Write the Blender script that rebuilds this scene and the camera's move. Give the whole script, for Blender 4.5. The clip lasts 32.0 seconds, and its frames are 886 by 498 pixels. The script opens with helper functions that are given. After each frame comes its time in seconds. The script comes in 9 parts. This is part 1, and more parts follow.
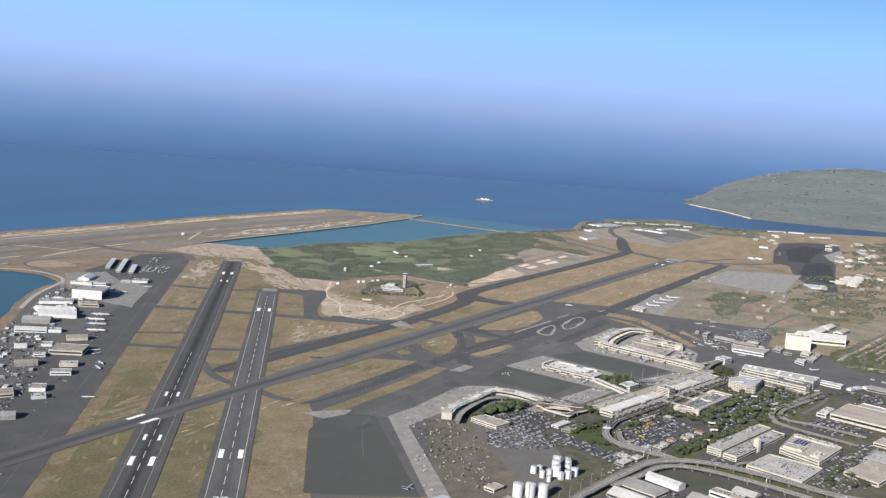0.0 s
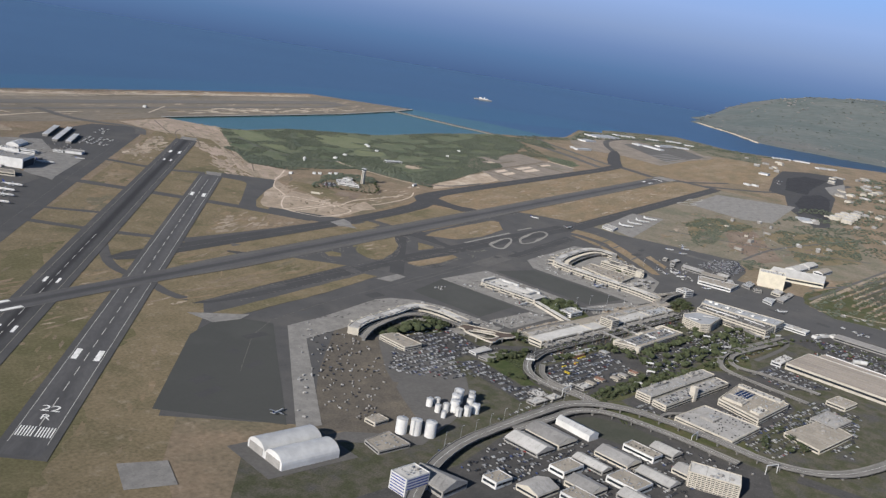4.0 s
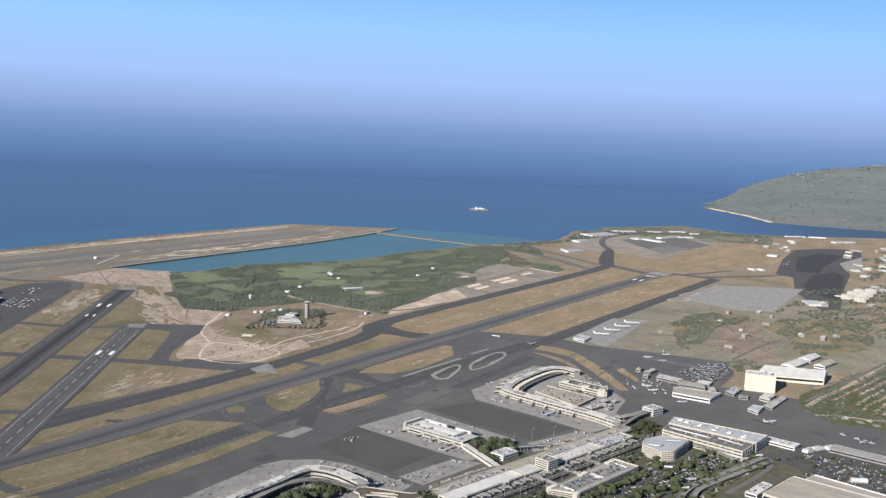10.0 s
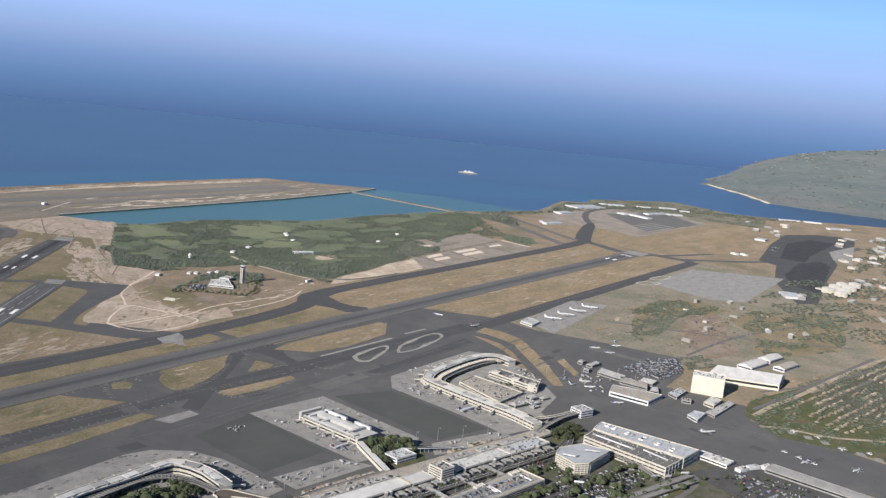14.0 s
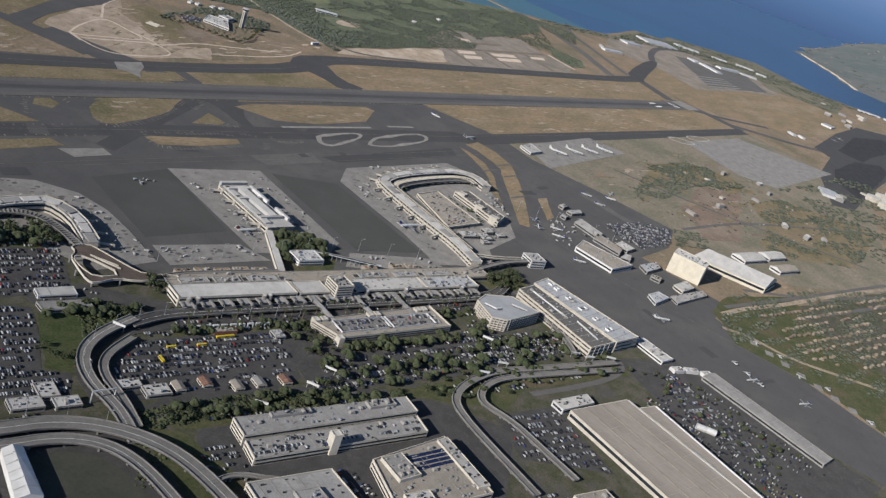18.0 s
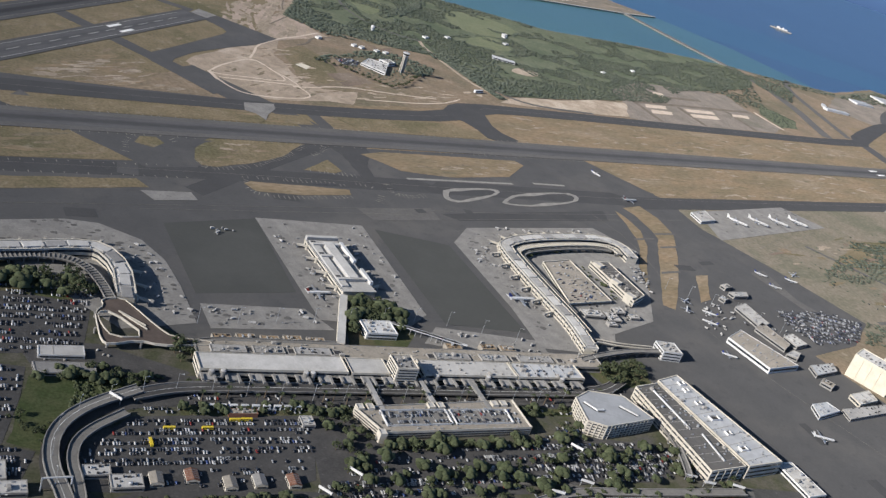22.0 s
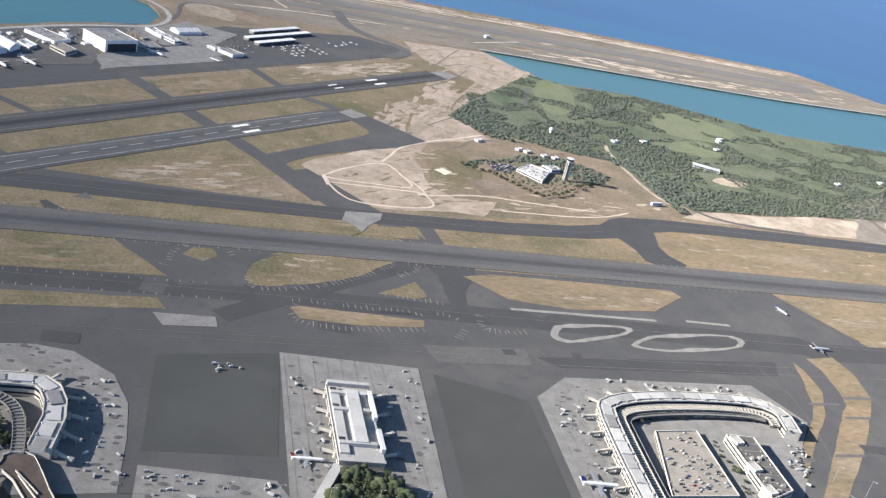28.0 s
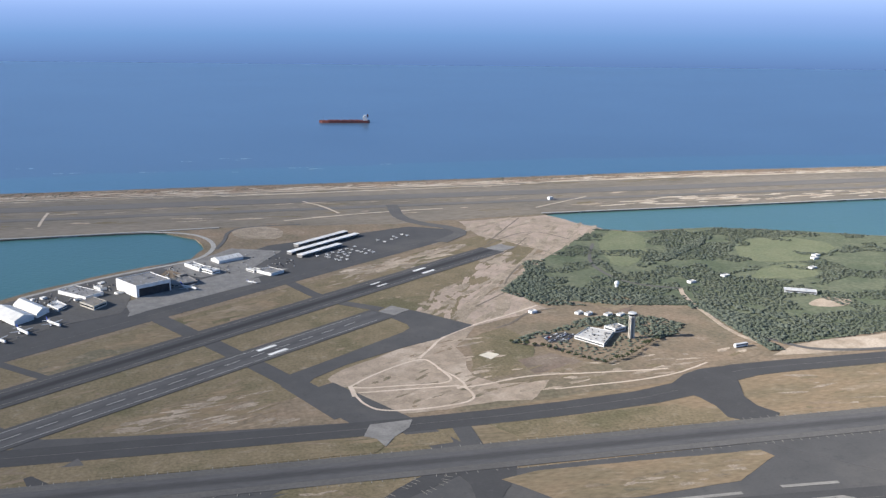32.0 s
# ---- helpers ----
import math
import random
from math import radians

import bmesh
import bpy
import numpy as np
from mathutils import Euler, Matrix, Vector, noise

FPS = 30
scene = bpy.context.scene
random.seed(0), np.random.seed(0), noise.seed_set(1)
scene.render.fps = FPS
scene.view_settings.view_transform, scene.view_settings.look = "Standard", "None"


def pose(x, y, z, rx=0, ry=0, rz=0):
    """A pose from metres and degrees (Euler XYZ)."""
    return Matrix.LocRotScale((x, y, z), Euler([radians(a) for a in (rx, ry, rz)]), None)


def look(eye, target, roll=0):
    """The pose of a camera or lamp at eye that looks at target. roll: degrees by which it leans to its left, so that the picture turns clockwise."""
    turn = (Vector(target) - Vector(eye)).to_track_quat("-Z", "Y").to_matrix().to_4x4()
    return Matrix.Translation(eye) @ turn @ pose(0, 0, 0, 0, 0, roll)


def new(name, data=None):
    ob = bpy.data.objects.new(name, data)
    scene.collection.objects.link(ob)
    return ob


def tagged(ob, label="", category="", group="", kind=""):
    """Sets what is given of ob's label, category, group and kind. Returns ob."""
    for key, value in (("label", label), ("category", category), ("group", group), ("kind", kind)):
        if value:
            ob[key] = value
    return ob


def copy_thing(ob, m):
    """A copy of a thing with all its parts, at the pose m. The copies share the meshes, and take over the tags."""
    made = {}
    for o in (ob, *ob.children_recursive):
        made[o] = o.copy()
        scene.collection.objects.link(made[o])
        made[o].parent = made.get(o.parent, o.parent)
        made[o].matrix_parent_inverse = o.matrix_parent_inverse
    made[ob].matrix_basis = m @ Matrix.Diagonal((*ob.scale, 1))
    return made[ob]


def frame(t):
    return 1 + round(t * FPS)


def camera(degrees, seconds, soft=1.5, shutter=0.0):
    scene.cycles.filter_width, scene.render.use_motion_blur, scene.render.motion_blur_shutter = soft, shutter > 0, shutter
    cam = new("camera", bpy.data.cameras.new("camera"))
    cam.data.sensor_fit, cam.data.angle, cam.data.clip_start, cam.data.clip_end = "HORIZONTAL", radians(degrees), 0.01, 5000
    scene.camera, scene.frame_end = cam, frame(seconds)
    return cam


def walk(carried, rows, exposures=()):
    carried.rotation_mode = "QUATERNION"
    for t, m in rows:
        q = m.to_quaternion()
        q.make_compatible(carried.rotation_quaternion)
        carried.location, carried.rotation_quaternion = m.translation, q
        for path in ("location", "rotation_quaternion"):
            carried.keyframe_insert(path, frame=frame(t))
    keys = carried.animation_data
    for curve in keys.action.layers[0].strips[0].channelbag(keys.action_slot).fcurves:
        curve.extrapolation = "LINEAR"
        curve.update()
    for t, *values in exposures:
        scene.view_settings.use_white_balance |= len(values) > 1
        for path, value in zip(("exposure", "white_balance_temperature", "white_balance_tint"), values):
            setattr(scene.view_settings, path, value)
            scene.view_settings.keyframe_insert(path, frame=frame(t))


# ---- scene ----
cam = camera(48.2, 32.0, soft=1.35)
# seconds, eye, heading (left of +y), pitch, roll
ROWS = [
    (0, 11.78, -8.84, 290.06, -61.88, -7.53, 4.33),
    (0.5, 27.68, -9.85, 291.77, -62.02, -7.24, 4.77),
    (1, 44.35, -11.30, 292.19, -62.06, -7.65, 4.85),
    (1.5, 61.56, -13.13, 291.71, -62.29, -9.21, 5.85),
    (2, 79.10, -15.29, 290.62, -62.68, -9.49, 6.32),
    (2.5, 96.80, -17.72, 289.16, -62.48, -10.61, 7.04),
    (4.5, 167.03, -29.46, 283.08, -61.72, -13.78, 9.31),
    (5, 184.11, -32.73, 282.03, -60.49, -10.45, 5.93),
    (5.5, 200.93, -36.09, 281.30, -59.78, -7.97, 4.22),
    (6, 217.49, -39.52, 280.88, -59.12, -5.11, 2.41),
    (6.5, 233.79, -43.00, 280.79, -58.42, -4.64, 2.99),
    (7, 249.86, -46.51, 281.02, -57.53, -3.76, 2.61),
    (7.5, 265.71, -50.03, 281.54, -56.34, -2.18, 0.87),
    (8, 281.37, -53.55, 282.33, -56.30, -2.14, 0.29),
    (8.5, 296.89, -57.06, 283.35, -56.52, -5.06, 3.01),
    (9, 312.28, -60.53, 284.55, -56.90, -6.42, 3.17),
    (9.5, 327.59, -63.97, 285.91, -57.98, -8.15, 4.04),
    (10, 342.86, -67.35, 287.37, -58.76, -7.21, 2.62),
    (10.5, 358.12, -70.67, 288.91, -59.10, -6.89, 3.91),
    (11, 373.40, -73.90, 290.47, -58.18, -7.31, 4.40),
    (11.5, 388.74, -77.03, 292.02, -57.31, -9.14, 5.49),
    (12, 404.17, -80.04, 293.54, -57.16, -9.08, 4.17),
    (12.5, 419.70, -82.93, 294.99, -57.37, -8.36, 4.15),
    (13, 435.37, -85.67, 296.35, -57.95, -9.16, 5.05),
    (13.5, 451.18, -88.25, 297.61, -58.12, -8.45, 3.71),
    (14, 467.15, -90.65, 298.73, -58.34, -9.68, 5.84),
    (14.5, 483.29, -92.86, 299.73, -58.97, -11.21, 8.00),
    (16.5, 549.58, -99.36, 302.33, -60.15, -15.98, 14.82),
    (17, 566.56, -100.31, 302.66, -59.60, -18.48, 17.60),
    (17.5, 583.68, -100.96, 302.89, -58.82, -20.46, 19.72),
    (18, 600.92, -101.29, 303.02, -57.68, -21.94, 20.57),
    (18.5, 618.27, -101.28, 303.07, -55.84, -22.28, 20.17),
    (19, 635.70, -100.92, 303.06, -53.63, -22.59, 19.48),
    (19.5, 653.19, -100.19, 303.01, -52.02, -23.48, 19.55),
    (20, 670.73, -99.09, 302.93, -50.26, -20.63, 15.97),
    (20.5, 688.29, -97.59, 302.83, -49.09, -19.36, 15.19),
    (21, 705.84, -95.70, 302.74, -46.66, -18.81, 14.62),
    (21.5, 723.36, -93.39, 302.66, -44.38, -20.82, 16.33),
    (22, 740.83, -90.68, 302.60, -43.25, -23.56, 19.05),
    (22.5, 758.23, -87.55, 302.57, -42.38, -24.97, 20.89),
    (23, 775.54, -84.01, 302.57, -41.70, -25.89, 21.93),
    (23.5, 792.74, -80.05, 302.60, -40.53, -25.95, 21.62),
    (24, 809.81, -75.70, 302.65, -38.81, -25.29, 20.87),
    (24.5, 826.74, -70.95, 302.73, -36.86, -24.56, 19.80),
    (25, 843.51, -65.82, 302.82, -35.08, -24.10, 19.49),
    (25.5, 860.12, -60.34, 302.91, -33.32, -23.73, 19.21),
    (27.5, 924.73, -35.34, 302.89, -26.20, -23.39, 16.19),
    (28, 940.40, -28.50, 302.71, -24.52, -22.70, 14.76),
    (28.5, 955.85, -21.52, 302.42, -22.74, -21.89, 13.12),
    (29, 971.10, -14.44, 302.01, -20.96, -21.30, 11.67),
    (29.5, 986.12, -7.33, 301.48, -19.22, -21.35, 10.93),
    (30, 1000.91, -0.26, 300.84, -17.92, -21.78, 10.79),
    (30.5, 1015.45, 6.71, 300.09, -16.62, -21.19, 8.84),
    (31, 1029.72, 13.49, 299.27, -15.32, -19.13, 5.82),
    (31.5, 1043.68, 20.01, 298.42, -14.72, -16.26, 2.86),
    (32, 1057.30, 26.16, 297.60, -14.44, -13.87, 0.58),
]


def aim(yaw, pitch, roll):
    """A unit step along the view."""
    y, p = radians(yaw), radians(pitch)
    return Vector((-math.sin(y) * math.cos(p), math.cos(y) * math.cos(p), math.sin(p)))


walk(cam, [(t, look((x, y, z), Vector((x, y, z)) + 2 * aim(yaw, pitch, roll), roll)) for t, x, y, z, yaw, pitch, roll in ROWS], exposures=((0.0, 0.85), (2.0, 0.75), (4.5, 0.45), (6.0, 0.82), (10.0, 0.82), (14.5, 0.82), (16.5, 0.4), (17.5, 0.4), (19.0, 0.5), (22.0, 0.75), (23.5, 0.7), (25.5, 1.02), (28.0, 1.60), (30.0, 1.66), (31.0, 1.66), (32.0, 1.33)))

# ---- world and sun ----
SUN_UP, SUN_SIDE = 23.0, 176.0        # degrees above the horizon; bearing from +x, counter-clockwise
sun_way = Vector((math.cos(radians(SUN_SIDE)) * math.cos(radians(SUN_UP)), math.sin(radians(SUN_SIDE)) * math.cos(radians(SUN_UP)), math.sin(radians(SUN_UP))))
world = bpy.data.worlds.new("sky")
scene.world = world
world.use_nodes = True
wt = world.node_tree
wt.nodes.clear()
w_out = wt.nodes.new("ShaderNodeOutputWorld")
w_sky = wt.nodes.new("ShaderNodeTexSky")
w_sky.sky_type, w_sky.sun_disc = "NISHITA", False
w_sky.sun_elevation, w_sky.sun_rotation = radians(SUN_UP), radians(90 - SUN_SIDE)
w_sky.air_density, w_sky.dust_density, w_sky.ozone_density = 1.0, 0.6, 3.0
w_bg = wt.nodes.new("ShaderNodeBackground")
w_bg.inputs[1].default_value = 0.05
wt.links.new(w_sky.outputs[0], w_bg.inputs[0])
# sea haze: the ocean past the drawn sheet and the murk over the horizon
w_co = wt.nodes.new("ShaderNodeTexCoord")
w_sep = wt.nodes.new("ShaderNodeSeparateXYZ")
wt.links.new(w_co.outputs["Generated"], w_sep.inputs[0])
w_map = wt.nodes.new("ShaderNodeMapRange")
w_map.inputs["From Min"].default_value, w_map.inputs["From Max"].default_value = -0.08, 0.24
wt.links.new(w_sep.outputs[2], w_map.inputs[0])
w_ramp = wt.nodes.new("ShaderNodeValToRGB")
HAZE = [(-0.08, (0.066, 0.124, 0.262)), (-0.056, (0.072, 0.131, 0.274)), (-0.03, (0.102, 0.192, 0.372)), (-0.008, (0.160, 0.252, 0.470)),
        (0.012, (0.235, 0.335, 0.570)), (0.04, (0.290, 0.425, 0.740)), (0.085, (0.260, 0.470, 0.900)), (0.16, (0.145, 0.345, 0.800)), (0.24, (0.085, 0.250, 0.690))]
cr = w_ramp.color_ramp
while len(cr.elements) < len(HAZE):
    cr.elements.new(0.5)
for e, (z, c) in zip(cr.elements, HAZE):
    e.position, e.color = (z + 0.08) / 0.32, (*[v * 0.76 for v in c], 1)
wt.links.new(w_map.outputs[0], w_ramp.inputs[0])
w_haze = wt.nodes.new("ShaderNodeBackground")
wt.links.new(w_ramp.outputs[0], w_haze.inputs[0])
w_fade = wt.nodes.new("ShaderNodeMapRange")
w_fade.inputs["From Min"].default_value, w_fade.inputs["From Max"].default_value = 0.15, 0.40
w_fade.inputs["To Min"].default_value, w_fade.inputs["To Max"].default_value = 1.0, 0.0
wt.links.new(w_sep.outputs[2], w_fade.inputs[0])
w_mix = wt.nodes.new("ShaderNodeMixShader")
wt.links.new(w_fade.outputs[0], w_mix.inputs[0])
wt.links.new(w_bg.outputs[0], w_mix.inputs[1])
wt.links.new(w_haze.outputs[0], w_mix.inputs[2])
wt.links.new(w_mix.outputs[0], w_out.inputs[0])
sun = new("sun", bpy.data.lights.new("sun", "SUN"))
sun.data.energy, sun.data.angle, sun.data.color = 3.5, radians(0.55), (1.0, 0.945, 0.875)
sun.matrix_world = look((0, 0, 600), Vector((0, 0, 600)) - sun_way)

# ---- materials ----
def surf(name, c1, c2, big=40.0, small=3.0, c3=None, rough=0.9, bump=0.0, grain=0.25, metal=0.0, spec=0.3, stretch=(1, 1, 1), island=0.0, obrand=0.0, edge=(0.4, 0.6), stain=None):
    """A two-scale surface: c1 and c2 in patches of size big (c3 in a third, wider set), grain of size small."""
    m = bpy.data.materials.new(name)
    m.use_nodes = True
    nt = m.node_tree
    N, L = nt.nodes, nt.links
    b = N["Principled BSDF"]
    b.inputs["Roughness"].default_value, b.inputs["Metallic"].default_value = rough, metal
    if rough >= 0.6:
        spec *= 0.35
        b.inputs["Diffuse Roughness"].default_value = 0.65
    b.inputs["Specular IOR Level"].default_value = spec
    co = N.new("ShaderNodeTexCoord")
    mp = N.new("ShaderNodeMapping")
    mp.inputs["Scale"].default_value = stretch
    L.new(co.outputs["Object"], mp.inputs[0])

    def noise_of(size, detail, rough_=0.6):
        n = N.new("ShaderNodeTexNoise")
        n.inputs["Scale"].default_value, n.inputs["Detail"].default_value, n.inputs["Roughness"].default_value = 1.0 / size, detail, rough_
        L.new(mp.outputs[0], n.inputs["Vector"])
        return n.outputs[0]

    def step(value, lo, hi, a=0.0, z=1.0):
        r = N.new("ShaderNodeMapRange")
        r.inputs["From Min"].default_value, r.inputs["From Max"].default_value = lo, hi
        r.inputs["To Min"].default_value, r.inputs["To Max"].default_value = a, z
        L.new(value, r.inputs[0])
        return r.outputs[0]

    def mix(f, a, c, mode="MIX"):
        x = N.new("ShaderNodeMix")
        x.data_type, x.blend_type = "RGBA", mode
        for sock, v in ((x.inputs[0], f), (x.inputs[6], a), (x.inputs[7], c)):
            if isinstance(v, (int, float)):
                sock.default_value = v
            elif isinstance(v, tuple):
                sock.default_value = (*v, 1)
            else:
                L.new(v, sock)
        return x.outputs[2]

    col = mix(step(noise_of(big, 5), *edge), c1, c2)
    if c3:
        col = mix(step(noise_of(big * 2.7, 4), 0.52, 0.66), col, c3)
    if stain:
        col = mix(step(noise_of(big * 0.37, 6, 0.7), 0.56, 0.72, 0, 0.8), col, stain)
    fine = noise_of(small, 4)
    g = step(fine, 0.25, 0.75, 1 - grain, 1 + grain)
    v = N.new("ShaderNodeHueSaturation")
    L.new(g, v.inputs["Value"])
    L.new(col, v.inputs["Color"])
    col = v.outputs[0]
    if island or obrand:
        src = N.new("ShaderNodeNewGeometry").outputs["Random Per Island"] if island else N.new("ShaderNodeObjectInfo").outputs["Random"]
        k = island or obrand
        h = N.new("ShaderNodeHueSaturation")
        L.new(step(src, 0, 1, 1 - k, 1 + k), h.inputs["Value"])
        L.new(col, h.inputs["Color"])
        col = h.outputs[0]
    L.new(col, b.inputs["Base Color"])
    if bump:
        bm_ = N.new("ShaderNodeBump")
        bm_.inputs["Strength"].default_value, bm_.inputs["Distance"].default_value = 0.6, bump
        L.new(fine, bm_.inputs["Height"])
        L.new(bm_.outputs[0], b.inputs["Normal"])
    return m


def water(name, deep, rough, wave, spec=0.5, shallow=None):
    m = bpy.data.materials.new(name)
    m.use_nodes = True
    N, L = m.node_tree.nodes, m.node_tree.links
    b = N["Principled BSDF"]
    b.inputs["Base Color"].default_value, b.inputs["Roughness"].default_value, b.inputs["IOR"].default_value = (*deep, 1), rough, 1.33
    b.inputs["Specular IOR Level"].default_value = spec
    co = N.new("ShaderNodeTexCoord")
    n = N.new("ShaderNodeTexNoise")
    n.inputs["Scale"].default_value, n.inputs["Detail"].default_value = 1 / wave, 6
    L.new(co.outputs["Object"], n.inputs["Vector"])
    bu = N.new("ShaderNodeBump")
    bu.inputs["Strength"].default_value, bu.inputs["Distance"].default_value = 0.5, 0.6
    L.new(n.outputs[0], bu.inputs["Height"])
    L.new(bu.outputs[0], b.inputs["Normal"])
    n2 = N.new("ShaderNodeTexNoise")
    n2.inputs["Scale"].default_value, n2.inputs["Detail"].default_value = 1 / 420, 4
    L.new(co.outputs["Object"], n2.inputs["Vector"])
    mx = N.new("ShaderNodeMix")
    mx.data_type = "RGBA"
    mx.inputs[6].default_value, mx.inputs[7].default_value = (*[v * 0.8 for v in deep], 1), (*[v * 1.2 for v in deep], 1)
    L.new(n2.outputs[0], mx.inputs[0])
    L.new(mx.outputs[2], b.inputs["Base Color"])
    return m


def glass_dark(name):
    m = surf(name, (0.02, 0.025, 0.03), (0.035, 0.04, 0.05), 6, 1, rough=0.12, spec=0.6, grain=0.1)
    return m


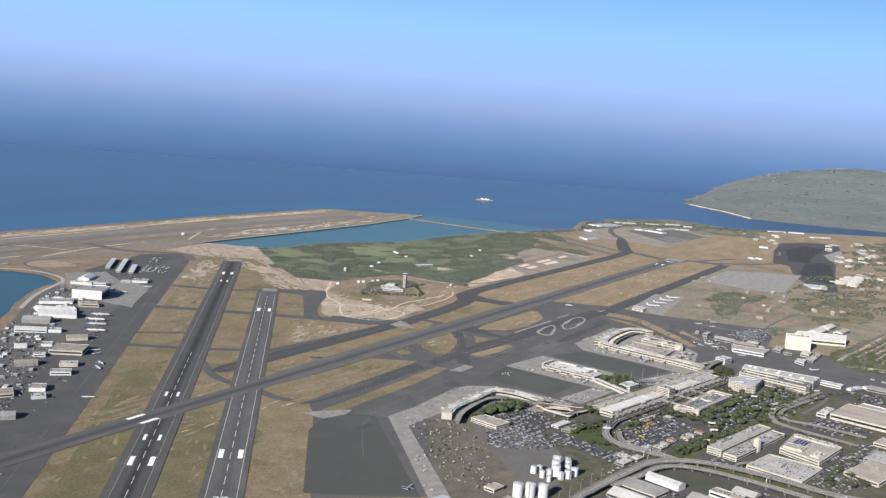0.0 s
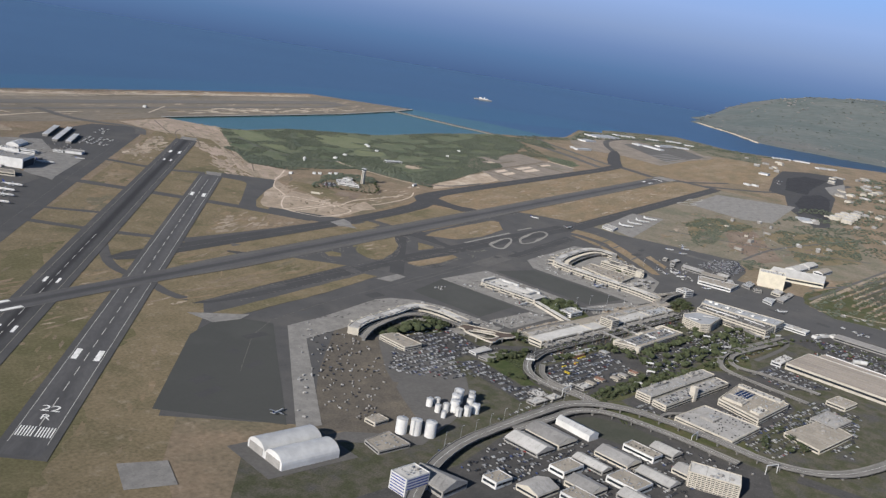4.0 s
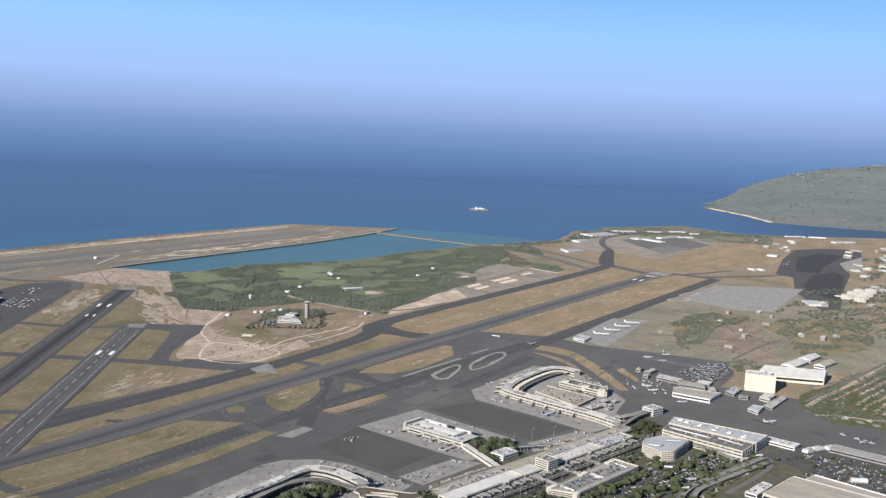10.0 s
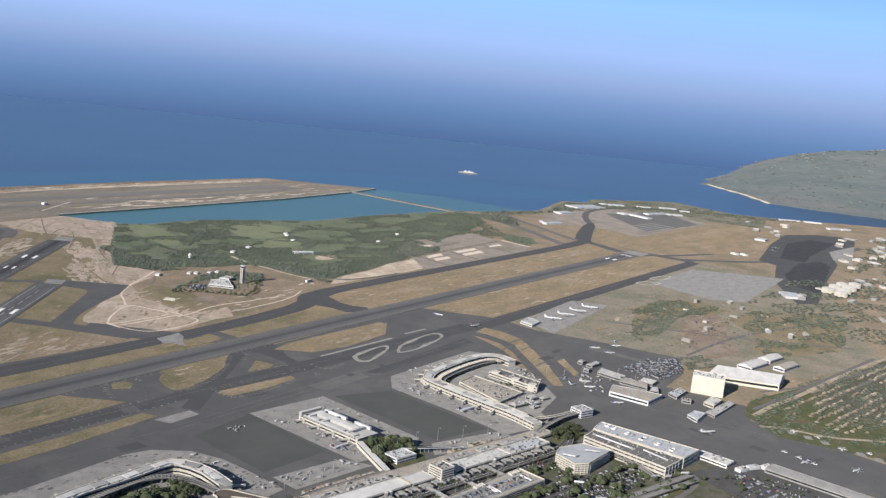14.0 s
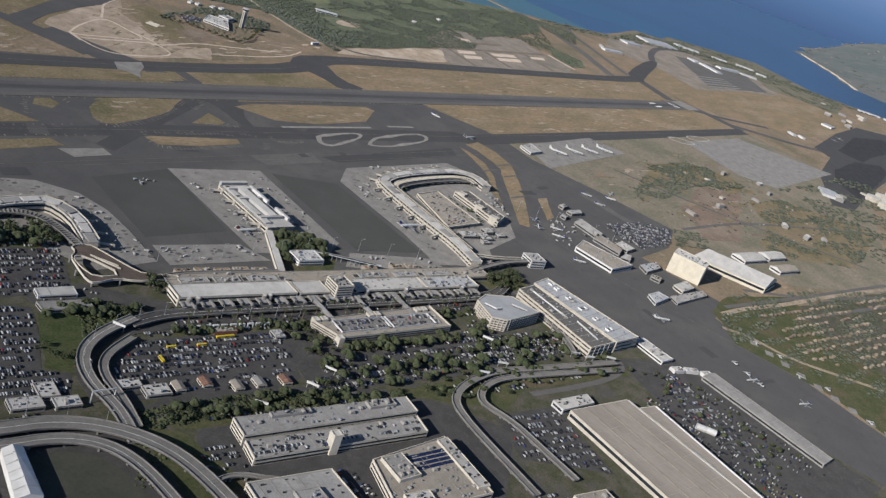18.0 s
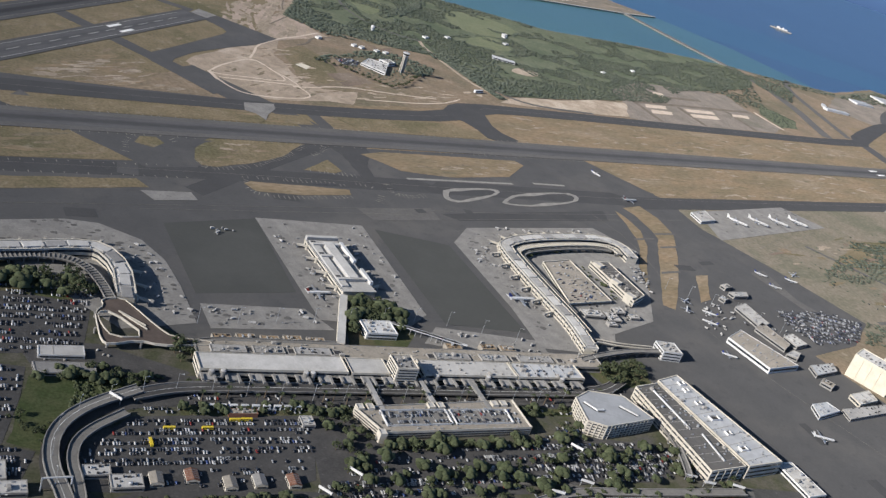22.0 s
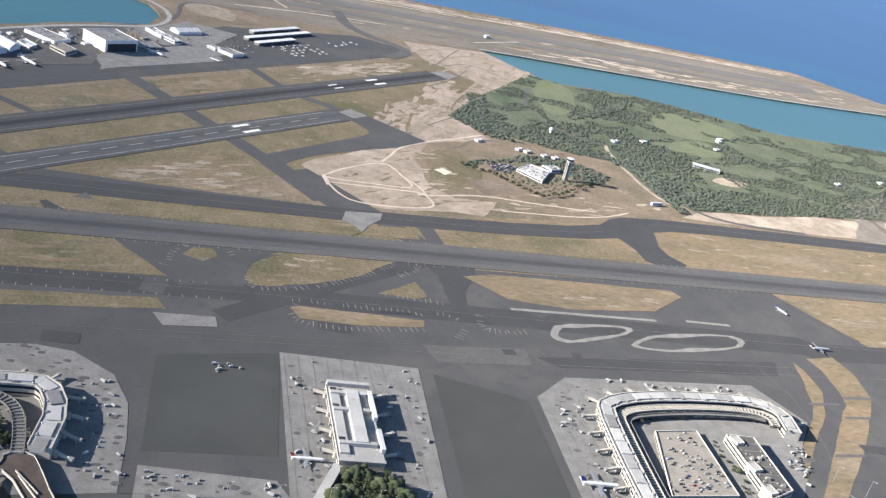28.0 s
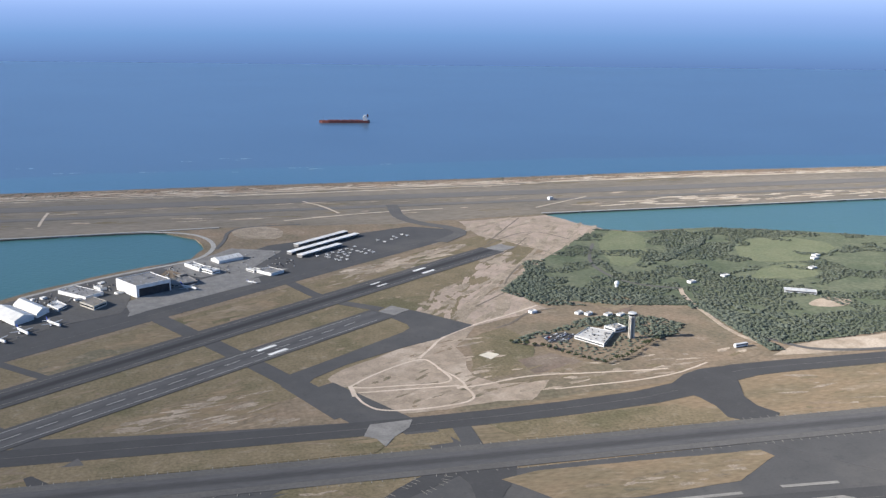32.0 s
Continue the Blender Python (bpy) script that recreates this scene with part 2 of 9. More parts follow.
M = {
    "land": surf("dry_land", (0.226, 0.174, 0.125), (0.178, 0.145, 0.104), 50, 4, c3=(0.142, 0.126, 0.087), bump=0.3, grain=0.30, stain=(0.290, 0.245, 0.190)),
    "olive": surf("olive_turf", (0.156, 0.130, 0.082), (0.190, 0.154, 0.100), 34, 2.5, c3=(0.118, 0.108, 0.064), bump=0.2, grain=0.32, stain=(0.265, 0.226, 0.172)),
    "olive_green": surf("greenish_dry_turf", (0.120, 0.110, 0.062), (0.146, 0.128, 0.076), 26, 2.5, c3=(0.100, 0.098, 0.052), bump=0.2, grain=0.28, stain=(0.160, 0.138, 0.088)),
    "scrub_tan": surf("tan_shore_scrub", (0.250, 0.182, 0.132), (0.200, 0.156, 0.118), 22, 3, c3=(0.300, 0.240, 0.185), bump=0.3, grain=0.32, stretch=(0.3, 1, 1), stain=(0.380, 0.320, 0.255)),
    "brown": surf("scorched_turf", (0.225, 0.170, 0.112), (0.175, 0.143, 0.094), 30, 3, c3=(0.250, 0.202, 0.145), bump=0.2, grain=0.28, stretch=(0.4, 1, 1), stain=(0.300, 0.250, 0.190)),
    "dirt": surf("bare_coral_dirt", (0.410, 0.338, 0.265), (0.300, 0.245, 0.188), 16, 2.0, c3=(0.455, 0.385, 0.310), bump=0.3, grain=0.28, stain=(0.215, 0.182, 0.132)),
    "earth": surf("oily_yard_earth", (0.122, 0.108, 0.090), (0.098, 0.088, 0.076), 14, 1.6, c3=(0.142, 0.124, 0.100), grain=0.28, stain=(0.070, 0.068, 0.064)),
    "dirt_red": surf("reddish_earth", (0.190, 0.145, 0.115), (0.150, 0.120, 0.095), 20, 2.5, c3=(0.215, 0.175, 0.140), grain=0.28, stain=(0.260, 0.225, 0.185)),
    "dirt_mid": surf("tan_scraped_earth", (0.300, 0.248, 0.192), (0.225, 0.188, 0.142), 14, 2.0, c3=(0.350, 0.292, 0.230), bump=0.3, grain=0.30, stain=(0.390, 0.335, 0.270)),
    "track_pale": surf("pale_gravel_track", (0.56, 0.47, 0.385), (0.47, 0.39, 0.315), 14, 2.0, bump=0.1, grain=0.18),
    "road_brown": surf("brownish_road_deck", (0.115, 0.092, 0.080), (0.090, 0.073, 0.064), 8, 1.0, grain=0.2),
    "track_dark": surf("damp_earth_road", (0.175, 0.148, 0.122), (0.140, 0.120, 0.098), 12, 1.5, grain=0.22),
    "pad_cream": surf("cream_concrete_pad", (0.600, 0.550, 0.455), (0.530, 0.485, 0.400), 6, 0.9, grain=0.12),
    "scrub_field": surf("dull_scrub_field", (0.205, 0.178, 0.140), (0.158, 0.146, 0.110), 45, 4.0, c3=(0.130, 0.130, 0.094), bump=0.3, grain=0.28, stain=(0.240, 0.206, 0.170)),
    "dust_grey": surf("grey_levelled_dust", (0.245, 0.212, 0.180), (0.190, 0.168, 0.144), 30, 3.0, c3=(0.165, 0.152, 0.124), bump=0.2, grain=0.25, stain=(0.300, 0.262, 0.222)),
    "olive_dull": surf("dull_coastal_scrub", (0.135, 0.130, 0.096), (0.165, 0.152, 0.116), 40, 4.0, c3=(0.112, 0.116, 0.086), bump=0.3, grain=0.28, stain=(0.200, 0.180, 0.145)),
    "dirt_core": surf("pale_scraped_dirt", (0.350, 0.284, 0.222), (0.268, 0.220, 0.170), 16, 2.0, c3=(0.395, 0.330, 0.265), bump=0.2, grain=0.24, stain=(0.220, 0.186, 0.138)),
    "dirt_end": surf("pinkish_tan_earth", (0.375, 0.300, 0.245), (0.300, 0.243, 0.196), 30, 3.0, c3=(0.245, 0.205, 0.155), bump=0.2, grain=0.22, stain=(0.350, 0.292, 0.232)),
    "lawn_bright": surf("watered_lawn", (0.046, 0.062, 0.026), (0.068, 0.078, 0.038), 12, 1.5, bump=0.15, grain=0.3),
    "sand": surf("pale_coral_sand", (0.530, 0.460, 0.372), (0.430, 0.362, 0.285), 16, 2.0, bump=0.2, grain=0.22, stain=(0.320, 0.270, 0.205)),
    "fairway": surf("green_turf", (0.104, 0.122, 0.080), (0.134, 0.146, 0.098), 40, 5, c3=(0.086, 0.106, 0.068), bump=0.3, grain=0.3),
    "fairway_pale": surf("mown_turf", (0.140, 0.158, 0.096), (0.168, 0.180, 0.112), 30, 4, bump=0.15, grain=0.22),
    "lawn": surf("verge_lawn", (0.056, 0.068, 0.032), (0.084, 0.086, 0.046), 14, 1.5, c3=(0.105, 0.088, 0.058), bump=0.15, grain=0.35, stain=(0.130, 0.110, 0.078)),
    "asphalt": surf("worn_asphalt", (0.094, 0.093, 0.093), (0.076, 0.076, 0.077), 26, 2.0, c3=(0.104, 0.101, 0.098), grain=0.07, rough=0.88, stain=(0.066, 0.066, 0.068), edge=(0.25, 0.75)),
    "asphalt_old": surf("faded_asphalt", (0.125, 0.121, 0.117), (0.102, 0.099, 0.096), 30, 3, grain=0.14, edge=(0.3, 0.7), stain=(0.090, 0.087, 0.085)),
    "asphalt_black": surf("black_asphalt", (0.050, 0.050, 0.053), (0.040, 0.040, 0.043), 16, 2.0, grain=0.16, stain=(0.066, 0.065, 0.065)),
    "bay": surf("sealed_greenish_asphalt", (0.074, 0.076, 0.072), (0.065, 0.067, 0.064), 40, 3, c3=(0.080, 0.082, 0.078), grain=0.04, edge=(0.2, 0.8)),
    "verge_mix": surf("trodden_verge", (0.062, 0.066, 0.040), (0.098, 0.092, 0.074), 11, 1.4, c3=(0.080, 0.078, 0.074), grain=0.30, stain=(0.044, 0.054, 0.026)),
    "basin": surf("dark_green_basin_floor", (0.058, 0.062, 0.050), (0.070, 0.072, 0.060), 18, 2, grain=0.12),
    "cream_bright": surf("sunlit_cream_paint", (0.68, 0.63, 0.52), (0.60, 0.555, 0.455), 9, 0.8, grain=0.08),
    "asphalt_new": surf("dark_asphalt", (0.074, 0.074, 0.075), (0.060, 0.060, 0.062), 24, 2.0, grain=0.07, edge=(0.25, 0.75), stain=(0.084, 0.083, 0.082)),
    "concrete": surf("apron_concrete", (0.235, 0.228, 0.216), (0.190, 0.184, 0.176), 11, 1.2, grain=0.14, stain=(0.105, 0.102, 0.099)),
    "concrete_pale": surf("pale_concrete", (0.370, 0.358, 0.330), (0.310, 0.300, 0.280), 10, 1.2, grain=0.12, stain=(0.230, 0.222, 0.208)),
    "concrete_dull": surf("dull_kerb_concrete", (0.265, 0.255, 0.236), (0.215, 0.208, 0.194), 8, 1.0, grain=0.12, stain=(0.175, 0.170, 0.160)),
    "reef_pave": surf("bleached_runway_asphalt", (0.166, 0.157, 0.146), (0.146, 0.139, 0.131), 40, 5, grain=0.14, stretch=(0.2, 1, 1), stain=(0.172, 0.160, 0.142)),
    "reef_turf": surf("grey_coral_turf", (0.200, 0.174, 0.140), (0.165, 0.147, 0.121), 46, 5, c3=(0.222, 0.193, 0.157), grain=0.26, stretch=(0.3, 1, 1), stain=(0.232, 0.204, 0.168)),
    "road": surf("road_asphalt", (0.076, 0.074, 0.073), (0.061, 0.060, 0.060), 12, 1.2, grain=0.18, stain=(0.115, 0.112, 0.108)),
    "deck_road": surf("pale_road_deck", (0.190, 0.184, 0.174), (0.155, 0.150, 0.143), 8, 1.2, grain=0.15, stain=(0.115, 0.112, 0.108)),
    "paint": surf("white_marking_paint", (0.78, 0.78, 0.76), (0.62, 0.62, 0.60), 5, 0.8, grain=0.12, rough=0.7),
    "paint_mid": surf("worn_white_paint", (0.50, 0.49, 0.46), (0.36, 0.355, 0.34), 6, 0.8, grain=0.2, rough=0.75),
    "paint_old": surf("faded_marking_paint", (0.300, 0.280, 0.235), (0.190, 0.182, 0.165), 5, 0.8, grain=0.2, rough=0.8),
    "paint_dim": surf("worn_line_paint", (0.175, 0.168, 0.150), (0.115, 0.112, 0.105), 4, 0.8, grain=0.2, rough=0.8),
    "white": surf("white_painted_metal", (0.66, 0.655, 0.635), (0.56, 0.555, 0.54), 8, 1, grain=0.06, rough=0.55, obrand=0.12),
    "cream": surf("cream_concrete_wall", (0.54, 0.50, 0.43), (0.45, 0.42, 0.36), 7, 0.8, grain=0.10, stain=(0.34, 0.32, 0.275)),
    "roof_grey": surf("grey_felt_roof", (0.300, 0.295, 0.288), (0.245, 0.240, 0.235), 9, 1.2, grain=0.16, stain=(0.180, 0.176, 0.170), obrand=0.18),
    "roof_pale": surf("pale_roof_membrane", (0.440, 0.432, 0.418), (0.375, 0.368, 0.355), 10, 1.2, grain=0.12, stain=(0.290, 0.284, 0.272), obrand=0.16),
    "roof_blue": surf("pale_blue_grey_deck", (0.300, 0.312, 0.330), (0.262, 0.274, 0.290), 14, 2, grain=0.06, stain=(0.225, 0.235, 0.250)),
    "tan_tarp": surf("tan_roof_felt", (0.290, 0.215, 0.140), (0.230, 0.172, 0.116), 5, 0.8, grain=0.16, stain=(0.16, 0.125, 0.09)),
    "roof_sheet": surf("faded_tan_roof_sheets", (0.300, 0.268, 0.236), (0.250, 0.224, 0.198), 13, 1.5, c3=(0.330, 0.298, 0.264), grain=0.10, stretch=(1, 0.22, 1), stain=(0.205, 0.176, 0.160)),
    "roof_tan": surf("tan_gravel_roof", (0.300, 0.272, 0.235), (0.250, 0.228, 0.196), 9, 1.2, grain=0.18, stain=(0.190, 0.174, 0.152)),
    "wall_grey": surf("weathered_concrete_wall", (0.320, 0.308, 0.290), (0.260, 0.250, 0.237), 7, 0.8, grain=0.14),
    "glass": glass_dark("dark_window_glass"),
    "dark": surf("dark_steel", (0.055, 0.055, 0.058), (0.04, 0.04, 0.043), 4, 0.6, rough=0.6),
    "steel": surf("galvanised_steel", (0.42, 0.43, 0.44), (0.35, 0.36, 0.37), 4, 0.6, rough=0.45, metal=0.4),
    "hull_red": surf("faded_red_hull", (0.20, 0.075, 0.065), (0.15, 0.065, 0.06), 6, 1, rough=0.6),
    "red": surf("red_paint", (0.36, 0.055, 0.04), (0.28, 0.05, 0.04), 6, 1, rough=0.5),
    "yellow": surf("yellow_paint", (0.70, 0.52, 0.04), (0.6, 0.45, 0.05), 3, 0.5, rough=0.45),
    "blue": surf("deep_blue_paint", (0.035, 0.06, 0.26), (0.03, 0.05, 0.2), 4, 0.6, rough=0.4),
    "solar": surf("solar_panel_glass", (0.015, 0.025, 0.07), (0.02, 0.03, 0.09), 4, 1, rough=0.15, spec=0.6),
    "tile": surf("red_brown_tiles", (0.22, 0.11, 0.075), (0.17, 0.09, 0.065), 4, 0.5, rough=0.85),
    "leaf": surf("leaf_mass", (0.052, 0.064, 0.034), (0.073, 0.084, 0.046), 5, 0.9, grain=0.40, rough=0.8, island=0.30),
    # paler and greyer than leaf: haze over the woods is put into the colour
    "leaf_far": surf("hazed_woodland_leaf", (0.095, 0.111, 0.084), (0.121, 0.135, 0.103), 60, 2.0, grain=0.28, rough=0.8, island=0.28),
    # far shore leaves and houses: distance haze is mixed into the base colour
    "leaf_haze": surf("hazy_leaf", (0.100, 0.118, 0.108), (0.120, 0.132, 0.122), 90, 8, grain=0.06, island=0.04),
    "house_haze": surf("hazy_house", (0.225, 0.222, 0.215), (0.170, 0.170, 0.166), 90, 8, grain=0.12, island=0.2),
    "foam": surf("sea_foam", (0.62, 0.65, 0.66), (0.40, 0.48, 0.52), 3, 0.8, grain=0.2, rough=0.7),
    "bark": surf("grey_bark", (0.16, 0.125, 0.09), (0.11, 0.085, 0.06), 2, 0.3, rough=0.9),
    "sea": water("ocean_water", (0.053, 0.097, 0.154), 0.32, 9, spec=0.35),
    "shoal": water("reef_water", (0.051, 0.115, 0.166), 0.32, 8, spec=0.35),
    "lagoon": water("lagoon_water", (0.082, 0.168, 0.150), 0.30, 6, spec=0.2),
    "lagoon_deep": water("harbour_water", (0.045, 0.112, 0.110), 0.30, 6, spec=0.2),
    # greyed and paled in the base colour to stand in for aerial haze
    "far_land": surf("hazy_far_plain", (0.100, 0.120, 0.120), (0.124, 0.138, 0.136), 120, 14, c3=(0.140, 0.142, 0.138), grain=0.16, stretch=(1, 0.35, 1), stain=(0.150, 0.152, 0.148)),
    "car_white": surf("white_car_paint", (0.50, 0.50, 0.495), (0.42, 0.42, 0.415), 3, 0.5, grain=0.05, rough=0.3, spec=0.5),
    "car_silver": surf("silver_car_paint", (0.28, 0.285, 0.295), (0.22, 0.225, 0.235), 3, 0.5, grain=0.05, rough=0.3, spec=0.5),
    "car_dark": surf("dark_car_paint", (0.03, 0.032, 0.04), (0.045, 0.045, 0.05), 3, 0.5, grain=0.05, rough=0.3, spec=0.5),
    "car_red": surf("maroon_car_paint", (0.25, 0.03, 0.025), (0.2, 0.03, 0.025), 3, 0.5, grain=0.05, rough=0.3, spec=0.5),
    "car_blue": surf("blue_car_paint", (0.04, 0.07, 0.2), (0.04, 0.06, 0.16), 3, 0.5, grain=0.05, rough=0.3, spec=0.5),
}

# ---- builders ----
from mathutils.geometry import tessellate_polygon

U, V, P0 = Vector((0.8039, 0.5948)), Vector((-0.5948, 0.8039)), Vector((634.0, 504.5))


def so(s, o):
    """Along and across the oblique runways, to plan coordinates."""
    p = P0 + U * s + V * o
    return (p.x, p.y)


def mesh_of(name, bm, material):
    me = bpy.data.meshes.new(name)
    bm.to_mesh(me)
    bm.free()
    for m in material if isinstance(material, (list, tuple)) else [material]:
        me.materials.append(M[m] if isinstance(m, str) else m)
    return me


def part(name, bm, material, parent, label="", at=None):
    ob = new(name, mesh_of(name, bm, material))
    ob.parent = parent
    if at is not None:
        ob.matrix_basis = at
    if label:
        tagged(ob, label)
    return ob


def thing(name, label, category, group="", at=None, kind=""):
    ob = new(name)
    ob.empty_display_size = 1
    if at is not None:
        ob.matrix_world = at
    return tagged(ob, label, category, group, kind)


def slab_bm(pts, z0, z1, bm=None):
    """A prism over a plan outline."""
    bm = bm or bmesh.new()
    area = sum(pts[i - 1][0] * p[1] - p[0] * pts[i - 1][1] for i, p in enumerate(pts))
    pts = pts if area > 0 else pts[::-1]
    lo = [bm.verts.new((x, y, z0)) for x, y in pts]
    hi = [bm.verts.new((x, y, z1)) for x, y in pts]
    n = len(pts)
    for i in range(n):
        bm.faces.new((lo[i], lo[(i + 1) % n], hi[(i + 1) % n], hi[i]))
    for a, b, c in tessellate_polygon([[Vector((x, y, 0)) for x, y in pts]]):
        (xa, ya), (xb, yb), (xc, yc) = pts[a], pts[b], pts[c]
        bm.faces.new((hi[a], hi[b], hi[c]) if (xb - xa) * (yc - ya) - (yb - ya) * (xc - xa) > 0 else (hi[a], hi[c], hi[b]))
    return bm


def smooth(pts, rounds=2, closed=True):
    """Chaikin's corner cutting."""
    for _ in range(rounds):
        out = []
        n = len(pts)
        for i in range(n if closed else n - 1):
            a, b = pts[i], pts[(i + 1) % n]
            out += [(a[0] * 0.75 + b[0] * 0.25, a[1] * 0.75 + b[1] * 0.25), (a[0] * 0.25 + b[0] * 0.75, a[1] * 0.25 + b[1] * 0.75)]
        pts = out if closed else [pts[0]] + out + [pts[-1]]
    return pts


def rough_edge(pts, amount, step, seed=0):
    """Breaks long edges up into an uneven outline."""
    out = []
    for i, a in enumerate(pts):
        b = pts[(i + 1) % len(pts)]
        d = math.hypot(b[0] - a[0], b[1] - a[1])
        k = max(1, int(d / step))
        for j in range(k):
            x, y = a[0] + (b[0] - a[0]) * j / k, a[1] + (b[1] - a[1]) * j / k
            v = noise.noise_vector(Vector((x / step / 1.7, y / step / 1.7, seed)))
            out.append((x + amount * v.x, y + amount * v.y))
    return out


LAYER = [0]


def zone(name, pts, z, material, label="", category="", kind="structure", drop=0.25):
    LAYER[0] += 1
    z += 0.0002 * LAYER[0]
    ob = new(name, mesh_of(name, slab_bm(pts, z - drop, z), material))
    return tagged(ob, label, category, kind=kind)


def ribbon_pts(path, width):
    """The outline of a band along a path."""
    left, right = [], []
    n = len(path)
    for i, p in enumerate(path):
        a, b = Vector(path[max(i - 1, 0)]), Vector(path[min(i + 1, n - 1)])
        d = (b - a).normalized()
        k = Vector((-d.y, d.x)) * width / 2
        left.append((p[0] + k.x, p[1] + k.y))
        right.append((p[0] - k.x, p[1] - k.y))
    return left + right[::-1]


def box_bm(sx, sy, sz, at=(0, 0, 0), bm=None, rz=0.0):
    """A box standing on at."""
    bm = bm or bmesh.new()
    r = bmesh.ops.create_cube(bm, size=1)
    m = Matrix.Translation((at[0], at[1], at[2] + sz / 2)) @ Matrix.Rotation(radians(rz), 4, "Z") @ Matrix.Diagonal((sx, sy, sz, 1))
    bmesh.ops.transform(bm, matrix=m, verts=r["verts"])
    return bm


def cyl_bm(r0, r1, h, at=(0, 0, 0), seg=12, bm=None, turn=None):
    bm = bm or bmesh.new()
    r = bmesh.ops.create_cone(bm, cap_ends=True, segments=seg, radius1=r0, radius2=r1, depth=h)
    m = Matrix.Translation(at) @ (turn or Matrix()) @ Matrix.Translation((0, 0, h / 2))
    bmesh.ops.transform(bm, matrix=m, verts=r["verts"])
    return bm


def share(name, me, parent, at, label=""):
    """One more piece on shared mesh data."""
    ob = new(name, me)
    ob.parent = parent
    ob.matrix_basis = at
    if label:
        tagged(ob, label)
    return ob


def tiled(name, verts, faces, mats, material, label="", category="", mat_index=None):
    """Many small alike pieces joined into one mesh of kind stuff: a template set down at each 4x4 matrix."""
    verts, mats = np.asarray(verts, float), np.asarray(mats, float)
    k, n = len(verts), len(mats)
    co = np.einsum("nij,kj->nki", mats[:, :3, :3], verts) + mats[:, None, :3, 3]
    sizes = np.array([len(f) for f in faces])
    loops = np.concatenate([np.asarray(f) for f in faces])
    idx = (loops[None] + k * np.arange(n)[:, None]).ravel()
    me = bpy.data.meshes.new(name)
    me.vertices.add(k * n)
    me.vertices.foreach_set("co", co.ravel())
    me.loops.add(len(idx))
    me.loops.foreach_set("vertex_index", idx.astype(np.int32))
    tot = np.tile(sizes, n)
    me.polygons.add(len(tot))
    me.polygons.foreach_set("loop_start", np.r_[0, np.cumsum(tot)[:-1]].astype(np.int32))
    if mat_index is not None:
        me.polygons.foreach_set("material_index", np.asarray(mat_index, np.int32))
    me.update(calc_edges=True)
    me.validate()
    for m in material if isinstance(material, (list, tuple)) else [material]:
        me.materials.append(M[m])
    return tagged(new(name, me), label, category, kind="stuff")


def bm_arrays(bm):
    bm.verts.index_update()
    out = [tuple(v.co) for v in bm.verts], [tuple(v.index for v in f.verts) for f in bm.faces]
    bm.free()
    return out


def inside(p, poly):
    x, y = p
    hit = False
    for i, (x1, y1) in enumerate(poly):
        x0, y0 = poly[i - 1]
        if (y0 > y) != (y1 > y) and x < (x1 - x0) * (y - y0) / (y1 - y0) + x0:
            hit = not hit
    return hit


def scatter(poly, count, rng, clear=0.0, keep=None):
    """Random points in a plan outline, none nearer than clear."""
    xs, ys = [p[0] for p in poly], [p[1] for p in poly]
    got, cells = [], {}
    for _ in range(count * 12):
        p = (rng.uniform(min(xs), max(xs)), rng.uniform(min(ys), max(ys)))
        if not inside(p, poly) or (keep and not keep(p)):
            continue
        if clear:
            c = (int(p[0] // clear), int(p[1] // clear))
            if any(math.dist(p, q) < clear for i in (-1, 0, 1) for j in (-1, 0, 1) for q in cells.get((c[0] + i, c[1] + j), ())):
                continue
            cells.setdefault(c, []).append(p)
        got.append(p)
        if len(got) >= count:
            break
    return got


def place(x, y, z=0.0, rz=0.0, k=1.0):
    return Matrix.Translation((x, y, z)) @ Matrix.Rotation(radians(rz), 4, "Z") @ Matrix.Scale(k, 4)

# ---- water and land ----
sea_bm = bmesh.new()
bmesh.ops.create_grid(sea_bm, x_segments=8, y_segments=8, size=9000, matrix=Matrix.Translation((3000, 2500, -1.6)))
tagged(new("water", mesh_of("water", sea_bm, "sea")), "deep blue ocean reaching to a hazy horizon", "sea", kind="structure")
zone("water_shoal", rough_edge(smooth([(200, 1600), (1600, 1640), (2500, 1560), (2500, 1400), (3000, 1060), (3250, 1000), (3300, 1180), (2850, 1760), (1900, 1900), (700, 1860), (100, 1800)]), 25, 60), -1.5, "shoal", "turquoise shallows along the reef", "sea", drop=0.05)
zone("water_lagoon", [(1450, 1250), (2000, 1000), (2650, 1000), (2640, 1250), (2560, 1450), (2000, 1420), (1480, 1420)], -1.4, "lagoon", "turquoise lagoon between runway and golf course", "lagoon", drop=0.05)
zone("water_harbour", [(150, 900), (820, 960), (1150, 1150), (1150, 1420), (150, 1420)], -1.4, "lagoon_deep", "dark teal lagoon behind the hangars", "lagoon", drop=0.05)

MAIN = [(-600, -900), (3700, -900), (3760, 0), (3700, 260), (3420, 560), (3260, 800), (3090, 985), (2960, 1080), (2700, 1010), (2520, 1050), (2440, 1090), (2330, 1110), (2150, 1135),
        (1960, 1140), (1860, 1195), (1750, 1240), (1640, 1235), (1590, 1265), (1560, 1330), (1555, 1380), (1000, 1384), (1026, 1350), (1056, 1312), (1068, 1256), (1050, 1208), (1006, 1184), (946, 1146), (892, 1106), (858, 1071), (798, 1018), (600, 860), (-600, 800)]
zone("ground", rough_edge(MAIN, 5, 22), 0, "land", "dry brown coral flat with patchy grass", "ground", drop=4)
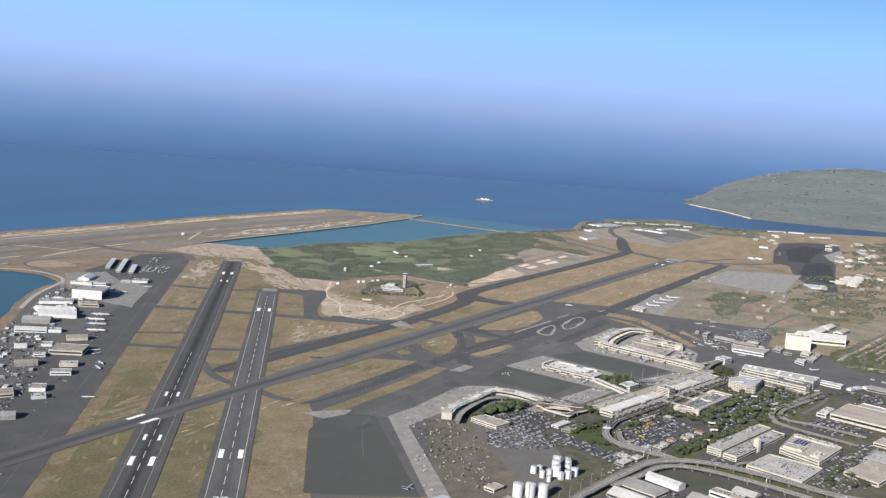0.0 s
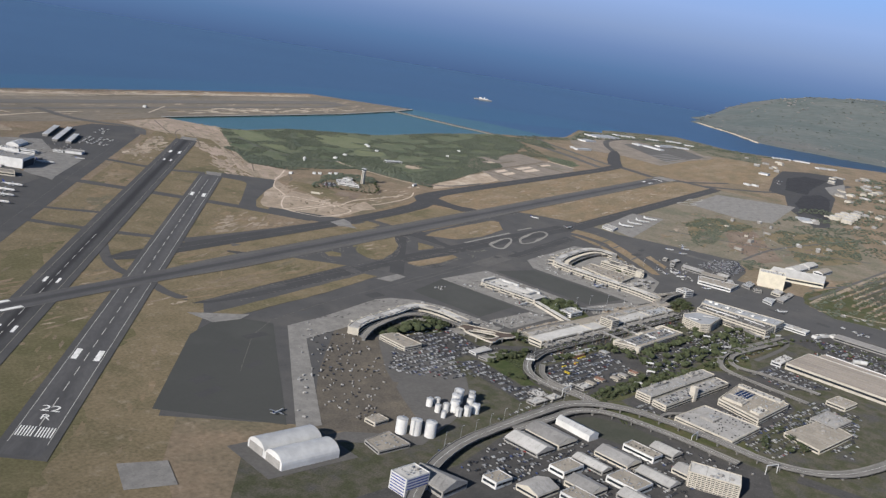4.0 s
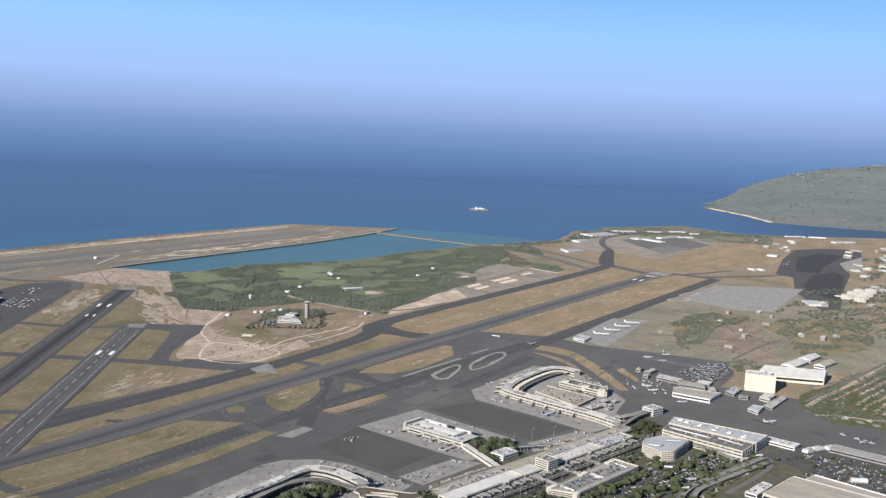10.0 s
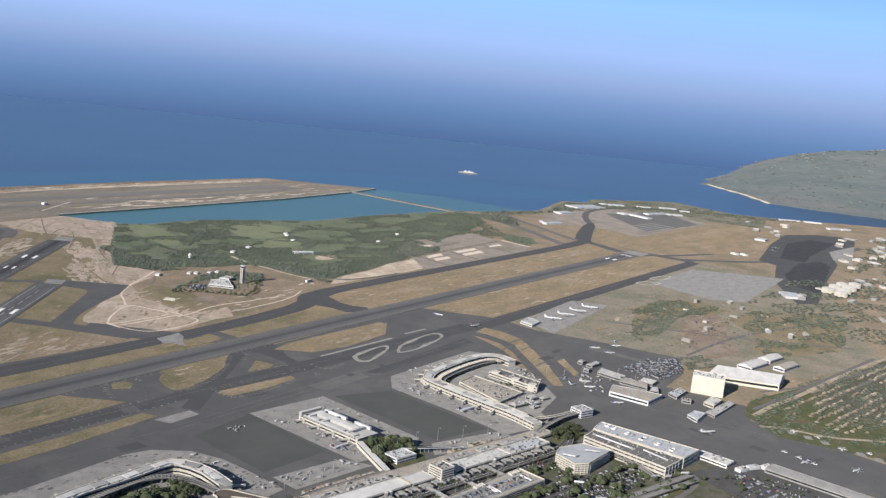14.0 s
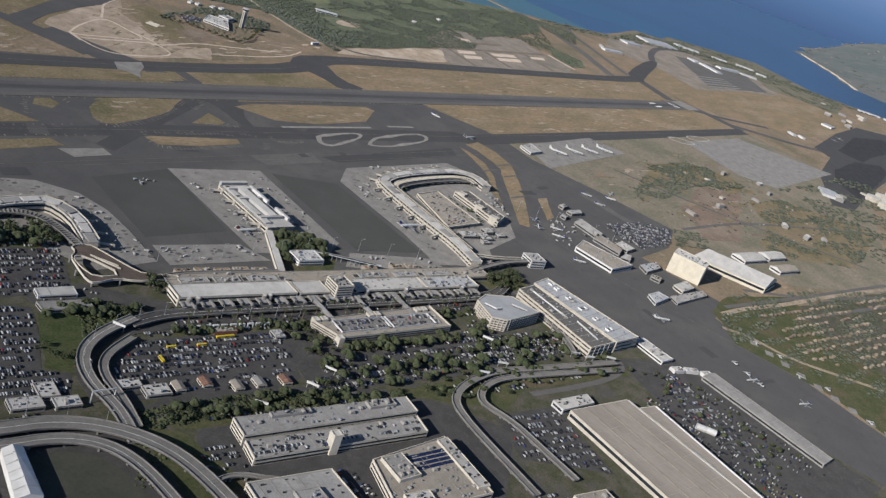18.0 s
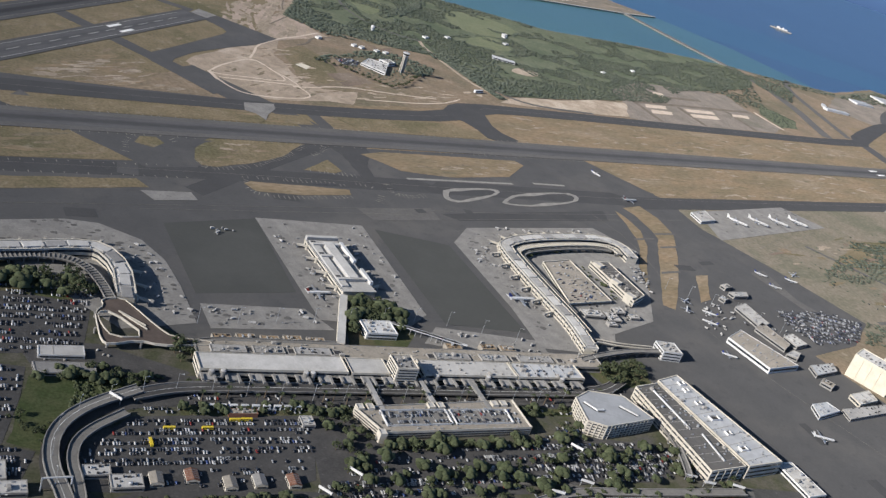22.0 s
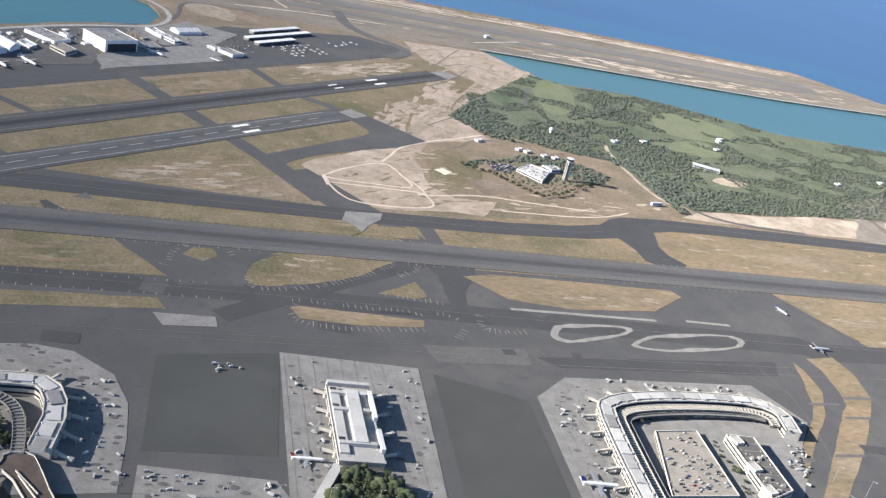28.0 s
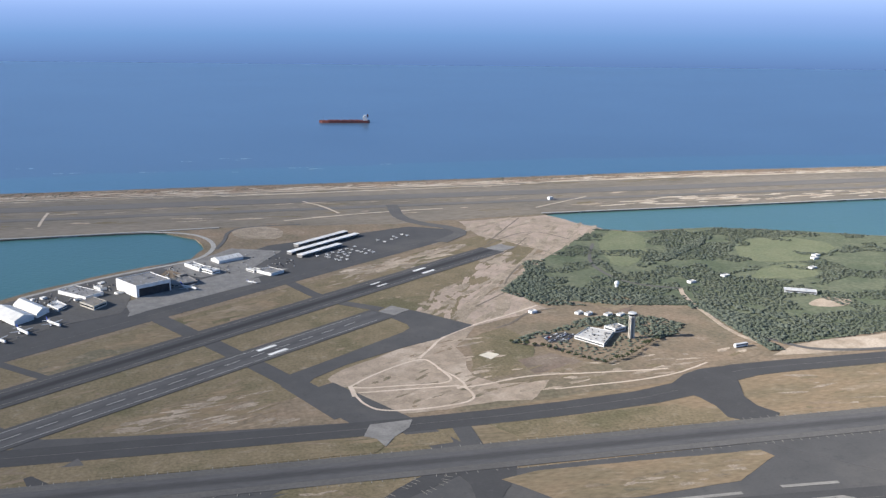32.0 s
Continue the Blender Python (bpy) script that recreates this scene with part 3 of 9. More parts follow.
REEF = [(-300, 1360), (816, 1356), (980, 1362), (1080, 1374), (1330, 1350), (1555, 1372), (2142, 1374), (2420, 1400), (2560, 1428), (2500, 1500), (2440, 1600), (2390, 1668), (1950, 1690), (1500, 1684), (1110, 1690), (760, 1690), (-300, 1690)]
zone("ground_reef", rough_edge(REEF, 4, 20, 3), 0.05, "reef_turf", "flat sandy runway island edged with rough scrub", "ground", drop=4)
zone("beach", rough_edge([(-300, 1686), (760, 1686), (1500, 1680), (1950, 1686), (2385, 1662), (2440, 1560), (2500, 1500), (2560, 1428), (2470, 1510), (2400, 1600), (2350, 1622), (1950, 1634), (1500, 1631), (760, 1630), (-300, 1630)], 4, 25, 5), 0.18, "scrub_tan", "brownish strip of dry shore scrub", "beach", drop=0.1)
zone("shore_track", ribbon_pts([(-300, 1626), (760, 1625), (1500, 1626), (1950, 1628), (2330, 1614)], 5), 0.3, "sand", "thin pale road along the outer shore", "track", drop=0.1)
zone("sea_wall", ribbon_pts([(-300, 1362), (816, 1360), (980, 1366), (1090, 1372)], 5), 0.8, "concrete_pale", "pale rubble sea wall", "sea wall", drop=2.4)
zone("sea_wall_lagoon", ribbon_pts([(1555, 1376), (2142, 1376), (2430, 1402), (2560, 1426)], 5), 0.8, "concrete_pale", "pale rubble sea wall", "sea wall", drop=2.4)
zone("causeway", ribbon_pts([(2436, 1416), (2424, 1230), (2420, 1070)], 16), 0.4, "dust_grey", "low causeway closing the lagoon", "causeway", drop=2.2)
zone("causeway_road", ribbon_pts([(2436, 1430), (2424, 1230), (2420, 1060)], 7), 0.5, "asphalt_old", "grey road along the causeway", "road", drop=0.08)
zone("causeway_wall", ribbon_pts([(2428, 1408), (2416, 1230), (2412, 1074)], 1.2), 0.7, "concrete", "pale rubble edge of the causeway", "sea wall", drop=2.6)

# turf inside the field
zone("turf_oblique", [so(-420, -150), so(-150, -75), so(150, -70), so(420, -95), so(560, -95), so(790, -60), so(1090, 40), so(1080, 135), so(560, 140), so(300, 150), so(-420, 140)], 0.04, "olive", "olive dry turf between the oblique runways", "grass")
zone("turf_green", rough_edge([so(-420, 130), so(120, 132), so(240, 128), so(300, 96), so(90, 92), so(80, 20), so(170, 14), so(90, -14), so(-120, -16), so(-420, -20)], 12, 9, 83), 0.055, "olive_green", "greener dry turf between the runway ends", "grass", drop=0.05)
zone("turf_centre", [(560, 500), (1080, 500), (1240, 560), (1240, 690), (640, 690), (480, 620)], 0.05, "olive", "olive turf round the main runway", "grass")
zone("turf_main", [(1240, 500), (2330, 500), (2330, 722), (1500, 735), (1240, 690)], 0.05, "brown", "scorched brown turf along the main runway", "grass")
zone("turf_west", [(1380, 300), (1500, 480), (1560, 490), (2330, 478), (2330, 250), (1800, 60), (1640, 130), (1560, 290)], 0.05, "scrub_field", "dull brown field with scrub", "field")
zone("field_far", rough_edge([(2360, 720), (2420, 800), (2680, 790), (3120, 590), (2960, 470), (2560, 450), (2350, 600)], 6, 40, 7), 0.05, "brown", "wide bare brown field", "field")

# bare ground
DIRT = [(1150, 770), (1185, 716), (1260, 706), (1420, 716), (1500, 745), (1570, 770), (1500, 800), (1420, 800), (1330, 800), (1290, 860), (1240, 835)]
zone("dirt_core", rough_edge([(1156, 784), (1174, 805), (1200, 821), (1228, 843), (1270, 862), (1312, 892), (1296, 862), (1279, 836), (1279, 806), (1273, 766), (1290, 742), (1334, 742), (1306, 705), (1277, 710), (1243, 702), (1202, 701), (1183, 707), (1169, 724), (1161, 751)], 3, 8, 10), 0.125, "dirt_core", "pale scraped dirt ringed by tracks", "bare ground", drop=0.1)
zone("dirt_yard", rough_edge(DIRT, 4, 14, 9), 0.10, "land", "pale bare dirt yard with wheel tracks", "bare ground", drop=0.1)
zone("dirt_end", rough_edge([so(800, -60), so(1070, 20), so(1080, 130), so(1130, 210), (1560, 1360), (1600, 1262), (1470, 1116), (1380, 1010), (1400, 930), (1290, 880)], 8, 14, 11), 0.06, "dirt_end", "bare tan earth beyond the runway ends", "bare ground", drop=0.1)
zone("dirt_strip", rough_edge([(1546, 754), (1650, 745), (1900, 748), (2100, 752), (2100, 800), (1900, 802), (1760, 800), (1690, 786), (1580, 776)], 4, 14, 13), 0.12, "dirt", "bright strip of scraped sand", "bare ground", drop=0.1)
zone("dirt_range", rough_edge([(1770, 742), (1812, 790), (1843, 855), (1955, 906), (2023, 903), (2106, 901), (2176, 897), (2150, 831), (2148, 756), (2100, 735), (1808, 735)], 4, 14, 15), 0.125, "dust_grey", "levelled grey-brown ground with pale strips", "bare ground", drop=0.1)
for pts in ([(1868, 806), (1915, 806), (1904, 793), (1857, 792)], [(1860, 785), (1903, 783), (1892, 770), (1847, 770)], [(1955, 804), (2026, 804), (2018, 791), (1951, 791)], [(1947, 783), (2013, 784), (2004, 769), (1939, 770)], [(2073, 802), (2116, 801), (2105, 789), (2063, 791)], [(1951, 868), (1972, 866), (1962, 848), (1938, 849)]):
    zone("range_strip", rough_edge(pts, 1.2, 8, 16), 0.19, "track_pale", "pale strip of levelled gravel", "gravel strip", drop=0.05)
for path in ([(1850, 808), (1835, 740)], [(1946, 808), (1932, 738)], [(2072, 812), (2055, 738)], [(1844, 812), (1968, 815), (2145, 820)], [(1880, 846), (2050, 850)]):
    zone("range_lane", ribbon_pts(path, 9), 0.165, "track_dark", "dark lane across the levelled ground", "track", drop=0.05)
zone("coast_road", ribbon_pts([(2255, 735), (2300, 800), (2340, 855), (2394, 960), (2420, 1064)], 22), 0.19, "asphalt_old", "broad grey road to the causeway", "road", drop=0.1)
zone("coast_path", ribbon_pts([(2162, 822), (2154, 790), (2150, 752)], 6), 0.18, "track_pale", "pale path beside the range", "track", drop=0.05)
zone("range_green", rough_edge([(2235, 866), (2250, 800), (2206, 764), (2158, 762), (2174, 822)], 4, 14, 18), 0.13, "fairway", "rough green ground beside the road", "grass", drop=0.1)
for path, w in (([(1171, 762), (1190, 782), (1217, 801), (1237, 812), (1247, 810), (1252, 783), (1256, 761), (1248, 754), (1226, 755), (1205, 757), (1185, 757), (1172, 761)], 2.2), ([(1172, 757), (1174, 733), (1179, 720), (1186, 711), (1203, 707), (1223, 707), (1244, 709), (1259, 714), (1264, 724), (1262, 740), (1256, 747), (1234, 747), (1208, 748), (1176, 749)], 2.2), ([(1172, 764), (1172, 742)], 4),
                ([(1240, 815), (1256, 838), (1270, 861), (1291, 878), (1313, 895), (1347, 912), (1392, 940)], 2.6), ([(1254, 741), (1276, 743), (1309, 753), (1338, 754), (1372, 749), (1440, 744)], 2.2), ([(1330, 722), (1430, 726), (1480, 750)], 2), ([(1250, 788), (1262, 760), (1262, 738)], 2)):
    zone("dirt_track", rough_edge(ribbon_pts(smooth(path, 2, False), w), 0.5, 5, 23), 0.20, "track_pale", "pale gravel track", "track", drop=0.08)
for path, w in (([(1330, 880), (1349, 890), (1367, 912), (1385, 924), (1408, 928)], 3), ([(1384, 1022), (1398, 1052), (1428, 1100)], 2.2), ([(1372, 1164), (1398, 1178), (1457, 1246), (1506, 1270), (1534, 1210)], 2), ([(1330, 950), (1372, 990), (1388, 1004)], 2), ([(1420, 1210), (1470, 1290), (1510, 1350)], 2), ([(1390, 1120), (1440, 1170), (1480, 1230)], 1.8)):
    zone("earth_road", rough_edge(ribbon_pts(smooth(path, 2, False), w), 0.4, 5, 29), 0.16, "track_dark", "dark damp earth road", "track", drop=0.05)
zone("bare_yard", rough_edge([(1322, 792), (1357, 803), (1376, 776), (1326, 757)], 2, 6, 35), 0.145, "dirt_red", "reddish bare patch beside the tower hedge", "bare ground", drop=0.05)
zone("bare_yard", rough_edge([(1452, 930), (1486, 951), (1499, 936), (1474, 897), (1456, 908)], 2, 6, 31), 0.15, "dirt_red", "reddish bare yard by the tower huts", "bare ground", drop=0.05)
zone("grass_patch", rough_edge([(1297, 857), (1335, 880), (1352, 844), (1336, 784), (1310, 760), (1284, 756), (1278, 780), (1290, 820)], 3, 8, 33), 0.13, "olive", "dull green grass round the concrete pad", "grass", drop=0.05)
zone("helipad", [(1292.6, 811.3), (1303.6, 817.3), (1311, 809.2), (1300.4, 799.1)], 0.22, "pad_cream", "small square cream concrete pad", "pad", drop=0.1)

for path, w in (([(1300, 900), (1360, 1010), (1450, 1130), (1545, 1290)], 5), ([(1330, 930), (1420, 1060), (1500, 1180)], 3), ([so(1060, 0), so(1080, 60), so(1090, 130), (1530, 1330)], 4), ([so(850, -20), so(960, 0), so(1050, 20)], 5), ([so(1000, 150), so(1090, 168), (1500, 1350)], 6)):
    zone("dirt_streak", rough_edge(ribbon_pts(smooth(path, 2, False), w), 1.6, 6, 19), 0.13, "dirt_mid", "pale scraped streak in the earth", "bare ground", drop=0.05)

# golf course
GOLF = [(1378, 1009), (1410, 960), (1470, 925), (1549, 905), (1556, 840), (1573, 778), (1690, 788), (1760, 802), (1930, 820), (2040, 885), (2240, 935), (2330, 960), (2430, 1030), (2440, 1088), (2330, 1108), (2150, 1132), (1960, 1138), (1860, 1192), (1750, 1238), (1640, 1232), (1590, 1262), (1462, 1116)]
zone("golf_course", rough_edge(GOLF, 4, 16, 17), 0.08, "fairway", "green golf course turf", "golf course", drop=0.15)

# breaking waves over the outer reef
FR = random.Random(17)
foam = bmesh.new()
for x, y, n in ((1049, 1985, 3), (1119, 2009, 4), (1168, 2000, 5), (1145, 1982, 2), (843, 1884, 8), (989, 1869, 7), (1253, 1870, 6), (1283, 1851, 8), (763, 1950, 5), (1138, 1840, 3), (640, 1900, 6), (1420, 1880, 4)):
    for k in range(n):
        px, py, sx, sy = x + FR.uniform(-3, 3) * n, y + FR.uniform(-3, 3), FR.uniform(1.5, 5), FR.uniform(0.8, 2.0)
        foam.faces.new([foam.verts.new((px + sx * FR.uniform(0.6, 1.2) * math.cos(q * 0.785), py + sy * FR.uniform(0.6, 1.2) * math.sin(q * 0.785), -1.38 + 0.002 * k)) for q in range(8)])
tagged(new("breaking_waves", mesh_of("breaking_waves", foam, "foam")), "small white breaking waves over the reef", "waves", kind="stuff")
for path, w in (([(853, 1428), (852, 1472), (854, 1519)], 4), ([(1221, 1534), (1246, 1493), (1263, 1435)], 4), ([(1100, 1600), (1300, 1604), (1600, 1612)], 5), ([(1180, 1400), (1300, 1430), (1420, 1440)], 4), ([(700, 1610), (1000, 1612), (1250, 1604)], 3)):
    zone("reef_track", ribbon_pts(smooth(path, 2, False), w), 0.34, "sand", "pale sandy track on the runway island", "track", drop=0.1)

zone("reef_track", ribbon_pts([(1561, 1419), (1669, 1485)], 3), 0.34, "sand", "pale sandy track on the runway island", "track", drop=0.1)
zone("sandy_loop", rough_edge(smooth([(1104, 1361), (1144, 1374), (1173, 1347), (1167, 1290), (1130, 1297), (1106, 1312)], 1), 2, 7, 61), 0.2, "dirt_mid", "sandy lot beside the lagoon inlet", "bare ground", drop=0.05)
zone("shore_road", ribbon_pts(smooth([(880, 1078), (950, 1138), (1012, 1175), (1060, 1200), (1082, 1256), (1074, 1312), (1046, 1350), (980, 1368)], 2, False), 6), 0.24, "concrete_pale", "pale road along the lagoon shore", "road", drop=0.1)
zone("shore_road", ribbon_pts(smooth([(1082, 1250), (1095, 1300), (1098, 1340), (1120, 1372), (1200, 1372)], 2, False), 5), 0.25, "asphalt_old", "grey shore road to the runway island", "road", drop=0.1)
zone("shore_lot", rough_edge([(1020, 1170), (1056, 1196), (1100, 1250), (1160, 1225), (1120, 1150), (1060, 1120)], 2, 8, 63), 0.22, "concrete", "worn grey yard beside the shelters", "yard", drop=0.1)

def sbox0(s0, s1, o0, o1):
    return [so(s0, o0), so(s1, o0), so(s1, o1), so(s0, o1)]


# ---- pavements ----
zone("reef_runway", [(-300, 1545), (2330, 1512), (2330, 1550), (-300, 1584)], 0.30, "reef_pave", "long grey runway on the reef island", "runway")
zone("taxiway_reef", [(-300, 1470), (2200, 1462), (2330, 1490), (2330, 1512), (2190, 1478), (-300, 1492)], 0.28, "reef_pave", "grey taxiway beside the reef runway", "taxiway")
zone("taxiway_link", ribbon_pts(smooth([so(1020, 150), (1420, 1290), (1340, 1365), (1350, 1480)], 2, False), 18), 0.34, "asphalt_old", "taxiway crossing to the reef runway", "taxiway")
zone("apron_main", [(600, 402), (771, 524), (800, 552), (1030, 553), (1090, 596), (1540, 596), (1580, 500), (1568, 440), (1588, 350), (1600, 262), (1540, 236), (1470, 232), (1476, 130), (1420, -40), (1450, -160), (1330, -160), (1290, 130), (1200, 230), (980, 318), (900, 420), (850, 430), (690, 300)], 0.12, "asphalt", "wide dark asphalt terminal apron and taxi lanes", "apron")
zone("taxiway_centre", [(786, 552), (800, 556), (1060, 549), (1540, 515), (1540, 486), (1060, 526), (860, 533), (800, 544)], 0.15, "asphalt_new", "dark asphalt taxiway beside the terminal apron", "taxiway")
zone("taxiway_west", [(1500, 508), (2330, 500), (2330, 476), (1500, 482)], 0.20, "asphalt_new", "dark asphalt taxiway", "taxiway")
zone("taxiway_north", smooth([(820, 704), (922, 701), (1160, 692), (1300, 694), (1420, 706), (1475, 740), (1560, 742), (1900, 735), (2330, 730), (2360, 760), (2620, 850), (2640, 830), (2380, 730), (2330, 702), (1900, 711), (1560, 716), (1490, 712), (1430, 680), (1300, 668), (1160, 668), (922, 674), (820, 678)], 1), 0.20, "asphalt_new", "asphalt taxiway seaward of the main runway", "taxiway")
zone("taxiway_bulge", smooth([(1420, 706), (1455, 736), (1495, 740), (1484, 705), (1466, 664), (1484, 630), (1436, 630), (1440, 672)], 1), 0.23, "asphalt_new", "dark asphalt taxiway link", "taxiway")
for path, w, m in (([(1150, 770), (1205, 672), (1230, 620)], 22, "asphalt"), ([(1238, 676), (1238, 620)], 14, "asphalt"), ([(1230, 612), (1140, 560), (1050, 505)], 16, "asphalt_new"), ([(1225, 612), (1270, 560), (1290, 530)], 22, "asphalt"),
                   ([(1455, 612), (1500, 560), (1560, 500)], 46, "asphalt"), ([(2290, 620), (2330, 600), (2330, 490)], 26, "asphalt"), ([(2290, 620), (2340, 720)], 26, "asphalt"), ([(1010, 612), (1024, 572), (1010, 530)], 15, "asphalt"), ([(2330, 520), (2480, 400), (2700, 330), (3000, 300)], 16, "asphalt")):
    zone("taxiway_link", ribbon_pts(smooth(path, 2, False), w), 0.18, m, "asphalt taxiway link", "taxiway", drop=0.1)
for path, w in (([so(592, 155), so(570, -20), so(552, -120), so(538, -195)], 18), ([(832, 856), (854, 816), (893, 758), (930, 716), (960, 700)], 12), ([(930, 708), (1040, 694), (1190, 684)], 15), ([(905, 546), (840, 551), (808, 552), (790, 563), (788, 585), (794, 606), (801, 628)], 11), ([(801, 628), (797, 650), (804, 676), (822, 704), (852, 742)], 11), ([so(430, 150), so(440, 80)], 9), ([so(760, 150), so(740, 74), so(755, 10)], 13)):
    zone("taxiway_cross", ribbon_pts(smooth(path, 2, False), w), 0.17, "asphalt", "asphalt taxiway crossing the oblique runways", "taxiway", drop=0.1)
zone("taxiway_hook", [(1118, 776), (1122, 797), (1144, 813), (1175, 836), (1240, 886), (1250, 897), (1250, 908), (1238, 934), (1226, 950), (1250, 966), (1268, 948), (1311, 893), (1268, 861), (1234, 846), (1176, 813), (1146, 788), (1141, 780), (1174, 713), (1150, 702)], 0.19, "asphalt", "dark asphalt taxiway hooking round the runway end", "taxiway", drop=0.1)
zone("taxiway_ramp", [so(-420, 138), so(560, 150), so(1020, 150), so(1090, 175), so(1060, 240), so(860, 300), so(700, 270), so(600, 205), so(480, 215), so(-420, 250)], 0.14, "asphalt", "dark hangar ramp and taxi lane", "apron", drop=0.1)
zone("ramp_concrete", [so(585, 190), so(745, 196), so(800, 196), so(780, 232), so(720, 235), so(600, 222)], 0.2, "concrete", "pale concrete hangar forecourt", "apron", drop=0.1)
zone("ramp_yard", [so(-420, 250), so(480, 215), so(600, 225), so(740, 320), so(600, 318), so(400, 298), so(-420, 298)], 0.16, "asphalt_old", "grey yard between hangars and lagoon", "yard", drop=0.1)
zone("ramp_dirt", smooth([so(870, 300), so(960, 310), so(965, 395), so(880, 400)], 2), 0.12, "land", "sandy lot beside the lagoon", "bare ground", drop=0.1)

PR = random.Random(41)
SA = math.degrees(math.atan2(U.y, U.x))


def blotches(poly, n, mats, angle, lx, ly, z, clear=6):
    """Ragged bare patches of earth, drawn out along one direction, joined in one sheet for each material."""
    sheets = {m: bmesh.new() for m in mats}
    for i, (x, y) in enumerate(scatter(poly, n, PR, clear)):
        m, mt = place(x, y, 0, angle + PR.uniform(-14, 14)), PR.choice(mats)
        ax, ay, seed = PR.uniform(*lx), PR.uniform(*ly), PR.uniform(0, 99)
        ring_ = []
        for q in range(22):
            t = q * 2 * math.pi / 22
            k = 1 + 0.55 * noise.noise(Vector((2.2 * math.cos(t), 2.2 * math.sin(t), seed))) + 0.25 * PR.uniform(-1, 1)
            p = m @ Vector((ax * k * math.cos(t), ay * k * math.sin(t), 0))
            ring_.append((p.x, p.y))
        slab_bm(ring_, z + 0.0004 * i - 0.02, z + 0.0004 * i, sheets[mt])
    for mt, bm in sheets.items():
        if bm.verts:
            tagged(new("worn_earth", mesh_of("worn_earth", bm, mt)), "ragged bare patches of worn earth", "bare ground", kind="stuff")
        else:
            bm.free()


for poly, n in ((sbox0(-150, 560, 14, 60), 60), (sbox0(-150, 700, -70, -16), 60), (sbox0(-300, 900, 92, 136), 80), (sbox0(560, 1020, 14, 60), 46)):
    blotches(poly, n, ("land", "brown", "olive"), SA, (2, 11), (0.7, 2.4), 0.085)
blotches([(900, 830), (1035, 950), (1104, 1012), (1136, 1040), (1130, 982), (1066, 930), (920, 800)], 60, ("brown", "land", "brown"), SA, (8, 30), (3, 9), 0.088, 7)
blotches(sbox0(750, 1020, 88, 136), 70, ("land", "dirt_mid", "brown"), SA, (3, 20), (1, 5), 0.09, 4)
blotches([(965, 706), (1062, 780), (1090, 770), (1130, 704), (1050, 706)], 70, ("land", "brown", "dirt_mid", "brown"), 20, (3, 20), (1, 4), 0.085, 3.5)
blotches([(990, 710), (1056, 756), (1085, 712)], 26, ("dirt_mid", "land"), 10, (3, 17), (1, 3.4), 0.118, 3.5)
blotches([(560, 645), (1230, 645), (1230, 672), (560, 684)], 60, ("brown", "land", "brown"), 0, (4, 26), (1, 3), 0.09, 4)
blotches([(835, 592), (970, 594), (1015, 558), (790, 556)], 24, ("brown", "land"), 0, (4, 22), (1, 3.4), 0.275, 4)
for poly, n in (([(560, 640), (1150, 640), (1150, 660), (560, 670)], 40), ([(1500, 640), (2280, 640), (2280, 700), (1520, 705)], 150), ([(1560, 512), (2280, 504), (2280, 588), (1560, 590)], 110), ([(560, 560), (1000, 556), (980, 585), (560, 585)], 40)):
    blotches(poly, n, ("land", "dirt_mid", "olive"), 0, (2, 16), (0.8, 2.6), 0.09)
for poly, n in (([(1270, 560), (1420, 578), (1390, 548), (1290, 552)], 18), ([(1090, 555), (1170, 590), (1110, 595)], 10)):
    blotches(poly, n, ("dirt_mid", "land"), 0, (2, 10), (0.8, 2.4), 0.29, 5)
blotches([so(820, -40), so(1060, 30), so(1075, 130), so(1125, 205), (1545, 1350), (1590, 1262), (1460, 1110), (1375, 1000), (1380, 930), (1300, 890)], 70, ("dirt_mid", "dirt_core", "dirt_mid"), 58, (5, 34), (1.5, 5), 0.10, 9)
blotches([(1262, 944), (1300, 908), (1436, 1110), (1426, 1176), (1296, 1000)], 60, ("dirt_end", "dirt_mid", "dirt_end"), 58, (5, 26), (2, 7), 0.095, 7)
blotches([(1222, 1120), (1270, 1140), (1340, 1188), (1396, 1220), (1362, 1168), (1275, 1114), (1222, 1094)], 46, ("dirt_core", "dirt_mid", "dirt"), 30, (4, 18), (1.5, 5), 0.105, 5)
blotches([(1155, 765), (1172, 716), (1262, 706), (1278, 735), (1262, 790), (1305, 875), (1262, 846), (1200, 802)], 70, ("dirt_mid", "land", "dirt"), 30, (1.5, 9), (0.6, 2.4), 0.145, 3.5)
blotches([(1280, 720), (1480, 740), (1540, 775), (1420, 790), (1330, 800), (1300, 860), (1270, 800)], 90, ("dirt_mid", "land", "olive", "dirt"), 10, (2, 12), (0.8, 3), 0.125, 4.5)
blotches([(1620, 400), (1990, 430), (2000, 260), (1800, 160), (1640, 290)], 90, ("olive", "dirt_red", "land", "dirt_mid"), 0, (3, 20), (1, 5), 0.2, 8)

for poly, n in (([(300, 1600), (2300, 1600), (2300, 1636), (300, 1636)], 110), ([(300, 1400), (2300, 1420), (2250, 1450), (300, 1450)], 90), ([(300, 1500), (2200, 1496), (2200, 1506), (300, 1536)], 60), ([(2300, 1430), (2520, 1440), (2420, 1600), (2340, 1600)], 40)):
    blotches(poly, n, ("dirt", "dirt_mid", "reef_turf", "olive"), 0, (4, 30), (1.2, 5), 0.2, 6)
blotches([(700, 1634), (1400, 1632), (2330, 1620), (2390, 1645), (1950, 1664), (700, 1660)], 170, ("sand", "dirt", "sand"), 0, (5, 34), (1.2, 4.5), 0.24, 5)
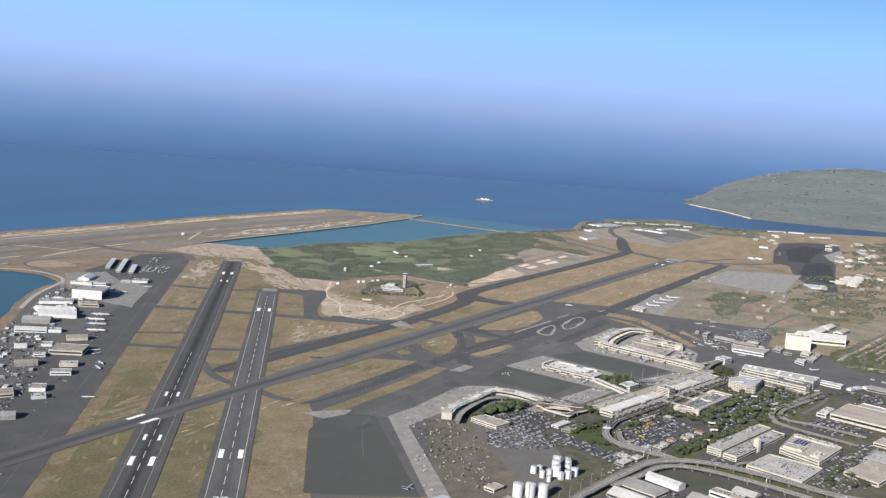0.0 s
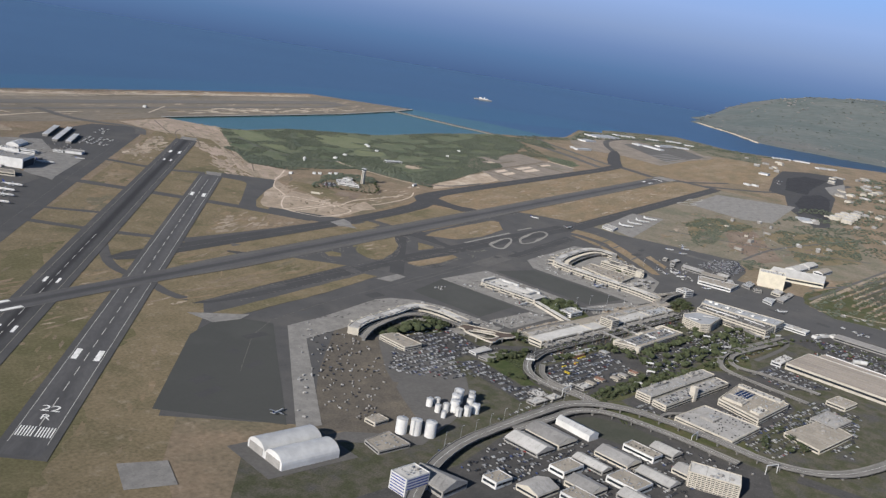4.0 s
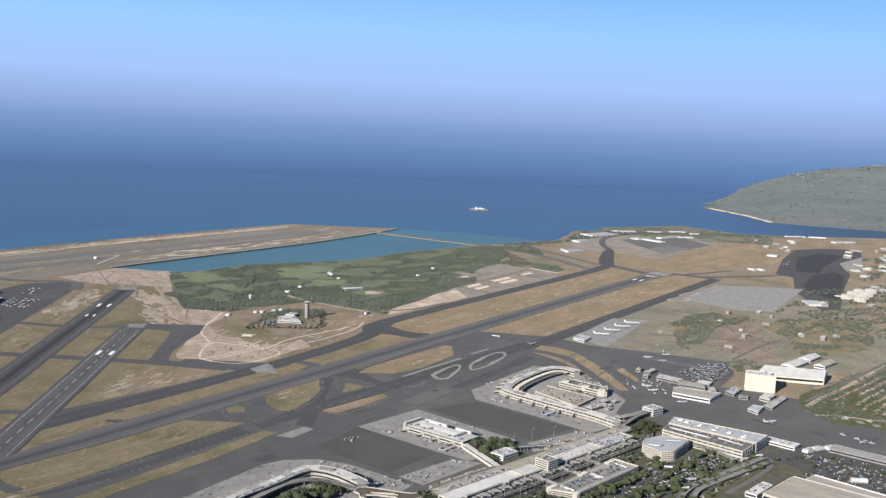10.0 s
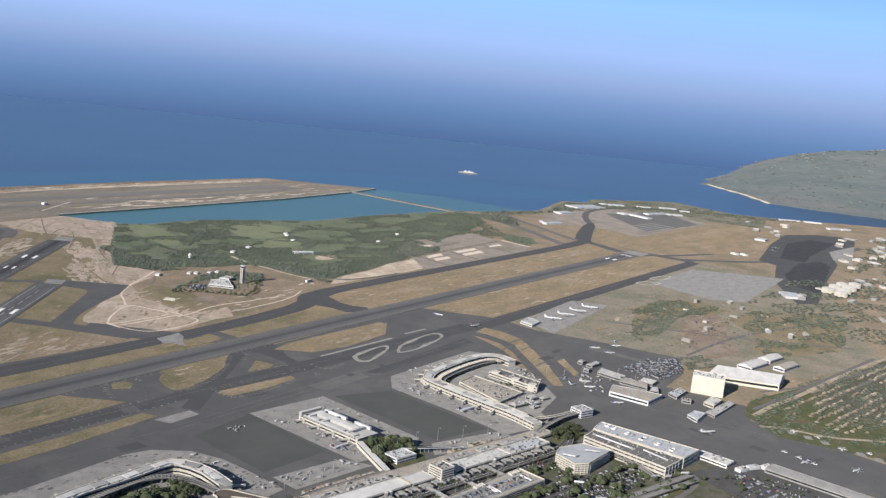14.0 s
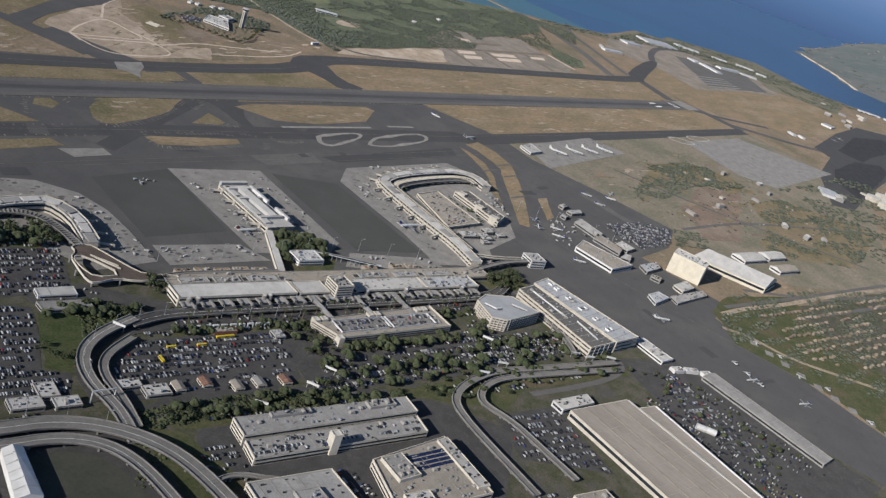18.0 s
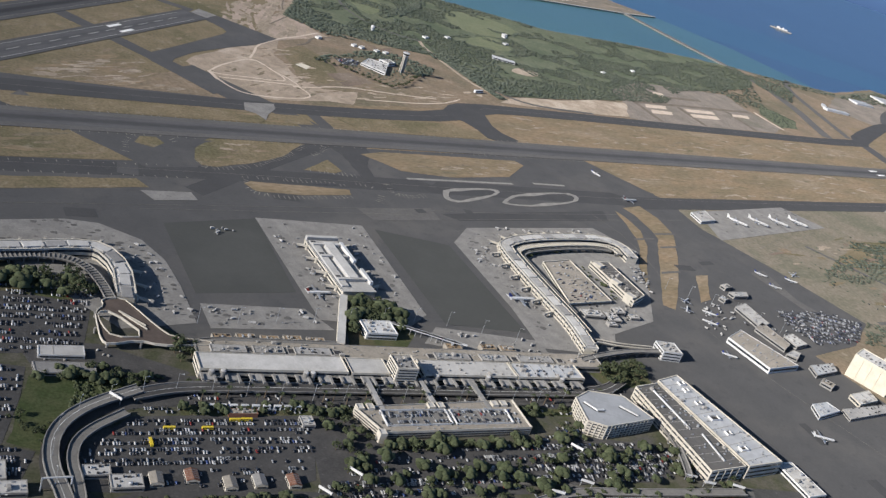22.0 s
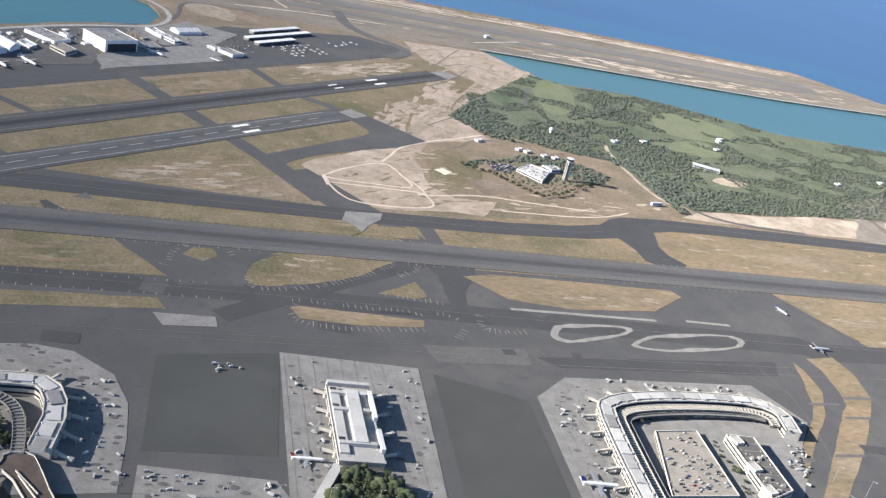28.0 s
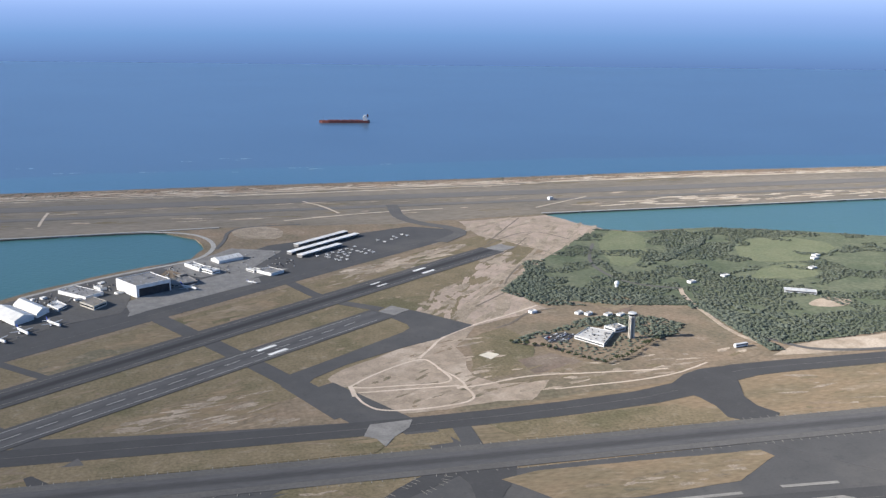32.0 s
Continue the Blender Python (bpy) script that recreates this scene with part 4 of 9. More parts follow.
blotches([(1640, 1410), (1900, 1400), (2160, 1398), (2330, 1420), (2200, 1452), (1800, 1456)], 60, ("sand", "dirt", "sand"), 0, (6, 30), (1.5, 6), 0.24, 6)
zone("taxiway_junction", [(984, 604), (1008, 570), (1029, 542), (1070, 545), (1076, 572), (1088, 590), (1106, 604)], 0.19, "asphalt", "wide asphalt taxiway junction", "taxiway", drop=0.1)
zone("apron_lane", [(1254, 471), (1458, 477), (1447, 458), (1266, 459)], 0.2, "asphalt_new", "darker asphalt lane along the apron", "apron", drop=0.05)
zone("apron_lane", [(1176, 480), (1250, 481), (1246, 460), (1180, 460)], 0.2, "asphalt_old", "lighter asphalt lane along the apron", "apron", drop=0.05)

# islands of grass between the taxi lanes
for mat, pts in (("olive", [(830, 594), (975, 596), (990, 604), (1022, 553), (780, 553)]), ("olive", [(782, 524), (1014, 523), (1018, 510), (930, 505), (770, 508)]), ("olive", [(1035, 586), (1043, 598), (1056, 598), (1059, 587), (1047, 578)]),
                 ("olive", [(1073, 559), (1082, 580), (1096, 593), (1132, 603), (1187, 597), (1158, 572), (1122, 556), (1085, 547), (1075, 549)]), ("olive", [(1164, 547), (1198, 568), (1201, 547), (1192, 542)]), ("brown", [(1097, 519), (1104, 523), (1167, 515), (1187, 512), (1184, 503), (1140, 501), (1100, 507)]),
                 ("brown", [(1242, 583), (1268, 590), (1340, 588), (1430, 584), (1434, 574), (1392, 546), (1314, 541), (1266, 551), (1251, 571)]), ("olive", [(1258, 668), (1410, 672), (1428, 648), (1424, 636), (1330, 636), (1276, 640)]), ("olive", [(940, 666), (1150, 662), (1180, 652), (1170, 640), (960, 642)]),
                 ("olive", [(1184, 664), (1226, 664), (1226, 644), (1200, 642)]), ("brown", [(1476, 478), (1478, 466), (1472, 438), (1452, 410), (1408, 369), (1376, 336), (1370, 338), (1399, 369), (1437, 406), (1452, 424), (1464, 450)]),
                 ("brown", [(1494, 484), (1522, 488), (1524, 464), (1512, 430), (1460, 377), (1400, 325), (1380, 310), (1374, 318), (1408, 352), (1461, 404), (1480, 422), (1488, 437), (1496, 469)]), ("brown", [(1462, 357), (1477, 356), (1438, 320), (1422, 317)])):
    zone("grass_island", rough_edge(pts, 1.2, 9, 31), 0.24, mat, "dry grass island between taxiways", "grass", drop=0.12)
for pts in ([(1486, 433), (1516, 432), (1515, 429), (1485, 430)], [(1468, 408), (1492, 408), (1490, 405), (1465, 405)], [(1448, 424), (1476, 424), (1475, 421), (1446, 421)], [(1424, 366), (1450, 366), (1447, 363), (1421, 363)], [(1396, 362), (1404, 362), (1401, 358), (1392, 358)]):
    zone("drain_strip", pts, 0.28, "asphalt_old", "thin service track across the grass", "track", drop=0.1)

# concrete aprons
for label, pts in (("pale concrete apron round the curved concourse", [(812, 465), (860, 462), (946, 464), (966, 458), (986, 436), (992, 410), (990, 380), (984, 340), (940, 340), (900, 420), (852, 432), (800, 435), (672, 322), (654, 330)]),
                   ("pale concrete apron round the centre concourse", [(1080, 465), (1164, 452), (1142, 330), (1120, 318), (1062, 334)]), ("pale concrete apron in front of the terminal", [(994, 360), (1058, 347), (1066, 322), (990, 334)]),
                   ("pale concrete apron round the curved west concourse", [(1234, 424), (1264, 447), (1412, 444), (1428, 400), (1404, 375), (1378, 338), (1340, 298), (1286, 288), (1264, 264), (1206, 282), (1219, 330)]), ("pale concrete apron with parked commuter jets", [(1572, 416), (1602, 476), (1776, 488), (1796, 438)]),
                   ("pale concrete military apron", [(2030, 462), (2245, 464), (2335, 318), (2034, 304), (1996, 352)]), ("pale concrete apron in front of the cargo sheds", [(1140, 316), (1210, 290), (1206, 262), (1120, 300)])):
    zone("apron_concrete", pts, 0.26, "concrete", label, "apron", drop=0.1)
zone("apron_dark", [(3027, 485), (3138, 434), (3193, 347), (3017, 317), (2835, 339), (2642, 283), (2365, 251), (2143, 217), (2106, 241), (2286, 324), (2484, 370), (2514, 413), (2800, 462)], 0.2, "asphalt_new", "dark asphalt air base ramp", "apron", drop=0.1)
for pts in ([(2600, 392), (2860, 440), (3010, 420), (3012, 360), (2713, 353), (2594, 339)], [(2385, 330), (2560, 345), (2650, 320), (2600, 288), (2419, 262), (2240, 236), (2290, 297)]):
    zone("apron_patch", rough_edge(pts, 3, 14, 71), 0.24, "asphalt_black", "black patch of air base ramp", "apron", drop=0.05)
zone("apron_patch", [(2835, 339), (3017, 317), (2680, 261), (2712, 306)], 0.25, "concrete", "pale concrete stands on the air base ramp", "apron", drop=0.05)
zone("taxiway_junction", rough_edge([(1212, 612), (1229, 620), (1263, 614), (1254, 588), (1234, 558), (1226, 530), (1214, 530), (1220, 580)], 1.5, 6, 72), 0.205, "asphalt_new", "rubber-blackened taxiway crossing", "taxiway", drop=0.1)
zone("taxiway_link", [(966, 667), (974, 677), (992, 633), (974, 631), (958, 663)], 0.19, "asphalt_old", "worn grey taxiway link", "taxiway", drop=0.1)
zone("taxiway_link", [(943, 654), (957, 663), (972, 632), (950, 632)], 0.195, "asphalt_new", "dark asphalt taxiway fillet", "taxiway", drop=0.1)
zone("apron_patch", [(1009, 458), (1080, 464), (1062, 366), (996, 371)], 0.18, "bay", "dark smooth asphalt bay", "apron", drop=0.05)
zone("apron_patch", [(728, 498), (604, 412), (654, 338), (766, 440), (806, 476), (792, 502), (762, 508)], 0.18, "bay", "dark smooth asphalt bay", "apron", drop=0.05)
zone("apron_patch", [(1172, 446), (1226, 420), (1208, 300), (1150, 318)], 0.18, "bay", "dark smooth asphalt bay", "apron", drop=0.05)
for label, pts in (("pale concrete pad with oblique corners", [(1166, 668), (1174, 687), (1192, 688), (1206, 689), (1201, 676), (1187, 662), (1178, 648), (1174, 662)]), ("pale concrete taxiway corner", [(1010, 505), (1047, 503), (1047, 491), (1015, 490)]), ("pale concrete elbow", [(764, 537), (783, 522), (806, 503), (790, 499), (764, 507)]),
                   ("small pale concrete pad at the runway end", [(1230, 953), (1247, 971), (1262, 954), (1244, 939)]), ("small pale concrete pad at the runway end", [so(1028, 86), so(1060, 86), so(1060, 60), so(1028, 60)]), ("pale concrete turning pad", [so(-190, -60), so(-160, -50), so(-150, -78), so(-178, -88)]), ("pale concrete runway end", [(2280, 620), (2330, 619), (2330, 579), (2280, 580)])):
    zone("pad_concrete", pts, 0.33, "concrete", label, "pad", drop=0.1)


def ring(name, pts, w, z, mat, label):
    """A closed painted or paved band."""
    c = (sum(p[0] for p in pts) / len(pts), sum(p[1] for p in pts) / len(pts))
    bm = bmesh.new()
    outer, inner = [], []
    for x, y in pts:
        d = math.hypot(x - c[0], y - c[1])
        outer.append(bm.verts.new((x, y, z)))
        inner.append(bm.verts.new((c[0] + (x - c[0]) * (1 - w / d), c[1] + (y - c[1]) * (1 - w / d), z)))
    for i in range(len(pts)):
        bm.faces.new((outer[i - 1], outer[i], inner[i], inner[i - 1]))
    bmesh.ops.recalc_face_normals(bm, faces=bm.faces[:])
    return tagged(new(name, mesh_of(name, bm, mat)), label, "kerb", kind="structure")


ring("island_rim", smooth([(1279, 504), (1290, 518), (1342, 521), (1358, 516), (1339, 504), (1290, 490), (1278, 495)], 1), 6.6, 0.3, "concrete_dull", "pale concrete rim round a taxiway island")
ring("island_rim", smooth([(1339, 494), (1371, 511), (1441, 516), (1453, 507), (1438, 494), (1376, 484), (1342, 488)], 1), 6.6, 0.3, "concrete_dull", "pale concrete rim round a taxiway island")
for a, b in (((1262, 536), (1384, 531)), ((1413, 533), (1453, 530))):
    zone("concrete_edge", ribbon_pts([a, b], 3.4), 0.3, "concrete_dull", "pale concrete pavement edge", "kerb", drop=0.1)
zone("apron_box", [(1158, 523), (1180, 522), (1180, 519), (1158, 520)], 0.26, "dark", "dark painted box on the taxiway", "marking", drop=0.05)


TK = random.Random(77)


def ticks(path, gap, base, off=0.0, wide=0.5, z=0.28):
    """Faded cross marks along a paved shoulder."""
    bm = bmesh.new()
    for x, y, a in steps_of(smooth(path, 1, False), gap):
        if TK.random() < 0.14:
            continue
        m = place(x + TK.uniform(-0.5, 0.5), y, z, a + TK.uniform(-9, 9))
        long = base * TK.uniform(0.6, 1.1)
        v = [bm.verts.new(m @ Vector(p)) for p in ((-wide / 2, off, 0), (wide / 2, off, 0), (wide / 2, off + long, 0), (-wide / 2, off + long, 0))]
        bm.faces.new(v)
    tagged(new("shoulder_mark", mesh_of("shoulder_mark", bm, "paint_old")), "faded cross marks along a taxiway shoulder", "marking", kind="stuff")


def line(path, w=0.35, z=0.215, mat="paint_dim"):
    zone("lane_marking", ribbon_pts(smooth(path, 1, False), w), z, mat, "faded taxiway centre line", "marking", drop=0.02)


def steps_of(path, gap):
    out, left = [], 0.0
    for a, b in zip(path, path[1:]):
        d = math.dist(a, b)
        while left <= d:
            f = left / d
            out.append((a[0] + (b[0] - a[0]) * f, a[1] + (b[1] - a[1]) * f, math.degrees(math.atan2(b[1] - a[1], b[0] - a[0]))))
            left += gap
        left -= d
    return out


for path in ([(1025, 568), (1030, 587), (1045, 602), (1060, 601), (1067, 588)], [(1072, 559), (1072, 541), (1095, 541), (1120, 547), (1142, 558), (1167, 573), (1193, 594)], [(1099, 526), (1092, 516), (1098, 499), (1122, 493), (1153, 494), (1190, 497)],
             [(1200, 520), (1211, 517), (1213, 506), (1200, 491)], [(1228, 524), (1225, 505), (1238, 497), (1260, 500)], [(1160, 546), (1190, 538), (1212, 534)], [(1190, 574), (1206, 584), (1214, 596)], [(1100, 528), (1170, 520), (1190, 517)]):
    ticks(path, 4.2, 6.2, 0.6)
for y in (592.5, 633.5):
    ticks([(900, y + 8.7), (2270, y - 15.2)], 7.0, 3.2, z=0.5)
for y0, y1 in ((536, 528), (552, 548)):
    ticks([(830, y0), (1060, y1)], 8.0, -3.0)
for path in ([(800, 551), (900, 546), (1060, 538), (1300, 520), (1540, 501), (2330, 488)], [(820, 691), (1160, 680), (1300, 681), (1426, 693), (1482, 727), (1560, 729), (2330, 716)], [so(-400, 158), so(560, 166), so(1010, 166)], [(700, 420), (790, 482), (880, 486), (1000, 484), (1220, 480), (1300, 472), (1470, 470)], [(1436, 470), (1440, 420), (1404, 330), (1380, 260), (1392, 150), (1410, 40)]):
    line(path)
for x0, x1 in ((1000, 1226), (1240, 1560)):
    line([(x0, 478 if x0 < 1100 else 462), (x1, 470 if x0 < 1100 else 458)], 0.4)


SR = random.Random(31)
stain = bmesh.new()
for poly, n in (([(1084, 460), (1160, 448), (1140, 336), (1066, 338)], 46), ([(1240, 420), (1268, 440), (1410, 438), (1390, 434), (1290, 430), (1240, 300), (1222, 300)], 60), ([(830, 462), (946, 462), (985, 430), (988, 345), (966, 346), (962, 420), (900, 440)], 60), ([(994, 356), (1056, 344), (1060, 326), (994, 336)], 18), ([(1600, 470), (1776, 484), (1790, 442), (1590, 424)], 26), ([(2036, 456), (2240, 458), (2320, 322), (2040, 312)], 30)):
    for x, y in scatter(poly, n, SR, 3):
        k, r0, w = SR.uniform(0.8, 2.6), SR.uniform(0, 6.3), SR.uniform(0.3, 1.0)
        stain.faces.new([stain.verts.new((x + k * SR.uniform(0.7, 1.2) * math.cos(r0 + q * 0.785), y + k * w * SR.uniform(0.7, 1.2) * math.sin(r0 + q * 0.785), 0.372 + 0.0003 * len(stain.faces))) for q in range(8)])
tagged(new("oil_stain", mesh_of("oil_stain", stain, "asphalt_old")), "dark oil and tyre stains on the concrete", "stain", kind="stuff")
# repair patches on the dark aprons
bays = ([(700, 420), (820, 500), (1080, 505), (1060, 470), (860, 475), (690, 380)], [(1080, 510), (1460, 480), (1440, 450), (1180, 460)], [(1400, 240), (1520, 300), (1540, 340), (1470, 420), (1430, 300)], [(1310, 200), (1400, 240), (1420, 120), (1440, -40), (1350, -60)], [(640, 420), (780, 520), (760, 480), (660, 390)])
for k, poly in enumerate(bays):
    for x, y in scatter(poly, 3, SR, 12):
        m = place(x, y, 0, SR.choice((-12, -8, 80, 0)) + SR.uniform(-3, 3))
        sx, sy = SR.uniform(2, 13), SR.uniform(1.5, 6)
        zone("repair_patch", [(m @ Vector(p)).to_2d()[:] for p in ((-sx, -sy, 0), (sx, -sy, 0), (sx, sy, 0), (-sx, sy, 0))], 0.225 + 0.003 * k, "asphalt_new", "darker asphalt repair patch on the apron", "patch", drop=0.02)
joint = bmesh.new()
for (x0, y0), (x1, y1), (wx, wy), n in (((1066, 336), (1082, 462), (76, -6), 9), ((1222, 300), (1238, 424), (26, 0), 4), ((1246, 432), (1414, 432), (0, 10), 2), ((1596, 430), (1776, 484), (20, -44), 4)):
    for i in range(n + 1):
        ax, ay, bx, by = x0 + wx * i / n, y0 + wy * i / n, x1 + wx * i / n, y1 + wy * i / n
        d = math.hypot(bx - ax, by - ay)
        nx, ny = -(by - ay) / d * 0.09, (bx - ax) / d * 0.09
        joint.faces.new([joint.verts.new((x, y, 0.368)) for x, y in ((ax - nx, ay - ny), (bx - nx, by - ny), (bx + nx, by + ny), (ax + nx, ay + ny))])
bmesh.ops.recalc_face_normals(joint, faces=joint.faces[:])
tagged(new("slab_joint", mesh_of("slab_joint", joint, "deck_road")), "dark joints between the concrete slabs", "joint", kind="stuff")


# ---- runways ----
def runway_mat(name, rubber, k=1.0):
    """Asphalt with a band of tyre rubber down the middle (local y = 0)."""
    m = surf(name, (0.086 * k, 0.085 * k, 0.086 * k), (0.066 * k, 0.066 * k, 0.068 * k), 18, 2.5, grain=0.14, edge=(0.3, 0.7), stretch=(0.3, 1, 1))
    N, L = m.node_tree.nodes, m.node_tree.links
    b = N["Principled BSDF"]
    src = b.inputs["Base Color"].links[0].from_socket
    sep, ab, rg = N.new("ShaderNodeSeparateXYZ"), N.new("ShaderNodeMath"), N.new("ShaderNodeMapRange")
    L.new(N["Texture Coordinate"].outputs["Object"], sep.inputs[0])
    ab.operation = "ABSOLUTE"
    L.new(sep.outputs[1], ab.inputs[0])
    rg.inputs["From Min"].default_value, rg.inputs["From Max"].default_value = 2.0, 6.0
    rg.inputs["To Min"].default_value, rg.inputs["To Max"].default_value = rubber, 0.0
    L.new(ab.outputs[0], rg.inputs[0])
    mx = N.new("ShaderNodeMix")
    mx.data_type = "RGBA"
    L.new(rg.outputs[0], mx.inputs[0])
    L.new(src, mx.inputs[6])
    mx.inputs[7].default_value = (0.036, 0.036, 0.038, 1)
    L.new(mx.outputs[2], b.inputs["Base Color"])
    return m


M["rw_main"], M["rw_centre"], M["rw_side"] = runway_mat("runway_asphalt", 0.8), runway_mat("main_runway_asphalt", 0.5, 1.3), runway_mat("side_runway_asphalt", 0.25, 1.3)


def flat_bm(sx, sy, z=0.0):
    bm = bmesh.new()
    v = [bm.verts.new(p) for p in ((-sx / 2, -sy / 2, z), (sx / 2, -sy / 2, z), (sx / 2, sy / 2, z), (-sx / 2, sy / 2, z))]
    bm.faces.new(v)
    return bm


def runway(name, label, at, length, width, shoulder, mat, dashes, aims, bars, sides, edge="paint", pinch=0, edging="asphalt", zones=()):
    """Local x runs along the strip from its near end; aims and bars: places of the touchdown blocks and piano keys."""
    root = thing(name, label, "runway", at=at, kind="structure")
    # narrow paved edges up to x = pinch, the full width beyond it
    h0 = width / 2 + 1.5 if pinch else shoulder / 2
    part("shoulder", slab_bm([(0, -h0), (pinch, -h0), (pinch + 90, -shoulder / 2), (length, -shoulder / 2), (length, shoulder / 2), (pinch + 90, shoulder / 2), (pinch, h0), (0, h0)], -0.2, 0.0), edging, root)
    part("pavement", slab_bm([(4, -width / 2), (length - 4, -width / 2), (length - 4, width / 2), (4, width / 2)], -0.1, 0.03), mat, root)
    dash = mesh_of("dash", flat_bm(16.5, 0.62), "paint_mid")
    for i in range(dashes):
        share("dash", dash, root, Matrix.Translation((52 + 28 * i, 0, 0.06)))
    block, key = mesh_of("aim_mark", flat_bm(21, 4.2), "paint"), mesh_of("piano_key", flat_bm(14, 0.8), "paint")
    for x, o in aims:
        for y in (-o, o):
            share("aim_mark", block, root, Matrix.Translation((x, y, 0.06)))
    small = mesh_of("touchdown_mark", flat_bm(15, 2.6), "paint")
    for x, o in zones:
        for y in (-o, o):
            share("touchdown_mark", small, root, Matrix.Translation((x, y, 0.06)))
    for x in bars:
        for i in range(12):
            share("piano_key", key, root, Matrix.Translation((x, (i - 5.5) * 1.75 + (0.5 if i > 5 else -0.5), 0.06)))
    if sides:
        for y in (-width / 2 + 0.6, width / 2 - 0.6):
            part("edge_line", flat_bm(length - 40, 0.42), edge, root, at=Matrix.Translation((length / 2, y, 0.06)))
    return root


HEAD = math.degrees(math.atan2(U.y, U.x))
rw_r = runway("runway_1", "dark asphalt runway with white markings", place(*so(-165, 4.0), 0.36, HEAD - 0.25), 912, 24, 33, "rw_side", 30, ((168, 8), (768, 7.5)), (36,), True, "paint_mid")
runway("runway_2", "black worn asphalt runway with faded markings", place(*so(-420, 71.0), 0.36, HEAD + 0.13), 1450, 24, 36, "rw_main", 26, ((401, 8), (1316, 7)), (), True, "paint_old", zones=((459, 6.2), (590, 5.6), (1240, 5.0)))
runway("runway_3", "long dark main runway streaked with tyre rubber", place(300, 634.2, 0.44, -1.0), 1985, 22, 38, "rw_centre", 0, ((1890, 7), (353, 8.5)), (1960,), False, pinch=520, edging="asphalt_old")


def lettering(text, size, at, parent, mat="paint"):
    cu = bpy.data.curves.new("numeral", "FONT")
    cu.body, cu.size, cu.align_x, cu.align_y = text, size, "CENTER", "CENTER"
    tmp = bpy.data.objects.new("numeral", cu)
    me = bpy.data.meshes.new_from_object(tmp)
    bpy.data.objects.remove(tmp)
    me.name = "numeral"
    me.materials.clear()
    me.materials.append(M[mat])
    return share("numeral", me, parent, at)


lettering("22", 13, Matrix.Translation((70, 0, 0.06)) @ Matrix.Rotation(radians(-90), 4, "Z"), rw_r)
lettering("R", 11, Matrix.Translation((57, 0, 0.06)) @ Matrix.Rotation(radians(-90), 4, "Z"), rw_r)

# ---- buildings ----
RNG = random.Random(7)


def inset(pts, w):
    cx, cy = sum(p[0] for p in pts) / len(pts), sum(p[1] for p in pts) / len(pts)
    out = []
    for x, y in pts:
        d = math.hypot(x - cx, y - cy)
        k = max(0.2, 1 - 1.3 * w / d)
        out.append((cx + (x - cx) * k, cy + (y - cy) * k))
    return out


def rim_bm(pts, w, z0, z1):
    """A low wall round an outline."""
    bm = bmesh.new()
    inn = inset(pts, w)
    n = len(pts)
    a = [bm.verts.new((*p, z0)) for p in pts]
    b = [bm.verts.new((*p, z1)) for p in pts]
    c = [bm.verts.new((*p, z1)) for p in inn]
    d = [bm.verts.new((*p, z0)) for p in inn]
    for i in range(n):
        j = (i + 1) % n
        bm.faces.new((a[i], a[j], b[j], b[i]))
        bm.faces.new((b[i], b[j], c[j], c[i]))
        bm.faces.new((c[i], c[j], d[j], d[i]))
    bmesh.ops.recalc_face_normals(bm, faces=bm.faces[:])
    return bm


def along_box(a, b, thick, z0, h, lift=0.0, bm=None):
    """A box that follows the edge a-b, standing proud of it by lift."""
    dx, dy = b[0] - a[0], b[1] - a[1]
    d = math.hypot(dx, dy)
    nx, ny = dy / d, -dx / d
    return box_bm(d, thick, h, ((a[0] + b[0]) / 2 + nx * lift, (a[1] + b[1]) / 2 + ny * lift, z0), bm, rz=math.degrees(math.atan2(dy, dx)))


UNIT = {}


def roof_unit(kind):
    """Shared meshes of roof plant."""
    if kind not in UNIT:
        if kind == "fan":
            bm = cyl_bm(0.7, 0.7, 0.9, seg=10)
            cyl_bm(0.85, 0.5, 0.3, (0, 0, 0.9), 10, bm)
        else:
            bm = box_bm(2.6, 1.6, 1.1)
            box_bm(2.2, 1.2, 0.3, (0, 0, 1.1), bm)
            box_bm(0.7, 2.0, 0.7, (1.0, 0, 0), bm)
        UNIT[kind] = mesh_of("roof_unit", bm, "steel" if kind == "fan" else "wall_grey")
    return UNIT[kind]


def ccw(pts):
    return pts if sum(pts[i - 1][0] * p[1] - p[0] * pts[i - 1][1] for i, p in enumerate(pts)) > 0 else pts[::-1]


def seams(loc, z, root, gap=7.5):
    """Raised joints across a flat roof, square to its longest edge."""
    n = len(loc)
    i = max(range(n), key=lambda k: math.dist(loc[k], loc[(k + 1) % n]))
    a, b = Vector(loc[i]), Vector(loc[(i + 1) % n])
    d = b - a
    if d.length < 2.5 * gap:
        return
    u = d.normalized()
    w = Vector((-u.y, u.x))
    deep = min(max((Vector(p) - a).dot(w) for p in loc), 90)
    bm = bmesh.new()
    for k in range(1, int(d.length / gap)):
        # shortened until both ends lie on the roof
        p = a + u * (k * gap)
        e = deep - 1.0
        while e > 2 and not inside(tuple(p + w * e), loc):
            e -= 1.0
        if e > 2:
            c = p + w * (e + 0.8) / 2
            box_bm(0.3, e - 0.8, 0.1, (c.x, c.y, z), bm, math.degrees(math.atan2(u.y, u.x)))
    if bm.verts:
        tagged(part("roof_joint", bm, "wall_grey", root), kind="stuff")


